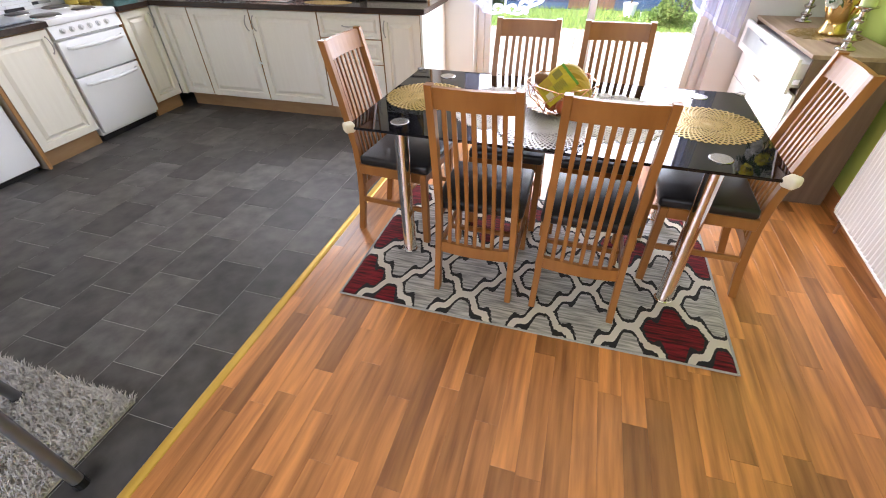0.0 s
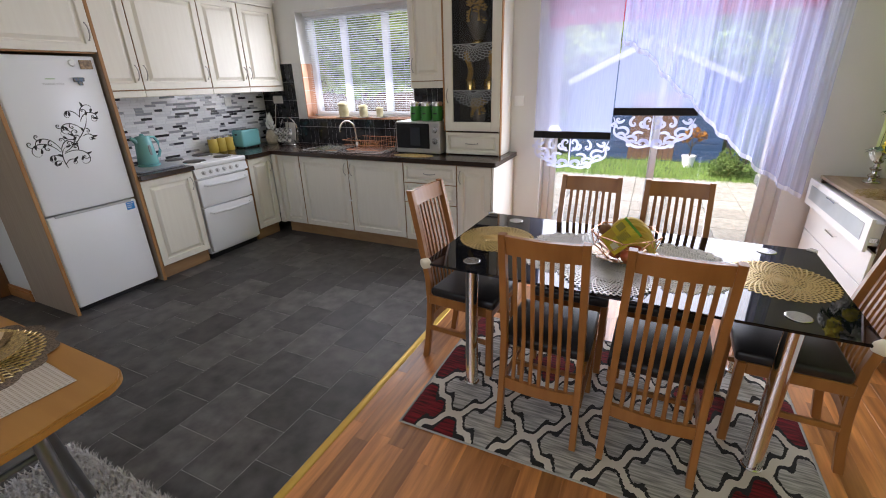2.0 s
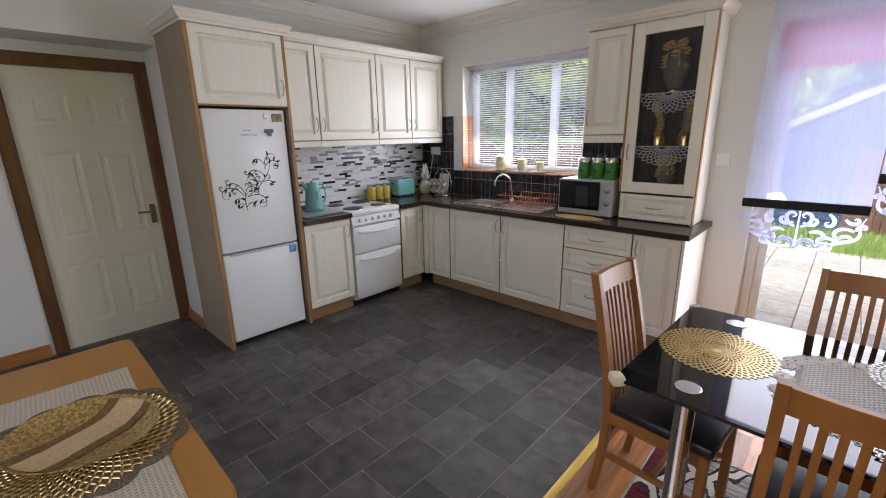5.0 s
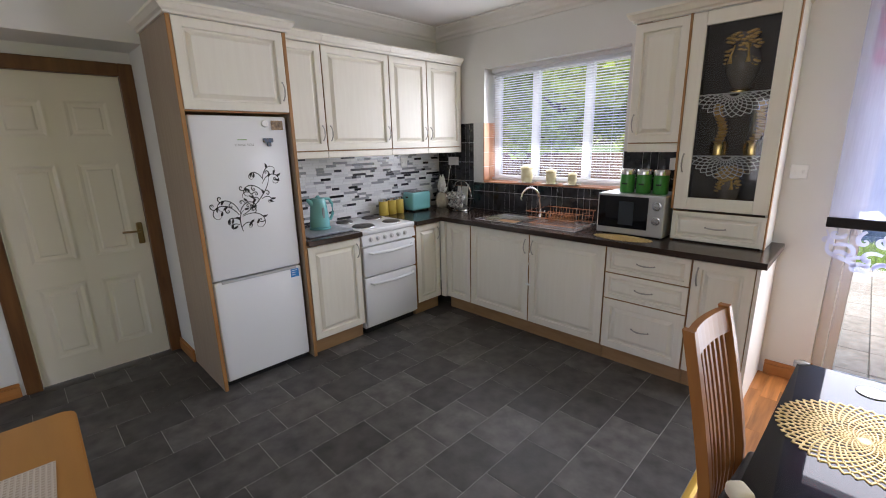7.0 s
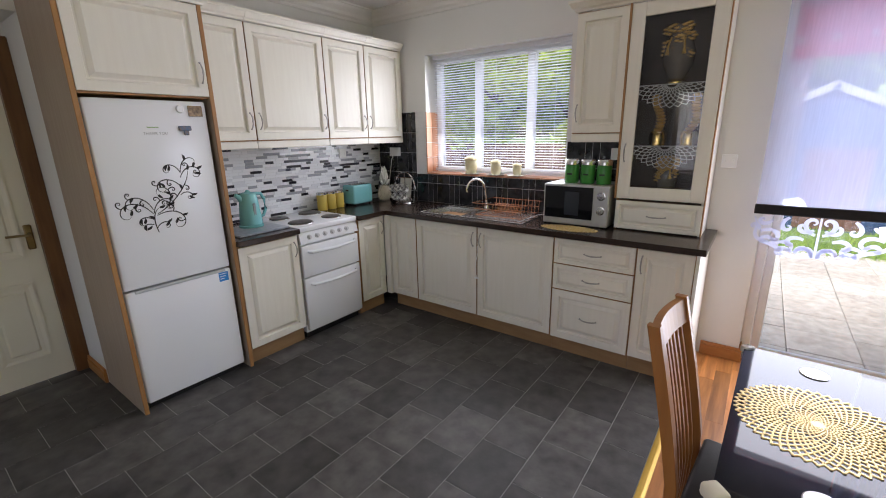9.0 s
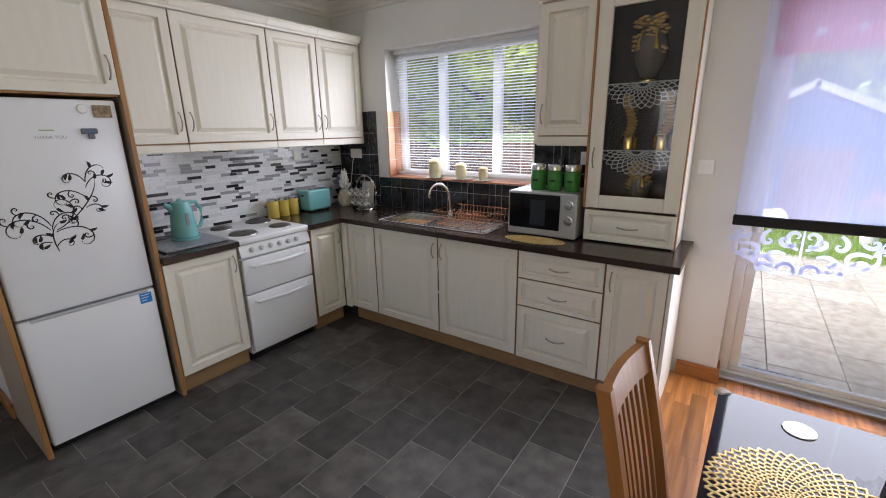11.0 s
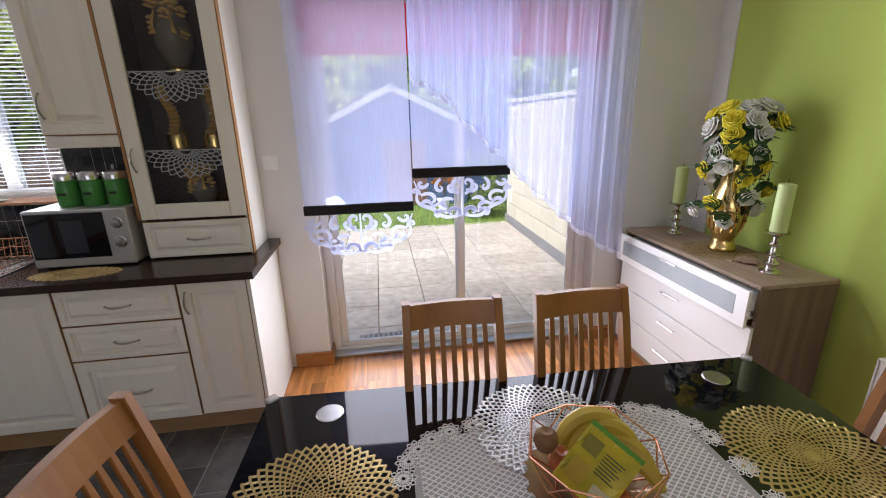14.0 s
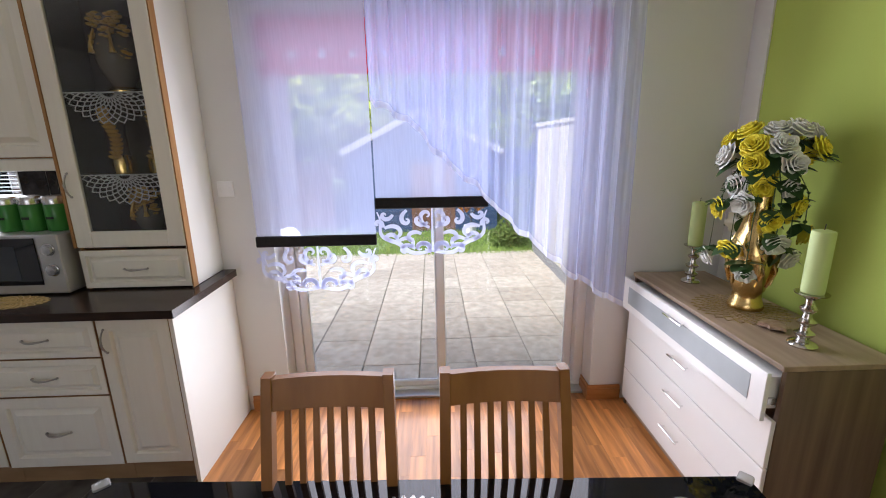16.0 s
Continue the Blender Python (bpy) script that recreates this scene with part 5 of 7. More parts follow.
# trailing heads on drooping stems
trail = [(-0.06, 0.115, 0.545, 1), (-0.15, 0.06, 0.51, 0), (0.045, 0.125, 0.47, 0), (0.125, 0.05, 0.54, 0), (-0.09, 0.125, 0.325, 0), (-0.175, 0.06, 0.265, 1), (-0.015, 0.145, 0.215, 1), (0.125, 0.06, 0.295, 1),
         (0.0, 0.10, 0.625, 0), (-0.10, 0.07, 0.625, 1), (0.09, 0.08, 0.62, 1), (0.075, 0.12, 0.37, 1), (0.10, -0.10, 0.48, 0), (-0.09, -0.10, 0.42, 1), (0.17, -0.03, 0.40, 0)]
for u, f, z, w in trail:
    c = spot(u, f, z)
    out = Vector((c.x - vx, c.y - vy, 0)).normalized()
    rose(c, rng.uniform(0.040, 0.050), PETALW if w else PETALY, (out.x, out.y, -0.15 if z > 0.4 else -0.5))
    path = [spot(0, 0, 0.67), spot(u * 0.6, f * 0.6, 0.72), spot(u, f, 0.5 * (0.70 + z) + 0.04), spot(u * 1.04, f * 1.04, z + 0.05), c]
    part("stem", bm_tube([tuple(p) for p in path], 0.0022, 5), LEAFG, fl)
    for k in range(6):
        a = rng.uniform(0, 6.28)
        leaf_blade(c + Vector((0, 0, rng.uniform(0.01, 0.05))) - out * 0.01, rng.uniform(0.065, 0.095), (out.x * 0.6 + math.cos(a), out.y * 0.6 + math.sin(a), rng.uniform(-0.9, 0.1)), (0, 0, 1))
    for k in range(10):
        g = rng.uniform(0.2, 0.95) * 3.99
        i = int(g)
        leaf_blade(path[i].lerp(path[i + 1], g - i), rng.uniform(0.014, 0.024), (rng.uniform(-1, 1), rng.uniform(-1, 1), rng.uniform(-1, 0.5)), (0, 0, 1))

b = bm_lathe([(0.0, 0.0), (0.035, 0.002), (0.05, 0.012), (0.045, 0.02), (0.02, 0.026), (0.0, 0.022)], 20, (1.61, 3.19, dz), None, lambda a, z: 1 + 0.18 * math.sin(7 * a) + 0.1 * math.sin(3 * a))
solid("shell_dish", b, mat("brown_shell", (0.20, 0.11, 0.07), 0.35, color2=(0.42, 0.30, 0.22), scale=40, bump=0.5, bump_scale=60), "small brown shell-like ornament on the chest", "ornament", smooth=True)

# radiator on the green wall
RAD = mat("radiator_enamel", (0.80, 0.79, 0.75), 0.35, color2=(0.77, 0.76, 0.72), scale=4)
rd_ = thing("radiator", (1.75, 1.9, 0.08), "white ribbed panel radiator on the green wall", "radiator")
RM = pose(1.745, 2.62, 0.0, 0, 0, -3.7)
b = bmesh.new()
ln, n = 1.6, 48
rows = []
for i in range(n * 4 + 1):
    y = -ln * i / (n * 4)
    d = (0.0, 0.010, 0.010, 0.0)[i % 4]
    rows.append([b.verts.new((0.012 - d, y, 0.13)), b.verts.new((0.012 - d, y, 0.60)), b.verts.new((0.03, y, 0.60)), b.verts.new((0.03, y, 0.13))])
for a, c in zip(rows, rows[1:]):
    for i in range(4):
        b.faces.new((a[i], a[(i + 1) % 4], c[(i + 1) % 4], c[i]))
b.faces.new(rows[0]), b.faces.new(rows[-1][::-1])
part("panel", turned(b, RM), RAD, rd_)
part("top_grille", turned(bm_box(0.0, 0.075, -ln, 0, 0.601, 0.615, 0.004), RM), RAD, rd_)
part("side_cover", turned(bm_box(0.0, 0.075, 0.001, 0.006, 0.13, 0.61, 0.002), RM), RAD, rd_)
part("bottom_edge", turned(bm_box(0.002, 0.035, -ln, 0, 0.115, 0.1295, 0.003), RM), RAD, rd_)
b = bm_tube([(0.05, -0.03, 0.13), (0.05, -0.03, 0.002)], 0.009, 8)
bm_cyl((0.05, -0.03, 0.07), (0.05, -0.03, 0.12), 0.016, None, 12, b)
part("valve_pipe", turned(b, RM), mat("pipe_brown", (0.22, 0.12, 0.06), 0.4, 0.3), rd_, smooth=True)

# ---- breakfast table, its setting, shag rug ----
st = thing("breakfast_table", (-1.7, 0.2, 0), "beech-topped table with a rounded end and grey tube legs", "table")
BEECH = mat("beech_top", (0.44, 0.215, 0.055), 0.3, color2=(0.37, 0.17, 0.04), scale=16, stretch=(0.15, 1, 1), bump=0.04)
out = [(-2.34, -0.22), (-1.2, -0.22)]
out += [(-1.20 + 0.10 * math.sin(a), -0.12 - 0.10 * math.cos(a)) for a in np.linspace(0.2, 1.2, 5)]
out += [(-1.075 + 0.028 * math.cos(a), 0.19 + 0.24 * math.sin(a)) for a in np.linspace(-1.1, 1.0, 9)]
out += [(-1.17 + 0.10 * math.cos(a), 0.49 + 0.10 * math.sin(a)) for a in np.linspace(0.25, 1.5, 6)]
out += [(-2.30, 0.61), (-2.325, 0.605), (-2.34, 0.58)]
part("tabletop", extrude(out, 0.722, 0.75, 0.006), BEECH, st)
part("apron", bm_box(-2.25, -1.25, -0.12, 0.50, 0.66, 0.7215), mat("grey_frame", (0.10, 0.10, 0.105), 0.4, 0.5), st)
TUBE = mat("grey_tube", (0.13, 0.13, 0.135), 0.38, 0.6, color2=(0.16, 0.16, 0.165), scale=8)
for y in (0.40, -0.05):
    for top_, foot in (((-1.30, y, 0.70), (-1.60, y + 0.13, 0.03)), ((-1.26, y - 0.02, 0.70), (-1.08, y - 0.04, 0.03)), ((-2.2, y, 0.70), (-2.25, y, 0.03))):
        lg = part("leg", bm_tube([top_, foot], 0.019, 12), TUBE, st, smooth=True)
        part("foot", bm_cyl((foot[0], foot[1], 0), (foot[0], foot[1], 0.032), 0.022, None, 12), BLACK, lg)
part("cross_bar", bm_tube([(-1.42, 0.45, 0.45), (-1.42, -0.05, 0.45)], 0.012, 8), TUBE, st, smooth=True)

sm = thing("placemat", (-1.62, 0.33, 0.7505), "woven silver rectangular placemat on the breakfast table", "placemat")
SM = pose(-1.63, 0.33, 0.7505, 0, 0, -3)
part("cloth", turned(extrude([(-0.42, -0.19), (0.42, -0.19), (0.42, 0.19), (-0.42, 0.19)], 0, 0.002), SM), mat("woven_silver", (0.38, 0.31, 0.24), 0.6, color2=(0.46, 0.39, 0.31), scale=120), sm)
b = bmesh.new()
for i in range(71):
    x = -0.42 + 0.012 * i
    flat_strip(b, [(x, -0.19), (x, 0.19)], 0.005, 0.002, 0.001)
for i in range(32):
    y = -0.19 + 0.012 * i
    flat_strip(b, [(-0.42, y), (0.42, y)], 0.005, 0.0021, 0.001)
part("weave", turned(b, SM), mat("weave_thread", (0.58, 0.51, 0.43), 0.5, 0.2), sm)
b = bm_lathe([(0.0, 0.0), (0.25, 0.0), (0.262, 0.0002), (0.262, 0.0008), (0.25, 0.001), (0.0, 0.001)], 144, (-1.63, 0.345, 0.7537), None, lambda a, z: 1 + 0.085 * abs(math.sin(8 * a)))
TAUPE = mat("taupe_lace", (0.085, 0.060, 0.040), 0.75, color2=(0.20, 0.15, 0.105), scale=150, spread=0.08, bump=0.5, bump_scale=200)
solid("doily", b, TAUPE, "scalloped taupe lace doily under the gold mat", "doily")
net_mat(-1.63, 0.345, 0.7549, 0.245, GOLDMAT, "round gold openwork mat under the oval dish", 56)
pl = thing("oval_dish", (-1.63, 0.35, 0.7565), "gold oval dish with crackled centre band", "dish")
PM = pose(-1.63, 0.365, 0.7576, 0, 0, 36)
BM = pose(-1.63, 0.365, 0.7576, 0, 0, 36)
b = bm_lathe([(0.35, 0), (0.5, 0.002), (0.85, 0.018), (1.0, 0.035), (1.0, 0.039), (0.84, 0.023), (0.5, 0.008), (0, 0.007)], 48)
turned(b, PM @ Matrix.Diagonal((0.195, 0.165, 1, 1)))
part("dish", b, mat("mosaic_gold", (0.72, 0.52, 0.20), 0.3, 0.7, color2=(0.34, 0.21, 0.08), scale=110, bump=0.8, bump_scale=140, spread=0.12), pl, smooth=True)
DARKGLIT = mat("dark_glitter", (0.16, 0.09, 0.035), 0.35, 0.6, color2=(0.36, 0.24, 0.10), scale=140, bump=0.6, bump_scale=160)
CRACKLE = mat("crackle_gold", (0.74, 0.56, 0.34), 0.4, 0.3, color2=(0.58, 0.41, 0.22), scale=90, bump=0.7, bump_scale=120)
for c0, c1, m_, lab in ((-0.045, 0.045, CRACKLE, "crackled pale gold band"), (-0.078, -0.0455, DARKGLIT, "dark glitter band"), (0.0455, 0.078, DARKGLIT, "dark glitter band")):
    b = bmesh.new()
    rows = []
    for i in range(25):
        u = -0.94 + 1.88 * i / 24
        r = []
        for s in range(5):
            x, y = c0 + (c1 - c0) * s / 4 + 0.022 * math.sin(2.4 * u), u * 0.163
            y *= math.sqrt(max(0.1, 1 - (x / 0.195) ** 2))
            e = min(1.0, math.hypot(x / 0.195, y / 0.165))
            r.append(b.verts.new((x, y, float(np.interp(e, (0, 0.5, 0.84, 1.0), (0.007, 0.008, 0.023, 0.039))) + 0.0018)))
        rows.append(r)
    for a, c in zip(rows, rows[1:]):
        for i in range(4):
            b.faces.new((a[i], a[i + 1], c[i + 1], c[i]))
    part("band", turned(b, BM), m_, pl, lab)

SHAG = mat("shag_pile", (0.66, 0.62, 0.57), 0.95, color2=(0.44, 0.41, 0.38), scale=35)
sg = thing("shag_rug", (-1.58, 0.1, 0), "pale grey deep-pile shag rug on the dark tiles", "rug")
part("backing", bm_box(-2.0, -1.16, -0.5, 0.65, 0.0005, 0.01), SHAG, sg)
verts, faces = [], []
rng = random.Random(3)
for i in range(15000):
    x, y = rng.uniform(-2.0, -1.155), rng.uniform(-0.1, 0.655)
    a, lean, h, w = rng.uniform(0, 6.28), rng.uniform(0.008, 0.03), rng.uniform(0.018, 0.036), rng.uniform(0.0018, 0.0032)
    k = len(verts)
    px, py = -math.sin(a) * w, math.cos(a) * w
    mx, my = x + 0.4 * lean * math.cos(a), y + 0.4 * lean * math.sin(a)
    tx, ty = x + lean * math.cos(a), y + lean * math.sin(a)
    verts += [(x - px + 1.58, y - py - 0.1, 0.008), (x + px + 1.58, y + py - 0.1, 0.008), (mx + px + 1.58, my + py - 0.1, 0.008 + h * 0.7), (mx - px + 1.58, my - py - 0.1, 0.008 + h * 0.7), (tx + 1.58, ty - 0.1, 0.008 + h)]
    faces += [(k, k + 1, k + 2, k + 3), (k + 3, k + 2, k + 4)]
me = bpy.data.meshes.new("pile")
me.from_pydata(verts, [], faces)
me.materials.append(SHAG)
pile = new("pile", me)
pile.parent = sg
pile["kind"] = "stuff"

# ---- curtains at the patio door ----
def sheer(name, color, clear, weave=120, vary=0.10):
    m = bpy.data.materials.new(name)
    m.use_nodes = True
    nt = m.node_tree
    nt.nodes.remove(nt.nodes["Principled BSDF"])
    o = nt.nodes["Material Output"]
    tr, df, tl = nt.nodes.new("ShaderNodeBsdfTransparent"), nt.nodes.new("ShaderNodeBsdfDiffuse"), nt.nodes.new("ShaderNodeBsdfTranslucent")
    df.inputs[0].default_value = tl.inputs[0].default_value = (*color, 1)
    a, c = nt.nodes.new("ShaderNodeMixShader"), nt.nodes.new("ShaderNodeMixShader")
    a.inputs[0].default_value = 0.6
    nt.links.new(df.outputs[0], a.inputs[1]), nt.links.new(tl.outputs[0], a.inputs[2])
    wv = nt.nodes.new("ShaderNodeTexNoise")
    tc = nt.nodes.new("ShaderNodeTexCoord")
    mp = nt.nodes.new("ShaderNodeMapping")
    mp.inputs["Scale"].default_value = (1.0, 0.3, 0.02 if vary > 0.2 else 0.06)
    wv.inputs["Scale"].default_value = weave
    nt.links.new(tc.outputs["Object"], mp.inputs[0]), nt.links.new(mp.outputs[0], wv.inputs["Vector"])
    mr = nt.nodes.new("ShaderNodeMapRange")
    mr.inputs[3].default_value, mr.inputs[4].default_value = clear + vary, clear - vary
    nt.links.new(wv.outputs[0], mr.inputs[0])
    inv = nt.nodes.new("ShaderNodeMath")
    inv.operation = 'SUBTRACT'
    inv.inputs[0].default_value = 1.0
    nt.links.new(mr.outputs[0], inv.inputs[1])
    nt.links.new(inv.outputs[0], c.inputs[0])
    nt.links.new(tr.outputs[0], c.inputs[1]), nt.links.new(a.outputs[0], c.inputs[2])
    nt.links.new(c.outputs[0], o.inputs[0])
    return m


VOILE = sheer("white_voile", (0.66, 0.71, 1.0), 0.52, 120, 0.05)
VOILE2 = sheer("white_voile_pleated", (0.66, 0.71, 1.0), 0.50, 34, 0.34)
CUT = sheer("white_cutwork", (0.70, 0.72, 0.84), 0.06, 120, 0.03)
VELVET = mat("black_velvet", (0.008, 0.008, 0.010), 0.85, color2=(0.016, 0.015, 0.018), scale=60, bump=0.3)
CY = 3.905


def sheet(x0, x1, ztop, zbot, fold, amp, y=CY, nx=120, nz=14, phase=0.0):
    b = bmesh.new()
    rows = []
    for j in range(nz + 1):
        row = []
        for i in range(nx + 1):
            u = i / nx
            x = x0 + (x1 - x0) * u
            zb = zbot(x) if callable(zbot) else zbot
            f = j / nz
            z = ztop + (zb - ztop) * f
            k = amp * (0.55 + 0.45 * f)
            yy = y + k * math.sin(2 * math.pi * fold * u + phase + 0.7 * math.sin(5 * u)) + 0.4 * k * math.sin(2 * math.pi * fold * 2.3 * u + 1.3)
            row.append(b.verts.new((x + 0.3 * k * math.cos(2 * math.pi * fold * u), yy, z)))
        rows.append(row)
    for a, c in zip(rows, rows[1:]):
        for i in range(nx):
            b.faces.new((a[i], a[i + 1], c[i + 1], c[i]))
    return b


ZT = 2.42
rod = thing("curtain_rail", (0.3, 3.95, ZT), "slim white curtain rail with dark end caps above the patio door", "curtain rail")
part("rail", bm_box(-0.72, 1.33, 3.895, 3.915, ZT, ZT + 0.02, 0.003), UPVC, rod)
for x in (-0.735, 1.345):
    part("end_cap", bm_lathe([(0.0, -0.02), (0.014, -0.012), (0.016, 0.0), (0.014, 0.012), (0.0, 0.02)], 14, (x, 3.905, ZT + 0.01)), BLACK, rod, smooth=True)
for x in (-0.6, 0.3, 1.2):
    part("bracket", bm_box(x - 0.01, x + 0.01, 3.915, BY - 0.001, ZT + 0.004, ZT + 0.016), UPVC, rod)


def scroll_valance(parent, cx, ztop, half, drop):
    """A white cut-out half-round of mirrored scrolls."""
    layers = itertools.count()

    def add(pts, w0, w1):
        for s in (-1, 1):
            q = [(cx + s * p[0], p[1]) for p in pts]
            b_ = ribbon(q, w0, w1, 0.0005)
            part("scroll", turned(b_, Matrix.Translation((0, CY - 0.004 - 0.0006 * next(layers), 0))), CUT, parent)
    edge = [(half * math.sin(a) * (1 - 0.05 * math.cos(9 * a)), ztop - drop * (math.cos(a) ** 0.8 if math.cos(a) > 0 else 0) * (1 - 0.04 * math.cos(9 * a))) for a in np.linspace(0.02, 1.54, 26)]
    add(edge, 0.018, 0.014)
    h, d = half, drop
    for x, z, ang, ln, tn in ((0.03 * h, -0.98 * d, 80, 0.55 * h, -300), (0.30 * h, -0.90 * d, 120, 0.5 * h, 300), (0.32 * h, -0.9 * d, 50, 0.5 * h, -320), (0.62 * h, -0.72 * d, 140, 0.55 * h, 310),
                              (0.62 * h, -0.7 * d, 70, 0.45 * h, -320), (0.86 * h, -0.42 * d, 150, 0.6 * h, 300), (0.88 * h, -0.4 * d, 90, 0.3 * h, -300), (0.05 * h, -0.42 * d, 20, 0.62 * h, 320),
                              (0.08 * h, -0.30 * d, -40, 0.45 * h, 330), (0.45 * h, -0.03 * d, -30, 0.5 * h, -330), (0.7 * h, -0.12 * d, -60, 0.4 * h, 320), (0.20 * h, -0.55 * d, 30, 0.5 * h, -300)):
        add(curl(x, ztop + z, ang, ln, tn, 20), 0.0185, 0.010)
    part("scroll", turned(ribbon([(cx, ztop - 0.98 * drop), (cx, ztop - 0.5 * drop), (cx, ztop)], 0.014, 0.010, 0.002, None, False), Matrix.Translation((0, CY + 0.0005, 0))), CUT, parent)


for x0, x1, zb, dr in ((-0.684, -0.048, 1.118, 0.30), (-0.040, 0.553, 1.312, 0.30)):
    cu = thing("panel_curtain", ((x0 + x1) / 2, CY, zb), "sheer white panel curtain with black band and cut-work scroll edge", "curtain", "sheer panel curtains")
    part("cloth", sheet(x0, x1, ZT, zb, 2.0, 0.004, CY + 0.004, 50, 8), VOILE, cu, "sheer white voile", smooth=True)
    part("band", bm_box(x0 - 0.004, x1 + 0.004, CY - 0.008, CY + 0.012, zb - 0.058, zb, 0.004), VELVET, cu, "black velvet band")
    scroll_valance(cu, (x0 + x1) / 2, zb - 0.058, (x1 - x0) / 2, dr - 0.055)


def diag(x):
    pts = [(-0.05, 1.82), (0.0, 1.76), (0.14, 1.70), (0.31, 1.51), (0.55, 1.30), (0.61, 1.22), (0.99, 0.885), (1.15, 0.78), (1.24, 0.71), (1.30, 0.70)]
    return float(np.interp(x, [p[0] for p in pts], [p[1] for p in pts])) + 0.012 * math.sin(x * 42)


cu = thing("voile_curtain", (0.63, CY - 0.04, 1.2), "gathered white voile curtain with a slanting hem", "curtain")
part("cloth", sheet(-0.045, 1.295, ZT, diag, 15, 0.024, CY - 0.04, 260, 16), VOILE2, cu, "sheer pleated voile", smooth=True)
b = bmesh.new()
rows = []
for i in range(261):
    u = i / 260
    x = -0.045 + 1.34 * u
    yy = CY - 0.0405 + 0.024 * math.sin(2 * math.pi * 15 * u + 0.7 * math.sin(5 * u)) + 0.4 * 0.024 * math.sin(2 * math.pi * 15 * 2.3 * u + 1.3)
    xx = x + 0.3 * 0.024 * math.cos(2 * math.pi * 15 * u)
    rows.append((b.verts.new((xx, yy - 0.002, diag(x) + 0.03)), b.verts.new((xx, yy - 0.002, diag(x) - 0.002))))
for a, c in zip(rows, rows[1:]):
    b.faces.new((a[0], c[0], c[1], a[1]))
part("hem", b, sheer("satin_hem", (0.74, 0.74, 0.80), 0.2), cu, "satin ribbon hem", smooth=True)

RED = mat("red_blind_cloth", (0.78, 0.05, 0.06), 0.8, color2=(0.58, 0.025, 0.035), scale=60, bump=0.2)
nt = RED.node_tree
tlr, mxr = nt.nodes.new("ShaderNodeBsdfTranslucent"), nt.nodes.new("ShaderNodeMixShader")
tlr.inputs[0].default_value = (1.0, 0.10, 0.11, 1)
mxr.inputs[0].default_value = 0.8
nt.links.new(nt.nodes["Principled BSDF"].outputs[0], mxr.inputs[1]), nt.links.new(tlr.outputs[0], mxr.inputs[2])
nt.links.new(mxr.outputs[0], nt.nodes["Material Output"].inputs[0])
rb = thing("roller_blind", (0.28, 4.06, 2.2), "red fabric roller blind with a row of square eyelets", "blind")
part("cloth", bm_box(PL + 0.012, 1.212, 4.062, 4.064, 1.957, 2.195), RED, rb)
part("bottom_bar", bm_box(PL + 0.012, 1.212, 4.056, 4.070, 1.950, 1.962, 0.003), RED, rb)
part("roller", bm_tube([(PL + 0.01, 4.075, 2.205), (1.215, 4.075, 2.205)], 0.02, 12), RED, rb, smooth=True)
EYELET = mat("eyelet_white", (0.8, 0.8, 0.8), 0.4)
EYEHOLE = mat("eyelet_centre", (0.35, 0.30, 0.32), 0.5)
for i in range(12):
    x = -0.609 + 0.1565 * i
    ey = part("eyelet", bm_box(x - 0.018, x + 0.018, 4.0585, 4.0615, 2.030, 2.066, 0.001), EYELET, rb, "white square eyelet")
    part("eyelet_hole", bm_box(x - 0.008, x + 0.008, 4.0578, 4.0584, 2.040, 2.056), EYEHOLE, ey)

# ---- kitchen things ----
# sink
sk = thing("sink", (-2.54, 3.7, 0.9), "stainless steel inset sink with drainer set in the worktop", "sink")
b = bmesh.new()


def basin(b, x0, x1, y0, y1, z, depth):
    lo, hi = [], []
    for x, y in ((x0, y0), (x1, y0), (x1, y1), (x0, y1)):
        hi.append(b.verts.new((x, y, z)))
        lo.append(b.verts.new((x + 0.02 * (1 if x == x0 else -1), y + 0.02 * (1 if y == y0 else -1), z - depth)))
    for i in range(4):
        b.faces.new((hi[i], hi[(i + 1) % 4], lo[(i + 1) % 4], lo[i]))
    b.faces.new(lo)


def deck(b, holes, x0, x1, y0, y1, z):
    xs = sorted({x0, x1, *[h[0] for h in holes], *[h[1] for h in holes]})
    ys = sorted({y0, y1, *[h[2] for h in holes], *[h[3] for h in holes]})
    for xa, xb in zip(xs, xs[1:]):
        for ya, yb in zip(ys, ys[1:]):
            if not any(h[0] <= xa and xb <= h[1] and h[2] <= ya and yb <= h[3] for h in holes):
                b.faces.new([b.verts.new(p) for p in ((xa, ya, z), (xb, ya, z), (xb, yb, z), (xa, yb, z))])


holes = [(-2.98, -2.62, 3.53, 3.85), (-2.59, -2.45, 3.58, 3.82)]
deck(b, holes, SKL, SKR, SKF, SKB, 0.917)
basin(b, *holes[0], 0.917, 0.16)
basin(b, *holes[1], 0.917, 0.10)
bmesh.ops.remove_doubles(b, verts=b.verts, dist=0.0005)
for a in ((SKL, SKR, SKF - 0.006, SKF), (SKL, SKR, SKB, SKB + 0.006), (SKL - 0.006, SKL, SKF - 0.006, SKB + 0.006), (SKR, SKR + 0.006, SKF - 0.006, SKB + 0.006)):
    bm_box(*a, 0.9105, 0.918, 0.002, bm=b)
part("bowl_and_drainer", b, STEEL, sk)
for i in range(9):
    part("ridge", bm_box(-2.42, -2.09, 3.545 + 0.036 * i, 3.553 + 0.036 * i, 0.9172, 0.921, 0.0015), STEEL, sk)
tp = thing("tap", (-2.60, 3.87, 0.917), "chrome swan-neck kitchen tap behind the sink", "tap")
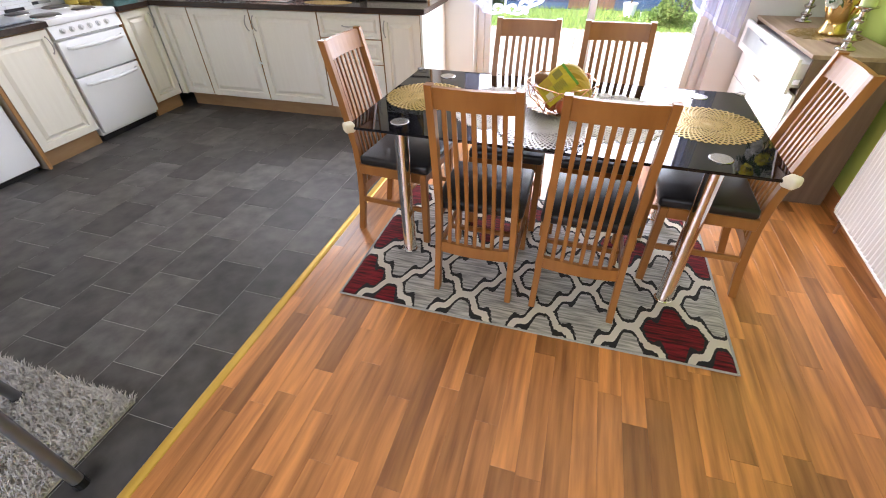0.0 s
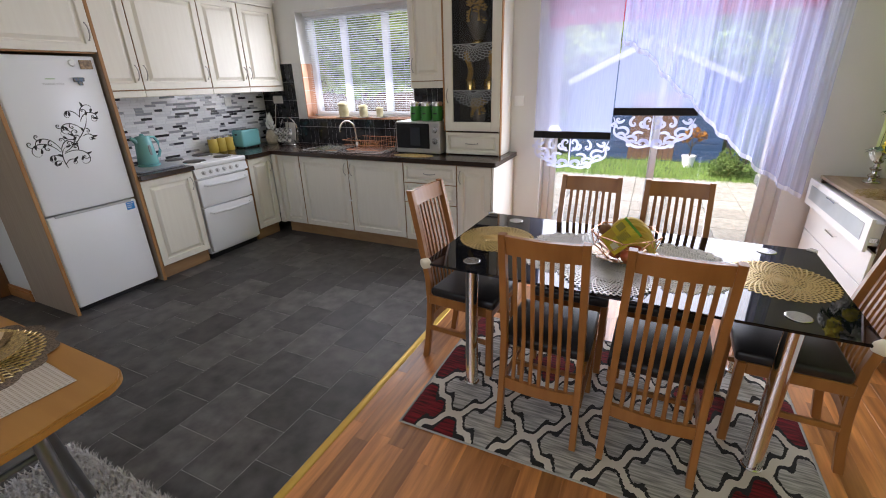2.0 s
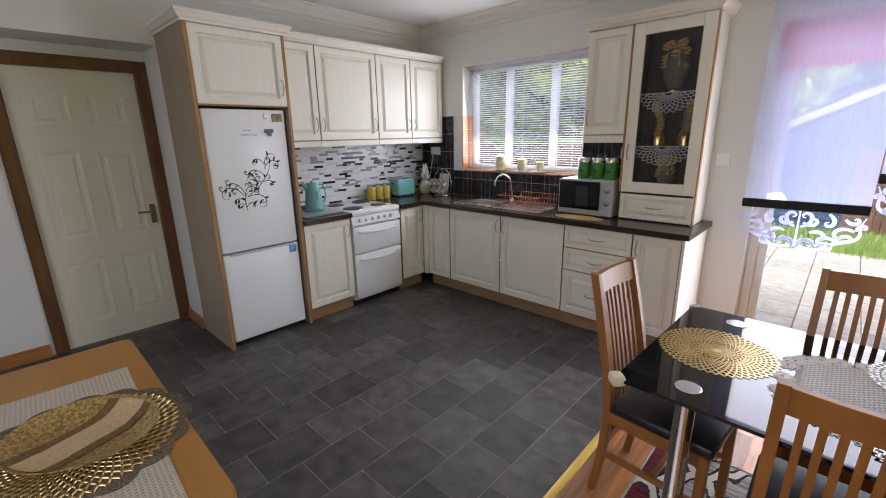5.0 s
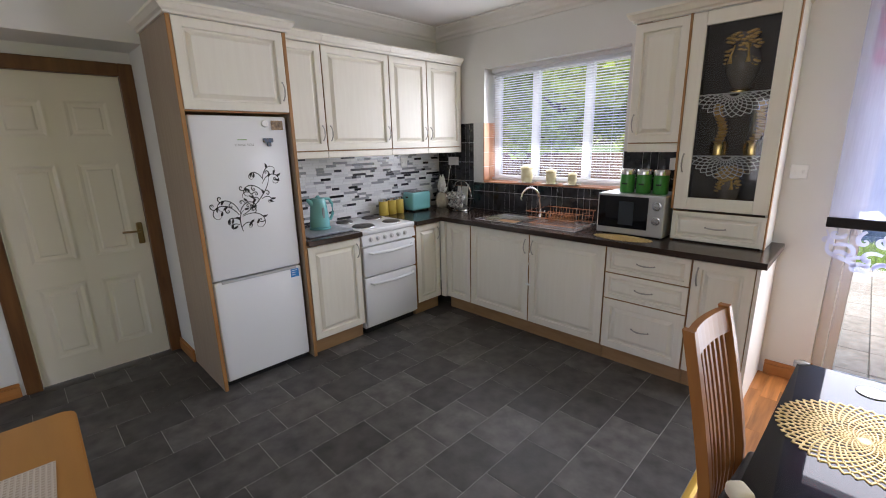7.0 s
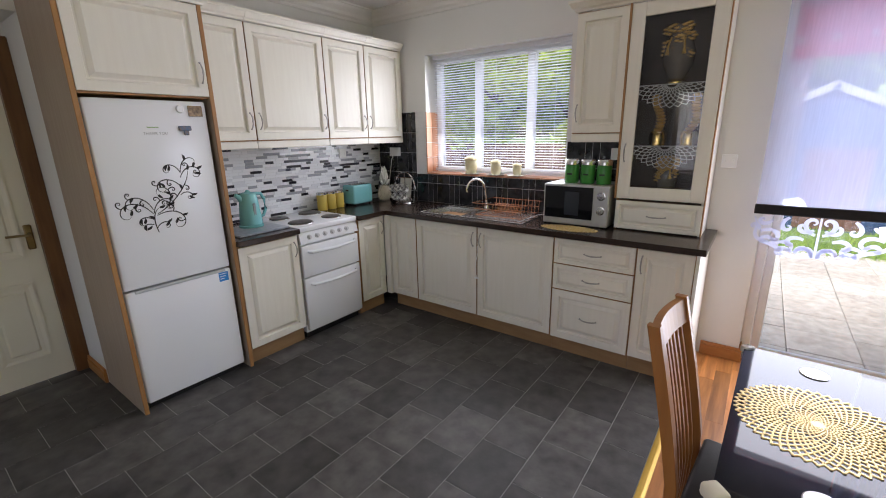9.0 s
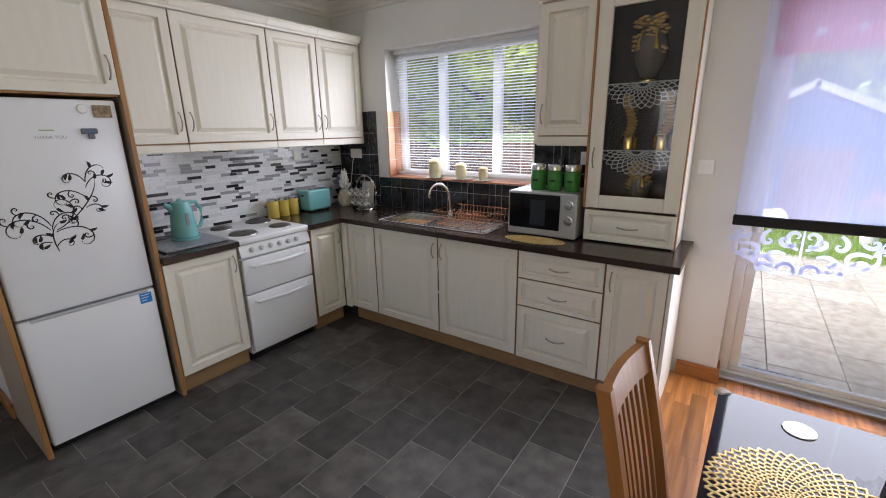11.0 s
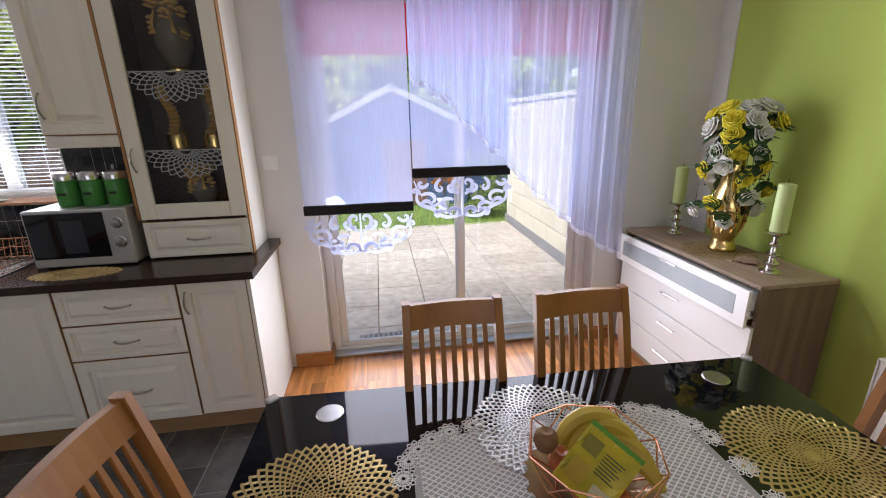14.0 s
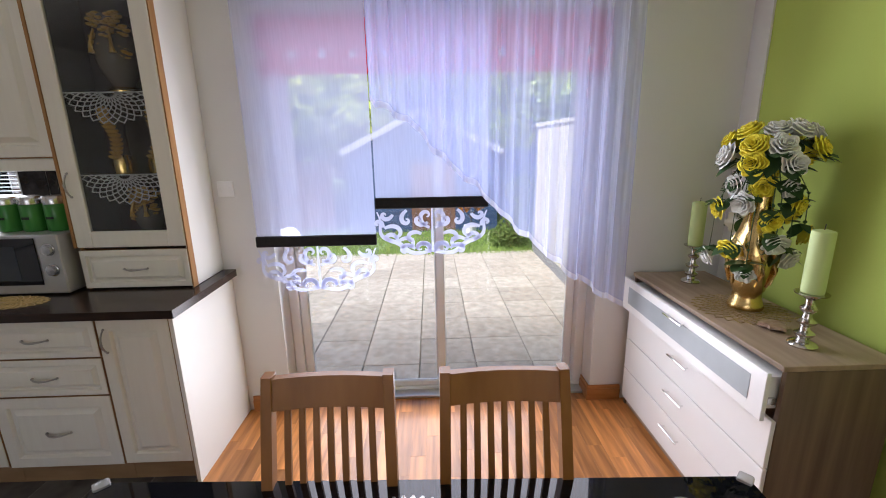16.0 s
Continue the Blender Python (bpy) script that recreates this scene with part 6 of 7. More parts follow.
part("base", bm_lathe([(0.026, 0), (0.026, 0.03), (0.018, 0.05), (0.014, 0.06)], 18, (-2.58, 3.87, 0.917)), CHROME, tp, smooth=True)
pts = [(-2.58, 3.87, 0.97), (-2.59, 3.86, 1.08)] + [(-2.655 + 0.065 * math.cos(radians(a)), 3.86 - (a / 180) * 0.09, 1.10 + 0.085 * math.sin(radians(a))) for a in range(0, 181, 15)] + [(-2.72, 3.77, 1.075)]
part("spout", bm_tube(pts, 0.011, 10), CHROME, tp, smooth=True)
part("lever", bm_tube([(-2.58, 3.87, 0.96), (-2.54, 3.83, 0.985), (-2.50, 3.80, 0.995)], 0.007, 8), CHROME, tp, smooth=True)

# copper dish rack
dk = thing("dish_rack", (-2.29, 3.70, 0.922), "copper wire dish rack on the sink drainer", "dish rack")
for z, g in ((0.935, 0.0), (0.985, 0.012), (1.03, 0.02)):
    ring = [(-2.49 - g, 3.55 - g, z), (-2.09 + g, 3.55 - g, z), (-2.09 + g, 3.85 + g, z), (-2.49 - g, 3.85 + g, z)]
    part("ring", bm_tube(ring, 0.003 if z < 1.03 else 0.004, 6, None, True), COPPER, dk)
for i in range(14):
    x = -2.48 + 0.03 * i
    part("wire", bm_tube([(x, 3.53, 1.03), (x, 3.55, 0.935), (x, 3.85, 0.935), (x, 3.87, 1.03)], 0.0022, 5), COPPER, dk)
for i in range(9):
    x = -2.40 + 0.026 * i
    part("plate_prong", bm_tube([(x, 3.66, 0.937)] + [(x, 3.70 + 0.04 * math.cos(radians(a)), 0.965 + 0.045 * math.sin(radians(a))) for a in range(180, -1, -30)] + [(x, 3.74, 0.937)], 0.0025, 5), COPPER, dk)
for x in (-2.47, -2.11):
    for y in (3.57, 3.83):
        part("foot", bm_tube([(x, y, 0.935), (x, y, 0.9215)], 0.004, 6), COPPER, dk)

# microwave and what stands on it
mx0, mx1, my0, my1, mz0, mz1 = -1.955, -1.49, 3.64, 3.98, 0.918, 1.205
mw = thing("microwave", (-1.72, 3.8, 0.911), "silver microwave oven with black glass door on the worktop", "microwave")
part("body", bm_box(mx0, mx1, my0, my1, mz0, mz1, 0.006), mat("silver_paint", (0.50, 0.50, 0.50), 0.35, 0.5, color2=(0.46, 0.46, 0.46), scale=9), mw)
part("door_window", bm_box(mx0 + 0.012, mx1 - 0.105, my0 - 0.006, my0 - 0.0005, mz0 + 0.045, mz1 - 0.015, 0.002), BLACKGLASS, mw, "black glass door")
part("inner_window", bm_box(mx0 + 0.16, mx1 - 0.20, my0 - 0.0075, my0 - 0.0062, mz0 + 0.07, mz1 - 0.05), mat("mesh_glass", (0.03, 0.035, 0.045), 0.15), mw)
for z in (1.135, 1.035):
    part("dial", turned(bm_lathe([(0.03, 0), (0.03, 0.004), (0.024, 0.005), (0.022, 0.02), (0.0, 0.021)], 20), Matrix.Translation((mx1 - 0.05, my0 - 0.0005, z)) @ pose(0, 0, 0, 90, 0, 0)), STEEL, mw, smooth=True)
for x in (mx0 + 0.04, mx1 - 0.04):
    for y in (my0 + 0.04, my1 - 0.04):
        part("foot", bm_cyl((x, y, 0.9105), (x, y, 0.918), 0.012, None, 10), BLACK, mw)
CANG = mat("green_canister", (0.035, 0.19, 0.03), 0.3, color2=(0.045, 0.23, 0.04), scale=5)
for x in (-1.80, -1.685, -1.57):
    cn = thing("canister", (x, 3.77, mz1), "green storage canister with steel lid on the microwave", "canister", "green canisters")
    part("tin", bm_lathe([(0.046, 0), (0.05, 0.006), (0.05, 0.125), (0.047, 0.13)], 24, (x, 3.77, mz1 + 0.0005)), CANG, cn, smooth=True)
    part("lid", bm_lathe([(0.051, 0.131), (0.052, 0.160), (0.048, 0.168), (0.03, 0.172), (0, 0.173)], 24, (x, 3.77, mz1)), STEEL, cn, "steel lid", smooth=True)
    part("tag", bm_box(x - 0.018, x + 0.018, 3.7185, 3.7195, mz1 + 0.06, mz1 + 0.072), BLACK, cn)
om = net_mat(0, 0, 0, 0.15, GOLDMAT, "oval gold openwork mat on the worktop before the microwave", 30, 0.004)
om.location = (-1.72, 3.545, 0.9105)
om.scale = (1.35, 0.62, 1)

# jars on the window sill
JARLID = mat("pale_gold_glaze", (0.62, 0.50, 0.22), 0.35, 0.2, color2=(0.74, 0.68, 0.46), scale=60, bump=0.8, bump_scale=80)
CREAMJ = mat("cream_ceramic", (0.62, 0.55, 0.30), 0.3, color2=(0.70, 0.66, 0.48), scale=25, bump=0.4, bump_scale=60)
for x, s in ((-2.86, 1.0), (-2.60, 0.82), (-2.39, 0.66)):
    z0 = WB + 0.0085
    sc_ = solid("saucer", bm_lathe([(0.03, 0), (0.06, 0.004), (0.096 * (0.75 + 0.25 * s), 0.012), (0.091 * (0.75 + 0.25 * s), 0.014), (0.03, 0.007), (0, 0.007)], 24, (x, 4.055, z0)), mat("white_glaze", (0.78, 0.76, 0.70), 0.2) if x == -2.86 else bpy.data.materials["white_glaze"],
                "white glazed saucer on the window sill", "saucer", "sill saucers", smooth=True)
    j = thing("ceramic_jar", (x, 4.055, z0 + 0.0075), "lidded cream ceramic jar with gold leaf knob, on a saucer", "jar", "jars on the sill")
    prof = [(0.040, 0), (0.050, 0.010), (0.056, 0.05), (0.058, 0.085), (0.055, 0.112), (0.050, 0.120)]
    part("body", bm_lathe([(r * s, z * s) for r, z in prof], 22, (x, 4.055, z0 + 0.0075), None, lambda a, z: 1 + 0.03 * math.sin(8 * a)), CREAMJ, j, smooth=True)
    part("lid", bm_lathe([(0.058 * s, 0.121 * s), (0.060 * s, 0.132 * s), (0.048 * s, 0.150 * s), (0.024 * s, 0.160 * s), (0, 0.163 * s)], 18, (x, 4.055, z0 + 0.0075), None, lambda a, z: 1 + 0.07 * math.sin(7 * a)), JARLID, j, "pale gold leafy lid", smooth=True)

# kettle, tray, tins, toaster
solid("tray", bm_box(-3.80, -3.46, 2.10, 2.49, 0.9105, 0.924, 0.006, 2), mat("speckled_tray", (0.35, 0.38, 0.42), 0.3, color2=(0.16, 0.18, 0.22), scale=50), "grey speckled worktop saver by the cooker", "tray")
TEAL = mat("teal_enamel", (0.20, 0.50, 0.52), 0.25, color2=(0.18, 0.46, 0.48), scale=4)
kx, ky, kz = -3.70, 2.33, 0.9245
kt = thing("kettle", (kx, ky, kz), "pale teal electric kettle on its base", "kettle")
part("base", bm_lathe([(0.085, 0), (0.087, 0.012), (0.07, 0.018), (0, 0.018)], 24, (kx, ky, kz)), TEAL, kt, smooth=True)
part("jug", bm_lathe([(0.078, 0.019), (0.08, 0.03), (0.074, 0.10), (0.066, 0.18), (0.058, 0.235), (0.05, 0.25), (0.02, 0.256), (0.012, 0.27), (0, 0.272)], 28, (kx, ky, kz)), TEAL, kt, smooth=True)
part("spout", bm_tube([(kx, ky - 0.05, kz + 0.20), (kx, ky - 0.075, kz + 0.23), (kx, ky - 0.095, kz + 0.245)], [0.022, 0.018, 0.012], 10), TEAL, kt, smooth=True)
part("handle", bm_tube([(kx, ky + 0.05, kz + 0.24), (kx, ky + 0.10, kz + 0.235), (kx, ky + 0.125, kz + 0.19), (kx, ky + 0.125, kz + 0.11), (kx, ky + 0.105, kz + 0.07), (kx, ky + 0.075, kz + 0.065)], 0.012, 10), TEAL, kt, smooth=True)
part("water_gauge", bm_box(kx + 0.066, kx + 0.074, ky - 0.012, ky + 0.012, kz + 0.07, kz + 0.18, 0.004), mat("gauge_grey", (0.25, 0.30, 0.32), 0.15), kt)
YEL = mat("yellow_enamel", (0.55, 0.42, 0.08), 0.35, color2=(0.50, 0.37, 0.07), scale=6)
for y in (3.125, 3.225, 3.322):
    tn = thing("tea_tin", (-3.88, y, 0.911), "mustard yellow storage tin with a steel lid", "tin", "yellow tins")
    part("tin", bm_lathe([(0.044, 0), (0.046, 0.004), (0.046, 0.135), (0.044, 0.138)], 24, (-3.88, y, 0.911)), YEL, tn, smooth=True)
    part("lid", bm_lathe([(0.047, 0.139), (0.047, 0.157), (0.042, 0.161), (0, 0.161)], 24, (-3.88, y, 0.911)), STEEL, tn, "steel lid", smooth=True)
ts = thing("toaster", (-3.85, 3.55, 0.911), "pale teal two-slice toaster on the worktop", "toaster")
part("body", bm_box(-3.94, -3.78, 3.42, 3.67, 0.922, 1.105, 0.02, 3), TEAL, ts, smooth=True)
part("top_plate", bm_box(-3.92, -3.80, 3.44, 3.65, 1.1052, 1.109, 0.001), STEEL, ts)
for x in (-3.885, -3.83):
    part("slot", bm_box(x - 0.012, x + 0.012, 3.46, 3.63, 1.1092, 1.1102), BLACK, ts)
part("lever", bm_box(-3.875, -3.845, 3.405, 3.419, 1.05, 1.065, 0.003), BLACK, ts)
for x in (-3.92, -3.80):
    for y in (3.45, 3.64):
        part("foot", bm_cyl((x, y, 0.9105), (x, y, 0.9225), 0.01, None, 8), BLACK, ts)

# silver pineapple ornament and mug stand in the corner
PINE = mat("silver_ceramic", (0.70, 0.66, 0.56), 0.22, 0.6, color2=(0.45, 0.40, 0.30), scale=30)
CROWN = mat("white_ceramic_leaf", (0.78, 0.77, 0.74), 0.25, color2=(0.66, 0.65, 0.62), scale=30)
pn = thing("pineapple_jar", (-3.80, 3.86, 0.911), "silver pineapple-shaped jar with leafy crown", "ornament")
b = bmesh.new()
for j in range(9):
    z = 0.012 + 0.0165 * j
    r = 0.062 * math.sin(math.pi * (0.22 + 0.62 * j / 8)) ** 0.7
    for k in range(13):
        a = 2 * math.pi * (k + 0.5 * (j % 2)) / 13
        c = Vector((-3.80 + r * math.cos(a), 3.86 + r * math.sin(a), 0.911 + z))
        bm_lathe([(0.013, -0.006), (0.010, 0.004), (0.0, 0.010)], 5, c, b)
bm_lathe([(0.045, 0), (0.058, 0.02), (0.06, 0.09), (0.05, 0.14), (0.03, 0.16), (0, 0.165)], 20, (-3.80, 3.86, 0.911), b)
part("body", b, PINE, pn)
for k in range(22):
    a, t_ = k * 2.4, 0.35 + 0.6 * (k / 22)
    r0 = 0.028 * (1 - k / 30)
    z0 = 1.07 + 0.0055 * k
    ln = 0.085
    p0 = (-3.80 + r0 * math.cos(a), 3.86 + r0 * math.sin(a), z0)
    p1 = (-3.80 + (r0 + ln * (1 - t_) * 0.8) * math.cos(a), 3.86 + (r0 + ln * (1 - t_) * 0.8) * math.sin(a), z0 + ln * t_)
    part("leaf", bm_tube([p0, tuple((Vector(p0) + Vector(p1)) / 2 + Vector((0, 0, 0.008))), p1], [0.012, 0.014, 0.002], 5), CROWN, pn, "white crown leaf", smooth=True)
ms = thing("mug_stand", (-3.50, 3.84, 0.911), "chrome wire stand hung with patterned cups and saucers", "mug stand")
mcx, mcy = -3.50, 3.84
part("base", bm_lathe([(0.095, 0), (0.1, 0.004), (0.095, 0.01), (0.0, 0.012)], 28, (mcx, mcy, 0.911)), CHROME, ms, smooth=True)
part("arch", bm_tube([(mcx - 0.10, mcy, 0.92)] + [(mcx + 0.13 * math.cos(radians(a)), mcy, 1.06 + 0.15 * math.sin(radians(a))) for a in range(165, -10, -15)] + [(mcx + 0.11, mcy, 0.92)], 0.006, 8), CHROME, ms, smooth=True)
part("post", bm_tube([(mcx, mcy, 0.92), (mcx, mcy, 1.215)], 0.005, 8), CHROME, ms, smooth=True)
part("arm", bm_tube([(mcx - 0.10, mcy - 0.03, 1.16), (mcx + 0.10, mcy - 0.03, 1.16)], 0.004, 6), CHROME, ms)
CUPM = mat("patterned_cup", (0.16, 0.15, 0.15), 0.2, color2=(0.78, 0.77, 0.74), scale=30, spread=0.10)
for i, (ox, oz) in enumerate(((-0.08, 0.115), (-0.005, 0.12), (0.07, 0.115), (-0.05, 0.035), (0.04, 0.035))):
    cp = thing("cup", (mcx + ox, mcy - 0.055, 0.911 + oz), "white cup with dark scroll pattern, hung on the stand", "cup", "cups on the stand")
    b = bm_lathe([(0.018, 0), (0.03, 0.006), (0.036, 0.03), (0.038, 0.055), (0.036, 0.055), (0.032, 0.02), (0.0, 0.01)], 18)
    part("bowl", turned(b, Matrix.Translation((mcx + ox, mcy - 0.055, 0.925 + oz)) @ pose(0, 0, 0, 60, 0, 0)), CUPM, cp, smooth=True)
    part("handle", bm_tube([(mcx + ox + 0.02 * math.cos(t), mcy - 0.05, 0.965 + oz + 0.02 * math.sin(t)) for t in np.linspace(-0.5, 3.6, 9)], 0.004, 6), CUPM, cp, smooth=True)
for i in range(5):
    solid("saucer", bm_lathe([(0.03, 0), (0.07, 0.004), (0.075, 0.007), (0.03, 0.004), (0, 0.004)], 22, (mcx - 0.005 * i, mcy - 0.005, 0.9235 + 0.0065 * i)), CUPM, "patterned saucer stacked on the mug stand", "saucer", "stacked saucers", smooth=True)

# pale board and black decanter behind the ornaments
solid("chopping_board", turned(bm_box(-0.075, 0.075, -0.006, 0.006, 0, 0.23, 0.004), Matrix.Translation((-3.62, 3.972, 0.911)) @ pose(0, 0, 0, -7, 0, 0)), mat("pale_board", (0.72, 0.70, 0.64), 0.4, color2=(0.66, 0.63, 0.57), scale=12), "pale board leaning on the black tiles", "board")
dc = thing("decanter", (-3.88, 3.93, 0.911), "black glossy decanter with glittering silver neck", "decanter")
part("body", bm_lathe([(0.05, 0), (0.056, 0.01), (0.058, 0.10), (0.05, 0.17), (0.03, 0.215), (0.024, 0.23)], 24, (-3.88, 3.93, 0.911)), BLACK, dc, smooth=True)
part("neck_band", bm_lathe([(0.026, 0.231), (0.034, 0.236), (0.034, 0.275), (0.026, 0.28)], 20, (-3.88, 3.93, 0.911), None, lambda a, z: 1 + 0.06 * math.sin(10 * a)), CHROME, dc, "glittering silver neck band")
part("stopper", bm_lathe([(0.022, 0.281), (0.038, 0.295), (0.04, 0.31), (0.026, 0.335), (0.0, 0.34)], 20, (-3.88, 3.93, 0.911)), BLACK, dc, smooth=True)
# white flex from the double socket
solid("power_cable", bm_tube([(-3.79, 4.000, 1.37), (-3.80, 3.985, 1.30), (-3.82, 3.99, 1.22), (-3.85, 3.99, 1.10), (-3.87, 3.995, 0.915)], 0.0035, 6), UPVC, "white power cable hanging from the double socket", "cable", smooth=True)

# light switch and sockets
def socket(x, z, w, label, m=None):
    s = thing("wall_socket", (x, BY - 0.005, z), label, "socket", kind="")
    part("plate", turned(bm_box(-w / 2, w / 2, -0.012, -0.0015, -0.043, 0.043, 0.003), m or Matrix.Translation((x, BY, z))), UPVC, s)
    for sx in (-1, 1):
        part("rocker", turned(bm_box(sx * w / 4 - 0.006, sx * w / 4 + 0.006, -0.016, -0.0122, -0.012, 0.012, 0.002), m or Matrix.Translation((x, BY, z))), UPVC, s)


socket(-0.862, 1.365, 0.085, "white plastic double light switch on the wall")
socket(-1.56, 1.40, 0.085, "white plastic socket above the microwave")
socket(-3.76, 1.395, 0.145, "white double socket on the black tiles", Matrix.Translation((-3.76, BY - 0.008, 1.395)))
socket(-3.99, 1.40, 0.085, "white plastic switch on the mosaic tiles", Matrix.Translation((WX + 0.006, 3.50, 1.40)) @ pose(0, 0, 0, 0, 0, 90))

socket(1.84, 0.62, 0.145, "white double socket on the green wall above the radiator", Matrix.Translation((east_x(2.50) - 0.001, 2.50, 0.645)) @ pose(0, 0, 0, 0, 0, -93.7))

# ornaments in the display cabinet
VASEC = mat("smoky_vase", (0.19, 0.16, 0.125), 0.2, color2=(0.13, 0.11, 0.085), scale=8)
GILT = mat("gilt_lacquer", (0.80, 0.52, 0.14), 0.38, 0.6, color2=(0.62, 0.38, 0.09), scale=40)
rng = random.Random(5)


def ornate_vase(x, z, h, label):
    v = thing("ornamental_vase", (x, 3.86, z), label, "vase", "vases in the cabinet")
    prof = [(0.35, 0), (0.36, 0.05), (0.25, 0.1), (0.5, 0.35), (0.56, 0.55), (0.42, 0.78), (0.34, 0.88), (0.42, 1.0), (0.38, 1.0), (0.0, 0.86)]
    part("body", bm_lathe([(r * h * 0.5, q * h) for r, q in prof], 22, (x, 3.86, z)), VASEC, v, smooth=True)
    part("gilt_foot", bm_lathe([(0.19 * h, 0.0), (0.195 * h, 0.05 * h), (0.14 * h, 0.10 * h)], 20, (x, 3.86, z)), GOLD, v, smooth=True)
    for k in range(14):
        a = rng.uniform(3.6, 5.8)
        cx, cz = x + 0.2 * h * math.cos(a) * 1.1, z + h * rng.uniform(0.45, 1.0)
        cyy = 3.86 + 0.2 * h * math.sin(a)
        b = bmesh.new()
        for p in range(5):
            t = 2 * math.pi * p / 5
            bm_lathe([(0.0, -0.010), (0.017, -0.004), (0.019, 0.003), (0.0, 0.010)], 6, (cx + 0.019 * math.cos(t), cyy, cz + 0.019 * math.sin(t)), b)
        part("gilt_flower", b, GILT, v, smooth=True)
    for s in (-0.5, 0.4):
        part("gilt_drop", bm_tube([(x + s * 0.22 * h, 3.86 - 0.24 * h, z + 0.8 * h), (x + s * 0.3 * h, 3.86 - 0.29 * h, z + 0.62 * h), (x + s * 0.3 * h, 3.86 - 0.29 * h, z + 0.5 * h)], [0.005, 0.007, 0.014], 6), GILT, v, smooth=True)


ornate_vase(-1.20, 1.8365, 0.34, "smoky vase with gilt flowers on the top glass shelf")
ornate_vase(-1.19, 1.134, 0.25, "smoky vase with gilt flowers on the cabinet floor")
for x, lean in ((-1.27, 0.0), (-1.09, 0.05)):
    v = thing("gilt_figurine", (x, 3.86, 1.467), "slim smoky ornament with gilt blossom trail", "ornament", "gilt ornaments")
    part("body", bm_lathe([(0.045, 0), (0.05, 0.02), (0.035, 0.1), (0.03, 0.2), (0.045, 0.29), (0.04, 0.29), (0.0, 0.22)], 18, (x, 3.86, 1.467)), VASEC, v, smooth=True)
    part("gilt_base", bm_lathe([(0.052, 0.0), (0.055, 0.06), (0.046, 0.09)], 18, (x, 3.86, 1.467)), GOLD, v, smooth=True)
    for k in range(12):
        f = k / 11
        c = (x + 0.02 * math.sin(5 * f) + lean * f, 3.815, 1.55 + 0.22 * f)
        part("gilt_blossom", bm_lathe([(0.0, -0.016), (0.022, -0.006), (0.028, 0.005), (0.0, 0.016)], 9, c, None, lambda a, z: 1 + 0.35 * math.sin(5 * a)), GILT, v, smooth=True)
for i in range(3):
    solid("trinket_box", bm_lathe([(0.02, 0), (0.022, 0.02), (0.018, 0.03), (0, 0.032)], 14, (-1.36 + 0.06 * i + (0.2 if i == 2 else 0), 3.80, 1.1335)), CHROME, "small silver trinket pot in the display cabinet", "ornament", "trinket pots", smooth=True)
# half-round lace mats that hang over the shelf edges
for z in (1.467, 1.837):
    b = bmesh.new()
    n, radii = 13, [0.028 + 0.172 * (k / 7) ** 1.1 for k in range(8)]
    for j in range(7):
        for k in range(n + 1):
            a0 = math.pi * (1 + (k + 0.5 * (j % 2)) / n)
            for way in (-1, 1):
                a1 = a0 + way * 0.5 * math.pi / n
                if a0 > 2 * math.pi + 0.01 or not math.pi - 0.01 < a1 < 2 * math.pi + 0.01:
                    continue
                pts = []
                for q in (0.0, 0.35, 0.65, 1.0):
                    rr, aa = radii[j] + (radii[j + 1] - radii[j]) * q, a0 + (a1 - a0) * q * q * (3 - 2 * q)
                    pts.append((-1.20 + rr * math.cos(aa), z + 0.70 * rr * math.sin(aa)))
                ribbon(pts, 0.0050, 0.0050, 0.0015, b, False)
    ribbon([(-1.40, z), (-1.00, z)], 0.006, 0.006, 0.0015, b, False)
    turned(b, Matrix.Translation((0, 3.744, 0)))
    solid("shelf_doily", b, mat("white_lace", (0.80, 0.79, 0.76), 0.7) if z < 1.5 else bpy.data.materials["white_lace"], "half-round white lace mat hung over the shelf edge", "doily", "shelf doilies")

# ---- outside ----
# White boards; the colour is greyed to hold down their glare in the sun.
DULLWHITE = mat("dulled_white_board", (0.38, 0.39, 0.40), 0.7, color2=(0.32, 0.33, 0.34), scale=6)
LAWN = mat("lawn_soil", (0.06, 0.10, 0.025), 0.95, color2=(0.10, 0.15, 0.04), scale=8, bump=0.6, bump_scale=40)
bm = bm_box(-60, 60, 8.35, 160, -0.4, -0.17)
bm_box(-60, WX - 0.6, BY - 8, 8.35, -0.4, -0.17, bm=bm)
bm_box(2.2, 60, BY - 8, 8.35, -0.4, -0.17, bm=bm)
bm_box(WX - 0.6, 2.2, BY + 0.3, 8.35, -0.4, -0.20, bm=bm)
struct("ground", bm, LAWN, "rough lawn and soil of the back garden", "ground")
SLAB = mat("riven_slab", (0.39, 0.372, 0.32), 0.75, color2=(0.245, 0.232, 0.197), scale=14, rand=0.14, bump=1.0, bump_scale=22, detail=10, spread=0.2)
pav = thing("pavement", (0, 6.3, -0.2), "weathered grey riven patio slabs with dark joints", "paving", kind="structure")
rng = random.Random(9)
slab_me = []
for v in range(3):
    b = bm_box(-0.2257, 0.2257, -0.2257, 0.2257, -0.04, 0.0, 0.006)
    for q in b.verts:
        q.co.z += 0.004 * noise.noise((q.co.x * 5, q.co.y * 5, v * 3.1))
    o = part("slab", b, SLAB, pav, local=True)
    slab_me.append(o.data)
    o.location = (-4.2 + 0.456 * v, BY + 0.55 - 6.3, 0.05)
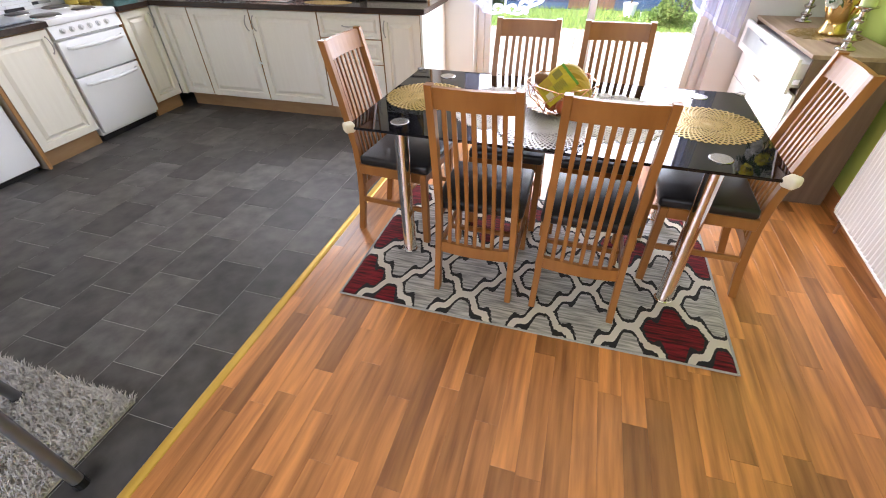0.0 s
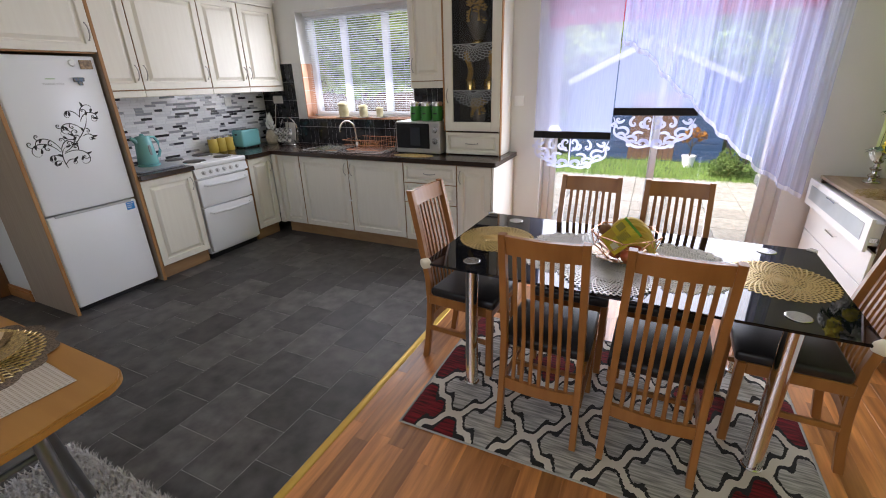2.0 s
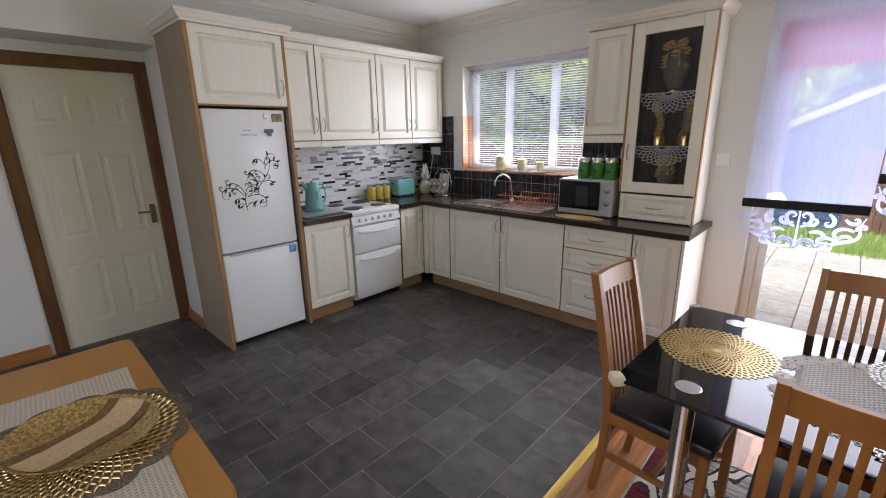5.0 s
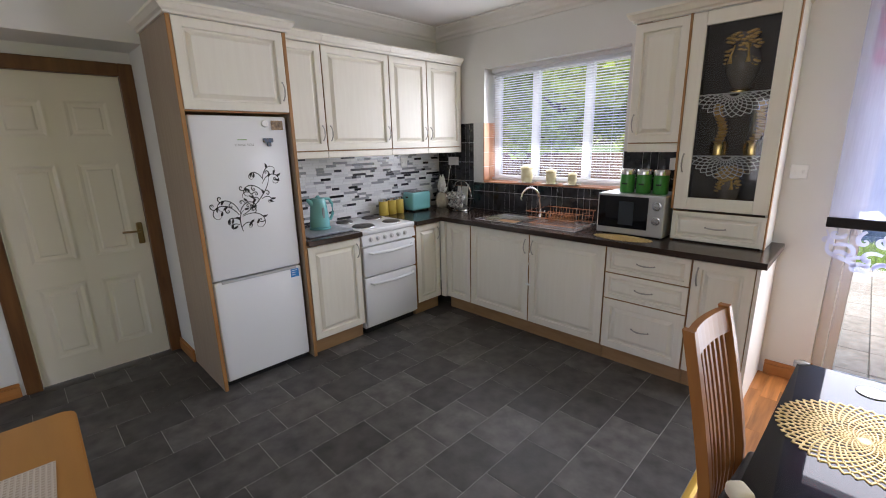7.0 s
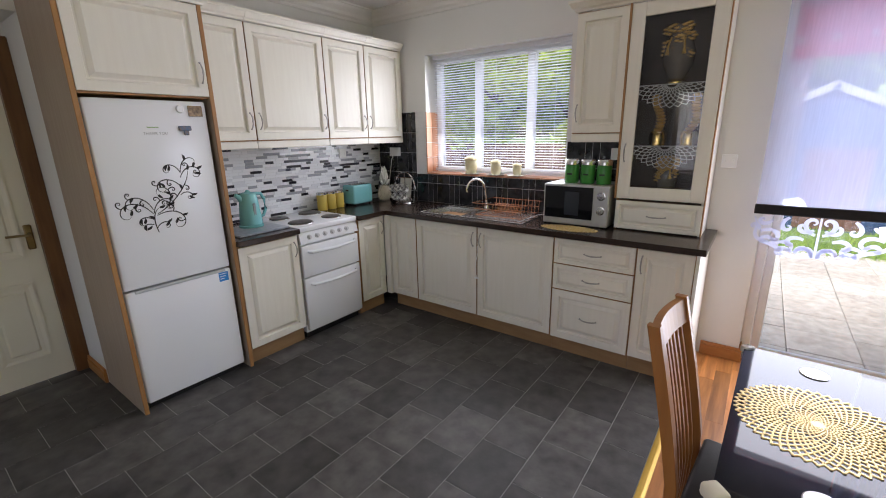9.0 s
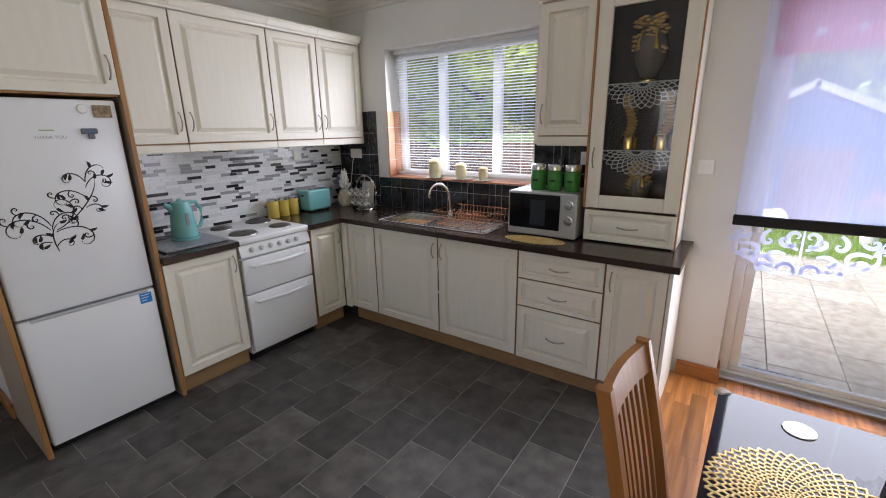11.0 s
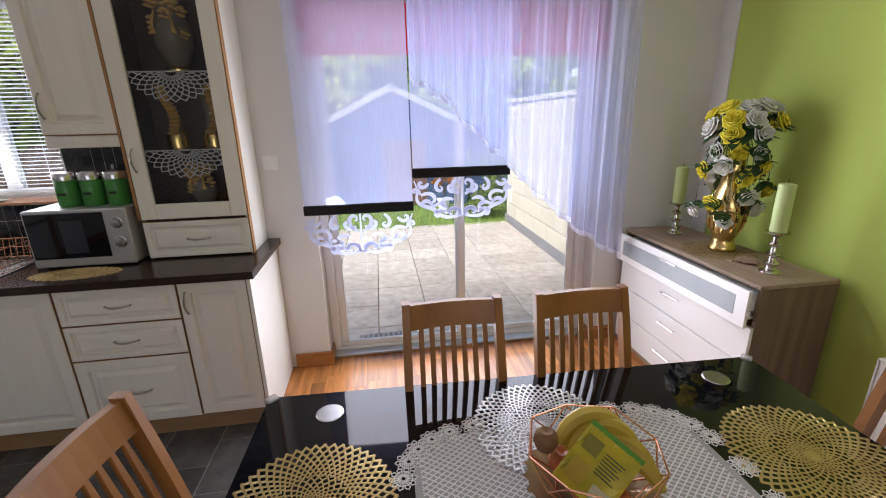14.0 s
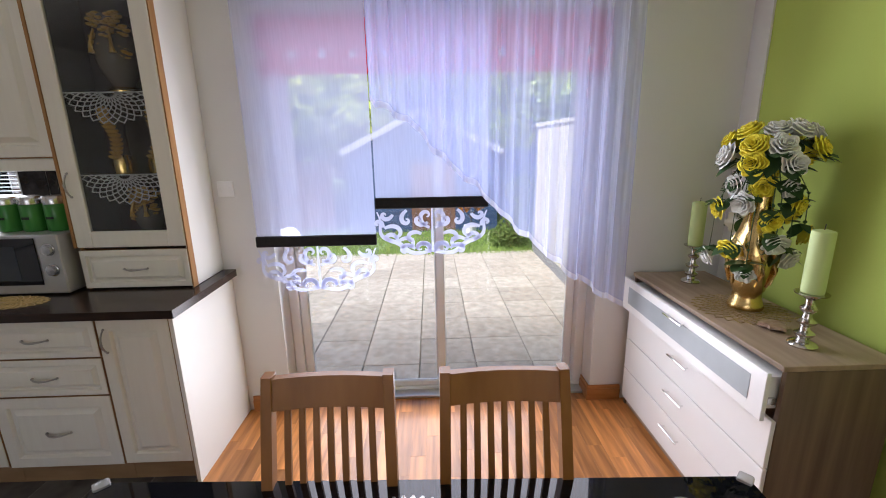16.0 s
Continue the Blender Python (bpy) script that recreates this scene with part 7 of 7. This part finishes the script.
for i in range(14):
    for j in range(9):
        if j == 0 and i < 3:
            continue
        o = new("slab", slab_me[(i * 7 + j * 3) % 3])
        o.parent = pav
        o.location = (-4.2 + 0.456 * i, BY + 0.55 - 6.3 + 0.456 * j, 0.05 + rng.uniform(-0.003, 0.003))
        o.rotation_euler = (0, 0, rng.choice((0, 1, 2, 3)) * math.pi / 2)
GRASS = mat("grass_blades", (0.12, 0.22, 0.03), 0.7, color2=(0.20, 0.30, 0.06), scale=3)
verts, faces = [], []
for i in range(9000):
    x, y = rng.uniform(-4, 2.4), 8.3 + 2.0 * rng.random() ** 1.3
    a, h, w = rng.uniform(0, 6.28), rng.uniform(0.04, 0.12), rng.uniform(0.004, 0.008)
    k = len(verts)
    verts += [(x - w * math.cos(a), y - w * math.sin(a), -0.18), (x + w * math.cos(a), y + w * math.sin(a), -0.18), (x + 0.5 * h * math.sin(a * 3), y + 0.5 * h * math.cos(a * 2), -0.17 + h)]
    faces.append((k, k + 1, k + 2))
me = bpy.data.meshes.new("grass")
me.from_pydata(verts, [], faces)
me.materials.append(GRASS)
tagged(new("grass", me), "uneven tufts of green lawn grass beyond the patio", "grass", kind="stuff")

# drain grate by the door
gr = thing("drain_grate", (-0.2, 4.58, -0.15), "black ridged rubber mat outside the patio door", "doormat")
part("tray", bm_box(-0.48, -0.06, 4.50, 4.66, -0.148, -0.14), BLACK, gr)
for i in range(10):
    part("rib", bm_box(-0.47 + 0.042 * i, -0.44 + 0.042 * i, 4.51, 4.65, -0.1395, -0.13, 0.002), mat("rubber_grey", (0.22, 0.22, 0.21), 0.7) if i == 0 else bpy.data.materials["rubber_grey"], gr)

# boundary wall of painted blocks
BLOCK = mat("painted_block", (0.39, 0.39, 0.325), 0.85, color2=(0.34, 0.34, 0.28), scale=6, rand=0.05, bump=0.6, bump_scale=50)
bw = thing("boundary_wall", (2.0, 6.5, -0.17), "cream painted block garden wall with a grey base", "wall", kind="structure")
part("base", bm_box(1.90, 2.1, BY + 0.31, 8.45, -0.2, 0.0), mat("grey_masonry_paint", (0.12, 0.13, 0.14), 0.8, color2=(0.16, 0.17, 0.18), scale=5, bump=0.4), bw, "grey painted wall base")
part("core", bm_box(1.925, 2.09, BY + 0.31, 8.43, 0.001, 1.80), mat("mortar", (0.55, 0.54, 0.48), 0.9, color2=(0.48, 0.47, 0.41), scale=30), bw)
blk = None
for r in range(8):
    for c in range(10):
        y = BY + 0.33 + 0.44 * c + 0.22 * (r % 2)
        if y > 8.0:
            continue
        if blk is None:
            o = part("block", bm_box(-0.016, 0.016, 0, 0.43, 0, 0.215, 0.004), BLOCK, bw, local=True)
            blk = o.data
        else:
            o = new("block", blk)
            o.parent = bw
        o.location = (1.91 - 2.0, y - 6.5, 0.003 + 0.222 * r + 0.17)
part("coping", bm_box(1.88, 2.13, BY + 0.31, 8.46, 1.801, 1.86, 0.008), BLOCK, bw)

# shed
BLUE = mat("blue_cladding", (0.025, 0.055, 0.12), 0.6, color2=(0.04, 0.08, 0.16), scale=6, stretch=(0.2, 1, 3), rand=0.12, bump=0.2)
BROWN = mat("brown_boards", (0.10, 0.055, 0.035), 0.75, color2=(0.16, 0.09, 0.06), scale=12, stretch=(1, 1, 0.1), rand=0.15, bump=0.3)
sy = 10.3
sd = thing("shed", (0.1, 11.2, -0.17), "dark blue timber garden shed with brown boarded doors", "shed")
b = bmesh.new()
prof = [(-1.4, -0.17), (1.6, -0.17), (1.6, 1.45), (0.1, 2.18), (-1.4, 1.45)]
va, vb = [b.verts.new((x, sy, z)) for x, z in prof], [b.verts.new((x, sy + 2.2, z)) for x, z in prof]
for i in range(5):
    b.faces.new((va[i], va[(i + 1) % 5], vb[(i + 1) % 5], vb[i]))
b.faces.new(va), b.faces.new(vb[::-1])
part("body", b, BLUE, sd)
for i in range(17):
    z = -0.16 + 0.125 * i
    half = 1.5 if z + 0.12 < 1.45 else max(0.05, 1.5 * (2.18 - z - 0.12) / 0.73)
    segs = ((0.1 - half, -0.15), (0.75, 0.1 + half)) if z < 1.15 else ((0.1 - half, 0.1 + half),)
    for x0, x1 in segs:
        part("board", bm_box(x0, x1, sy - 0.022, sy - 0.001, z, z + 0.118, 0.004), BLUE, sd)
for i in range(9):
    part("door_board", bm_box(-0.145 + 0.099 * i, -0.05 + 0.099 * i, sy - 0.02, sy - 0.001, -0.15, 1.2, 0.004), BROWN, sd, "brown vertical door board")
ang = math.degrees(math.atan2(0.73, 1.5))
for s in (-1, 1):
    b = bm_box(-0.03, 1.78, -0.05, 0.0, -0.07, 0.05, 0.004)
    part("barge_board", turned(b, Matrix.Translation((0.1, sy - 0.03, 2.2)) @ (pose(0, 0, 0, 0, ang, 0) if s > 0 else pose(0, 0, 0, 0, 180 - ang, 0))), DULLWHITE, sd, "white barge board")
    b = bm_box(0.0, 1.82, 0.0, 2.3, 0.0, 0.04)
    m_ = Matrix.Translation((0.1, sy - 0.05, 2.215)) @ (pose(0, 0, 0, 0, ang, 0) if s > 0 else Matrix.Diagonal((-1, 1, 1, 1)) @ pose(0, 0, 0, 0, ang, 0))
    part("roof", turned(b, m_), mat("roof_felt", (0.10, 0.10, 0.11), 0.9, color2=(0.14, 0.14, 0.15), scale=20) if s < 0 else bpy.data.materials["roof_felt"] if "roof_felt" in bpy.data.materials else BLACK, sd, "grey felt roof")

# garden fence
fn = thing("fence", (-4.5, 10.6, -0.17), "dark brown close-boarded garden fence", "fence")
brd = None
for i in range(60):
    x = -10.4 + 0.145 * i
    if x > -1.55:
        break
    if brd is None:
        o = part("board", bm_box(-0.068, 0.068, -0.01, 0.01, 0, 1.45, 0.004), BROWN, fn, local=True)
        brd = o.data
    else:
        o = new("board", brd)
        o.parent = fn
    o.location = (x + 4.5, 0.0, rng.uniform(-0.01, 0.01))
part("rail", bm_box(-10.5, -1.55, 10.615, 10.66, 1.0, 1.08), BROWN, fn)
bf = thing("fence", (3.6, 10.4, -0.17), "dark blue slatted garden fence beside the shed", "fence")
for i in range(13):
    part("board", bm_box(1.68, 5.5, 10.38, 10.40, -0.16 + 0.125 * i, -0.045 + 0.125 * i, 0.004), BLUE, bf)

# potted plant
pt = thing("potted_plant", (1.0, 9.72, -0.17), "orange-leaved shrub in a white pot on the lawn", "plant")
part("pot", bm_lathe([(0.09, 0), (0.12, 0.2), (0.13, 0.2), (0.13, 0.23), (0.11, 0.23), (0.1, 0.18), (0, 0.18)], 20, (1.0, 9.72, -0.17)), UPVC, pt, "white pot", smooth=True)


def leaf_cloud(name, parent, material, blobs, count, size, seed):
    """Many small bent leaves scattered on and in uneven clumps."""
    r_ = random.Random(seed)
    base = world_at(parent)
    v_, f_ = [], []
    for bx_, by_, bz_, rx_, rz_ in blobs:
        for i in range(count):
            d = Vector((r_.gauss(0, 1), r_.gauss(0, 1), r_.gauss(0, 1))).normalized()
            k = (0.55 + 0.45 * r_.random() ** 0.5) * (1 + 0.22 * noise.noise((d.x * 2.2 + bx_, d.y * 2.2, d.z * 2.2 + bz_)))
            p = Vector((bx_ + d.x * rx_ * k, by_ + d.y * rx_ * k, bz_ + d.z * rz_ * k)) - base
            ax = Vector((r_.uniform(-1, 1), r_.uniform(-1, 1), r_.uniform(-0.9, 0.4))).normalized()
            sd_ = ax.cross(Vector((r_.uniform(-1, 1), r_.uniform(-1, 1), r_.uniform(-1, 1)))).normalized()
            s = size * r_.uniform(0.6, 1.3)
            n = len(v_)
            v_ += [tuple(p - ax * s), tuple(p + sd_ * s * 0.45), tuple(p + ax * s), tuple(p - sd_ * s * 0.45)]
            f_ += [(n, n + 1, n + 2), (n, n + 2, n + 3)]
    me_ = bpy.data.meshes.new(name)
    me_.from_pydata(v_, [], f_)
    me_.materials.append(material)
    o_ = new(name, me_)
    o_.parent = parent
    return o_


def leaf_mat(name, c1, c2):
    m = mat(name, c1, 0.55, color2=c2, scale=1.3, detail=3)
    nt_ = m.node_tree
    gm = nt_.nodes.new("ShaderNodeNewGeometry")
    hv = nt_.nodes.new("ShaderNodeHueSaturation")
    mr = nt_.nodes.new("ShaderNodeMapRange")
    mr.inputs[3].default_value, mr.inputs[4].default_value = 0.6, 1.5
    nt_.links.new(gm.outputs["Random Per Island"], mr.inputs[0]), nt_.links.new(mr.outputs[0], hv.inputs["Value"])
    bs = nt_.nodes["Principled BSDF"]
    src = bs.inputs["Base Color"].links[0].from_socket
    nt_.links.new(src, hv.inputs["Color"]), nt_.links.new(hv.outputs[0], bs.inputs["Base Color"])
    tl_, mx_ = nt_.nodes.new("ShaderNodeBsdfTranslucent"), nt_.nodes.new("ShaderNodeMixShader")
    mx_.inputs[0].default_value = 0.5
    nt_.links.new(hv.outputs[0], tl_.inputs[0])
    nt_.links.new(bs.outputs[0], mx_.inputs[1]), nt_.links.new(tl_.outputs[0], mx_.inputs[2])
    nt_.links.new(mx_.outputs[0], nt_.nodes["Material Output"].inputs[0])
    return m


ORANGE = leaf_mat("autumn_leaf", (0.35, 0.12, 0.02), (0.45, 0.22, 0.03))
LEAF1 = leaf_mat("tree_leaf", (0.22, 0.32, 0.06), (0.34, 0.43, 0.09))
LEAF2 = leaf_mat("hedge_leaf", (0.32, 0.42, 0.07), (0.46, 0.52, 0.12))
LEAF3 = leaf_mat("shrub_leaf", (0.09, 0.17, 0.03), (0.22, 0.28, 0.10))
BARK = mat("bark", (0.06, 0.045, 0.035), 0.95, color2=(0.10, 0.08, 0.06), scale=12, stretch=(1, 1, 0.2), bump=0.8, bump_scale=20)
b = bm_tube([(1.0, 9.72, 0.0), (1.02, 9.72, 0.25), (0.98, 9.7, 0.55)], [0.02, 0.015, 0.006], 7)
bm_tube([(1.02, 9.72, 0.22), (1.12, 9.7, 0.4), (1.16, 9.68, 0.5)], [0.012, 0.009, 0.004], 6, b)
bm_tube([(1.02, 9.72, 0.18), (0.9, 9.74, 0.34), (0.86, 9.74, 0.45)], [0.012, 0.009, 0.004], 6, b)
part("stem", b, BARK, pt, smooth=True)
leaf_cloud("leaves", pt, ORANGE, [(1.0, 9.7, 0.5, 0.13, 0.12), (1.15, 9.68, 0.42, 0.1, 0.1), (0.87, 9.74, 0.38, 0.09, 0.08)], 90, 0.035, 1)

sh = thing("shrub", (1.72, 8.95, -0.17), "bushy variegated garden shrub beside the patio", "shrub")
b = bmesh.new()
for k in range(7):
    a = k * 0.9
    bm_tube([(1.72, 8.95, -0.17), (1.72 + 0.12 * math.cos(a), 8.95 + 0.12 * math.sin(a), 0.15), (1.72 + 0.28 * math.cos(a), 8.95 + 0.28 * math.sin(a), 0.42)], [0.015, 0.01, 0.004], 6, b)
part("stems", b, BARK, sh, smooth=True)
leaf_cloud("leaves", sh, LEAF3, [(1.72, 8.9, 0.12, 0.36, 0.3), (1.95, 9.0, 0.40, 0.3, 0.32), (1.5, 8.85, 0.0, 0.26, 0.2), (1.85, 9.1, 0.75, 0.28, 0.28)], 800, 0.035, 2)


def tree(x, y, h, r, seed, leafm, label, count=800, size=0.15):
    t = thing("tree", (x, y, -0.17), label, "tree", "trees beyond the garden")
    r_ = random.Random(seed)
    b = bm_tube([(x, y, -0.17), (x + 0.05, y, h * 0.3), (x - 0.05, y + 0.05, h * 0.62), (x, y, h * 0.9)], [0.14, 0.11, 0.07, 0.02], 9)
    blobs = [(x, y, h * 0.9, r * 0.55, r * 0.5)]
    for k in range(9):
        a = k * 2.4 + r_.uniform(-0.3, 0.3)
        zz = h * r_.uniform(0.30, 0.85)
        ex, ey = x + r * 0.75 * math.cos(a), y + r * 0.75 * math.sin(a)
        bm_tube([(x, y, zz * 0.75), ((x + ex) / 2, (y + ey) / 2, zz * 0.95), (ex, ey, zz)], [0.05, 0.03, 0.01], 6, b)
        blobs.append((ex, ey, zz, r * r_.uniform(0.38, 0.55), r * r_.uniform(0.3, 0.45)))
    part("trunk", b, BARK, t, smooth=True)
    leaf_cloud("crown", t, leafm, blobs, count, size, seed)
    return t


tree(-5.2, 12.6, 4.2, 2.2, 11, LEAF2, "broad yellow-green garden tree behind the fence")
tree(-3.0, 12.4, 3.6, 2.1, 12, LEAF2, "broad yellow-green garden tree behind the fence")
tree(-7.6, 12.8, 4.6, 2.3, 13, LEAF1, "tall leafy green tree behind the fence")
tree(-9.6, 11.0, 4.4, 2.2, 14, LEAF1, "tall leafy green tree behind the fence")
tree(-0.6, 14.6, 3.6, 1.9, 15, LEAF2, "rounded yellow-green tree behind the shed")
tree(4.6, 14.2, 3.6, 1.9, 16, LEAF1, "rounded green tree behind the shed")
tree(2.1, 13.9, 3.5, 1.9, 19, LEAF1, "rounded green tree behind the shed")
tree(-3.6, 17.0, 5.6, 2.6, 17, LEAF1, "tall leafy green tree behind the fence")
tree(-6.4, 18.0, 6.2, 2.8, 18, LEAF1, "tall leafy green tree behind the fence")

RENDER = mat("house_render", (0.62, 0.60, 0.56), 0.9, color2=(0.55, 0.53, 0.49), scale=2, bump=0.2)
ROOF = mat("roof_slate", (0.10, 0.105, 0.115), 0.7, color2=(0.14, 0.145, 0.155), scale=8, stretch=(1, 1, 4), bump=0.5)


def house(x, y, w, d, h, label):
    hs_ = thing("house", (x, y, -0.17), label, "house", "houses beyond the garden")
    part("wall", bm_box(x - w / 2, x + w / 2, y, y + d, -0.17, h), RENDER, hs_)
    b = bmesh.new()
    pr = [(y - 0.4, h), (y + d + 0.4, h), (y + d / 2, h + 2.2)]
    a_, c_ = [b.verts.new((x - w / 2 - 0.3, yy, z)) for yy, z in pr], [b.verts.new((x + w / 2 + 0.3, yy, z)) for yy, z in pr]
    for i in range(3):
        b.faces.new((a_[i], a_[(i + 1) % 3], c_[(i + 1) % 3], c_[i]))
    b.faces.new(a_), b.faces.new(c_[::-1])
    part("roof", b, ROOF, hs_, "grey slate roof")
    part("gutter", bm_box(x - w / 2 - 0.3, x + w / 2 + 0.3, y - 0.5, y - 0.38, h - 0.05, h + 0.07), UPVC, hs_)
    part("chimney", bm_box(x - 0.5, x + 0.5, y + d / 2 - 0.3, y + d / 2 + 0.3, h + 1.6, h + 3.0), RENDER, hs_)
    for wx in (-0.3, 0.3):
        for wz in (0.9, 3.4):
            wnd = part("window", bm_box(x + wx * w - 0.7, x + wx * w + 0.7, y - 0.05, y - 0.001, wz, wz + 1.2), UPVC, hs_)
            part("pane", bm_box(x + wx * w - 0.6, x + wx * w + 0.6, y - 0.058, y - 0.051, wz + 0.1, wz + 1.1), BLACKGLASS, wnd)


house(-2.5, 32, 9, 7, 5.0, "pale rendered two-storey house with slate roof")
house(9.5, 34, 10, 7, 5.2, "pale rendered two-storey house with slate roof")

# ---- small pieces of walls and floors ----
# linear mosaic on the west wall
MOS = bpy.data.materials.new("linear_mosaic")
MOS.use_nodes = True
nt = MOS.node_tree
gm, cr = nt.nodes.new("ShaderNodeNewGeometry"), nt.nodes.new("ShaderNodeValToRGB")
cr.color_ramp.interpolation = 'CONSTANT'
els = cr.color_ramp.elements
els[0].position, els[0].color = 0.0, (0.80, 0.81, 0.85, 1)
els[1].position, els[1].color = 0.50, (0.70, 0.71, 0.76, 1)
for p, c in ((0.68, (0.33, 0.34, 0.38, 1)), (0.85, (0.035, 0.037, 0.05, 1)), (0.94, (0.015, 0.015, 0.02, 1))):
    e = els.new(p)
    e.color = c
nt.links.new(gm.outputs["Random Per Island"], cr.inputs[0])
nt.links.new(cr.outputs[0], nt.nodes["Principled BSDF"].inputs["Base Color"])
nt.nodes["Principled BSDF"].inputs["Roughness"].default_value = 0.18
ms_wall = thing("tile_splashback", (WX, 3.0, 0.91), "white, grey and black linear mosaic tile splashback", "tiles", kind="structure")
part("bed", bm_box(WX + 0.0005, WX + 0.003, 2.036, BY - 0.002, 0.911, 1.545), mat("white_grout", (0.70, 0.70, 0.70), 0.9, color2=(0.62, 0.62, 0.62), scale=40), ms_wall)
b = bmesh.new()
rng = random.Random(21)
z = 0.9115
while z < 1.54:
    y = 2.037 - rng.uniform(0, 0.1)
    while y < BY - 0.004:
        ln = rng.choice((0.05, 0.075, 0.10, 0.10, 0.15))
        y0, y1 = max(y, 2.037), min(y + ln - 0.0016, BY - 0.009)
        if y1 - y0 > 0.008:
            bm_box(WX + 0.0032, WX + 0.0062 + rng.uniform(0, 0.001), y0, y1, z, z + 0.0214, bm=b)
        y += ln
    z += 0.023
tl = part("mosaic", b, MOS, ms_wall)
tl["kind"] = "stuff"

# black tiles round the sink and window
BT = mat("black_tile", (0.008, 0.008, 0.010), 0.08, color2=(0.03, 0.03, 0.034), scale=14, rand=0.1, spread=0.12)
bt = thing("tile_wall", (-2.7, BY, 0.91), "glossy black wall tiles with white joints above the worktop", "tiles", kind="structure")
part("bed", bm_box(WX + 0.008, WL - 0.005, BY - 0.0035, BY - 0.0005, 0.911, 1.775), bpy.data.materials["white_grout"], bt)
part("bed", bm_box(WL - 0.005, WR, BY - 0.0035, BY - 0.0005, 0.911, WB - 0.007), bpy.data.materials["white_grout"], bt)
part("bed", bm_box(WR, -1.465, BY - 0.0035, BY - 0.0005, 0.911, 1.50), bpy.data.materials["white_grout"], bt)
cols, x, k = [], WX + 0.010, 0
while x < -1.48:
    w = (0.145, 0.056, 0.056)[k % 3] if x > -3.9 else 0.14
    cols.append((x, min(x + w - 0.0035, -1.467)))
    x += w
    k += 1
rows_ = [(0.9115, 1.095), (1.0985, 1.182)]
high = [(0.9115, 1.005), (1.0085, 1.193), (1.1965, 1.385), (1.3885, 1.58), (1.5835, 1.772)]
for x0, x1 in cols:
    if x1 < WL - 0.004:
        use = high
    elif x0 > WR:
        use = [(0.9115, 1.095), (1.0985, 1.29), (1.2935, 1.49)]
    elif x0 < WL - 0.004:
        use = rows_
    else:
        use = rows_
    for z0, z1 in use:
        part("tile", bm_box(x0, x1, BY - 0.0082, BY - 0.0037, z0, z1, 0.001), BT, bt)

# floor: vinyl tiles in a half-brick bond
SX = -0.915
fk = thing("floor_kitchen", (-2.6, 1.0, 0), "dark slate-effect vinyl tile floor in brick bond", "floor", kind="structure")
part("bed", bm_box(DX - 0.2, SX - 0.02, SY, BY + 0.01, -0.1, -0.0015), GROUT, fk)
tile_me = {}
for i in range(14):
    x1 = SX - 0.022 - 0.0 if i == 0 else -1.152 - 0.262 * (i - 1)
    x0 = -1.152 - 0.262 * i
    y = 0.604 - 0.345 * 8 + (0.1725 if i % 2 else 0)
    while y < BY:
        key = round(x1 - x0, 3)
        if key not in tile_me:
            o = part("tile", bm_box(-(x1 - x0) / 2 + 0.0013, (x1 - x0) / 2 - 0.0013, 0.0013, 0.3437, -0.006, 0.0, 0.0008), FLOORTILE, fk, local=True)
            tile_me[key] = o.data
        else:
            o = new("tile", tile_me[key])
            o.parent = fk
        o.location = ((x0 + x1) / 2 + 2.6, y - 1.0, 0)
        y += 0.345
BRASS = mat("gold_trim", (0.62, 0.38, 0.06), 0.35, 0.4, color2=(0.70, 0.46, 0.10), scale=6)
b = bmesh.new()
prof = [(-0.021, 0.0), (-0.018, 0.004), (-0.006, 0.007), (0.006, 0.007), (0.018, 0.004), (0.021, 0.0)]
va, vb = [b.verts.new((SX + x, SY, z)) for x, z in prof], [b.verts.new((SX + x, 3.42, z)) for x, z in prof]
for i in range(5):
    b.faces.new((va[i], va[i + 1], vb[i + 1], vb[i]))
struct("trim", b, BRASS, "gold threshold strip between tile and wood floors", "trim")

# floor: wood laminate strips
PLANK = mat("laminate_strip", (0.66, 0.272, 0.078), 0.30, color2=(0.25, 0.088, 0.022), scale=8, stretch=(4, 0.3, 1), rand=0.38, bump=0.05, rough2=0.40, detail=8, spread=0.24, coat=0.12, ior=1.55)
fw_ = thing("floor_dining", (0.5, 1.0, 0), "warm walnut-toned three-strip laminate floor", "floor", kind="structure")
part("bed", bm_box(SX - 0.02, GX + 0.1, SY, BY + 0.14, -0.1, -0.0012), DARKWOOD, fw_)
part("bed", bm_box(SX - 0.02, GX + 0.1, SY, -0.35, -0.0011, -0.0002), PLANK, fw_)
rng = random.Random(31)
strips = {}
rest = []
for i in range(34):
    x0 = SX + 0.0 + 0.0857 * i
    y = -0.35 - rng.uniform(0, 0.3)
    while y < BY + 0.13:
        ln = rng.choice((0.42, 0.52, 0.62, 0.74))
        y0, y1 = max(y, -0.35), min(y + ln, BY + 0.135)
        if y1 - y0 > 0.02:
            key = round(y1 - y0, 3)
            if key not in strips:
                o = part("plank", bm_box(0.0002, 0.0855, 0.0003, key - 0.0003, -0.008, 0.0, 0.0005), PLANK, fw_, local=True)
                strips[key] = o.data
            else:
                o = new("plank", strips[key])
                o.parent = fw_
            o.location = (x0 - 0.5, y0 - 1.0, 0)
        y += ln
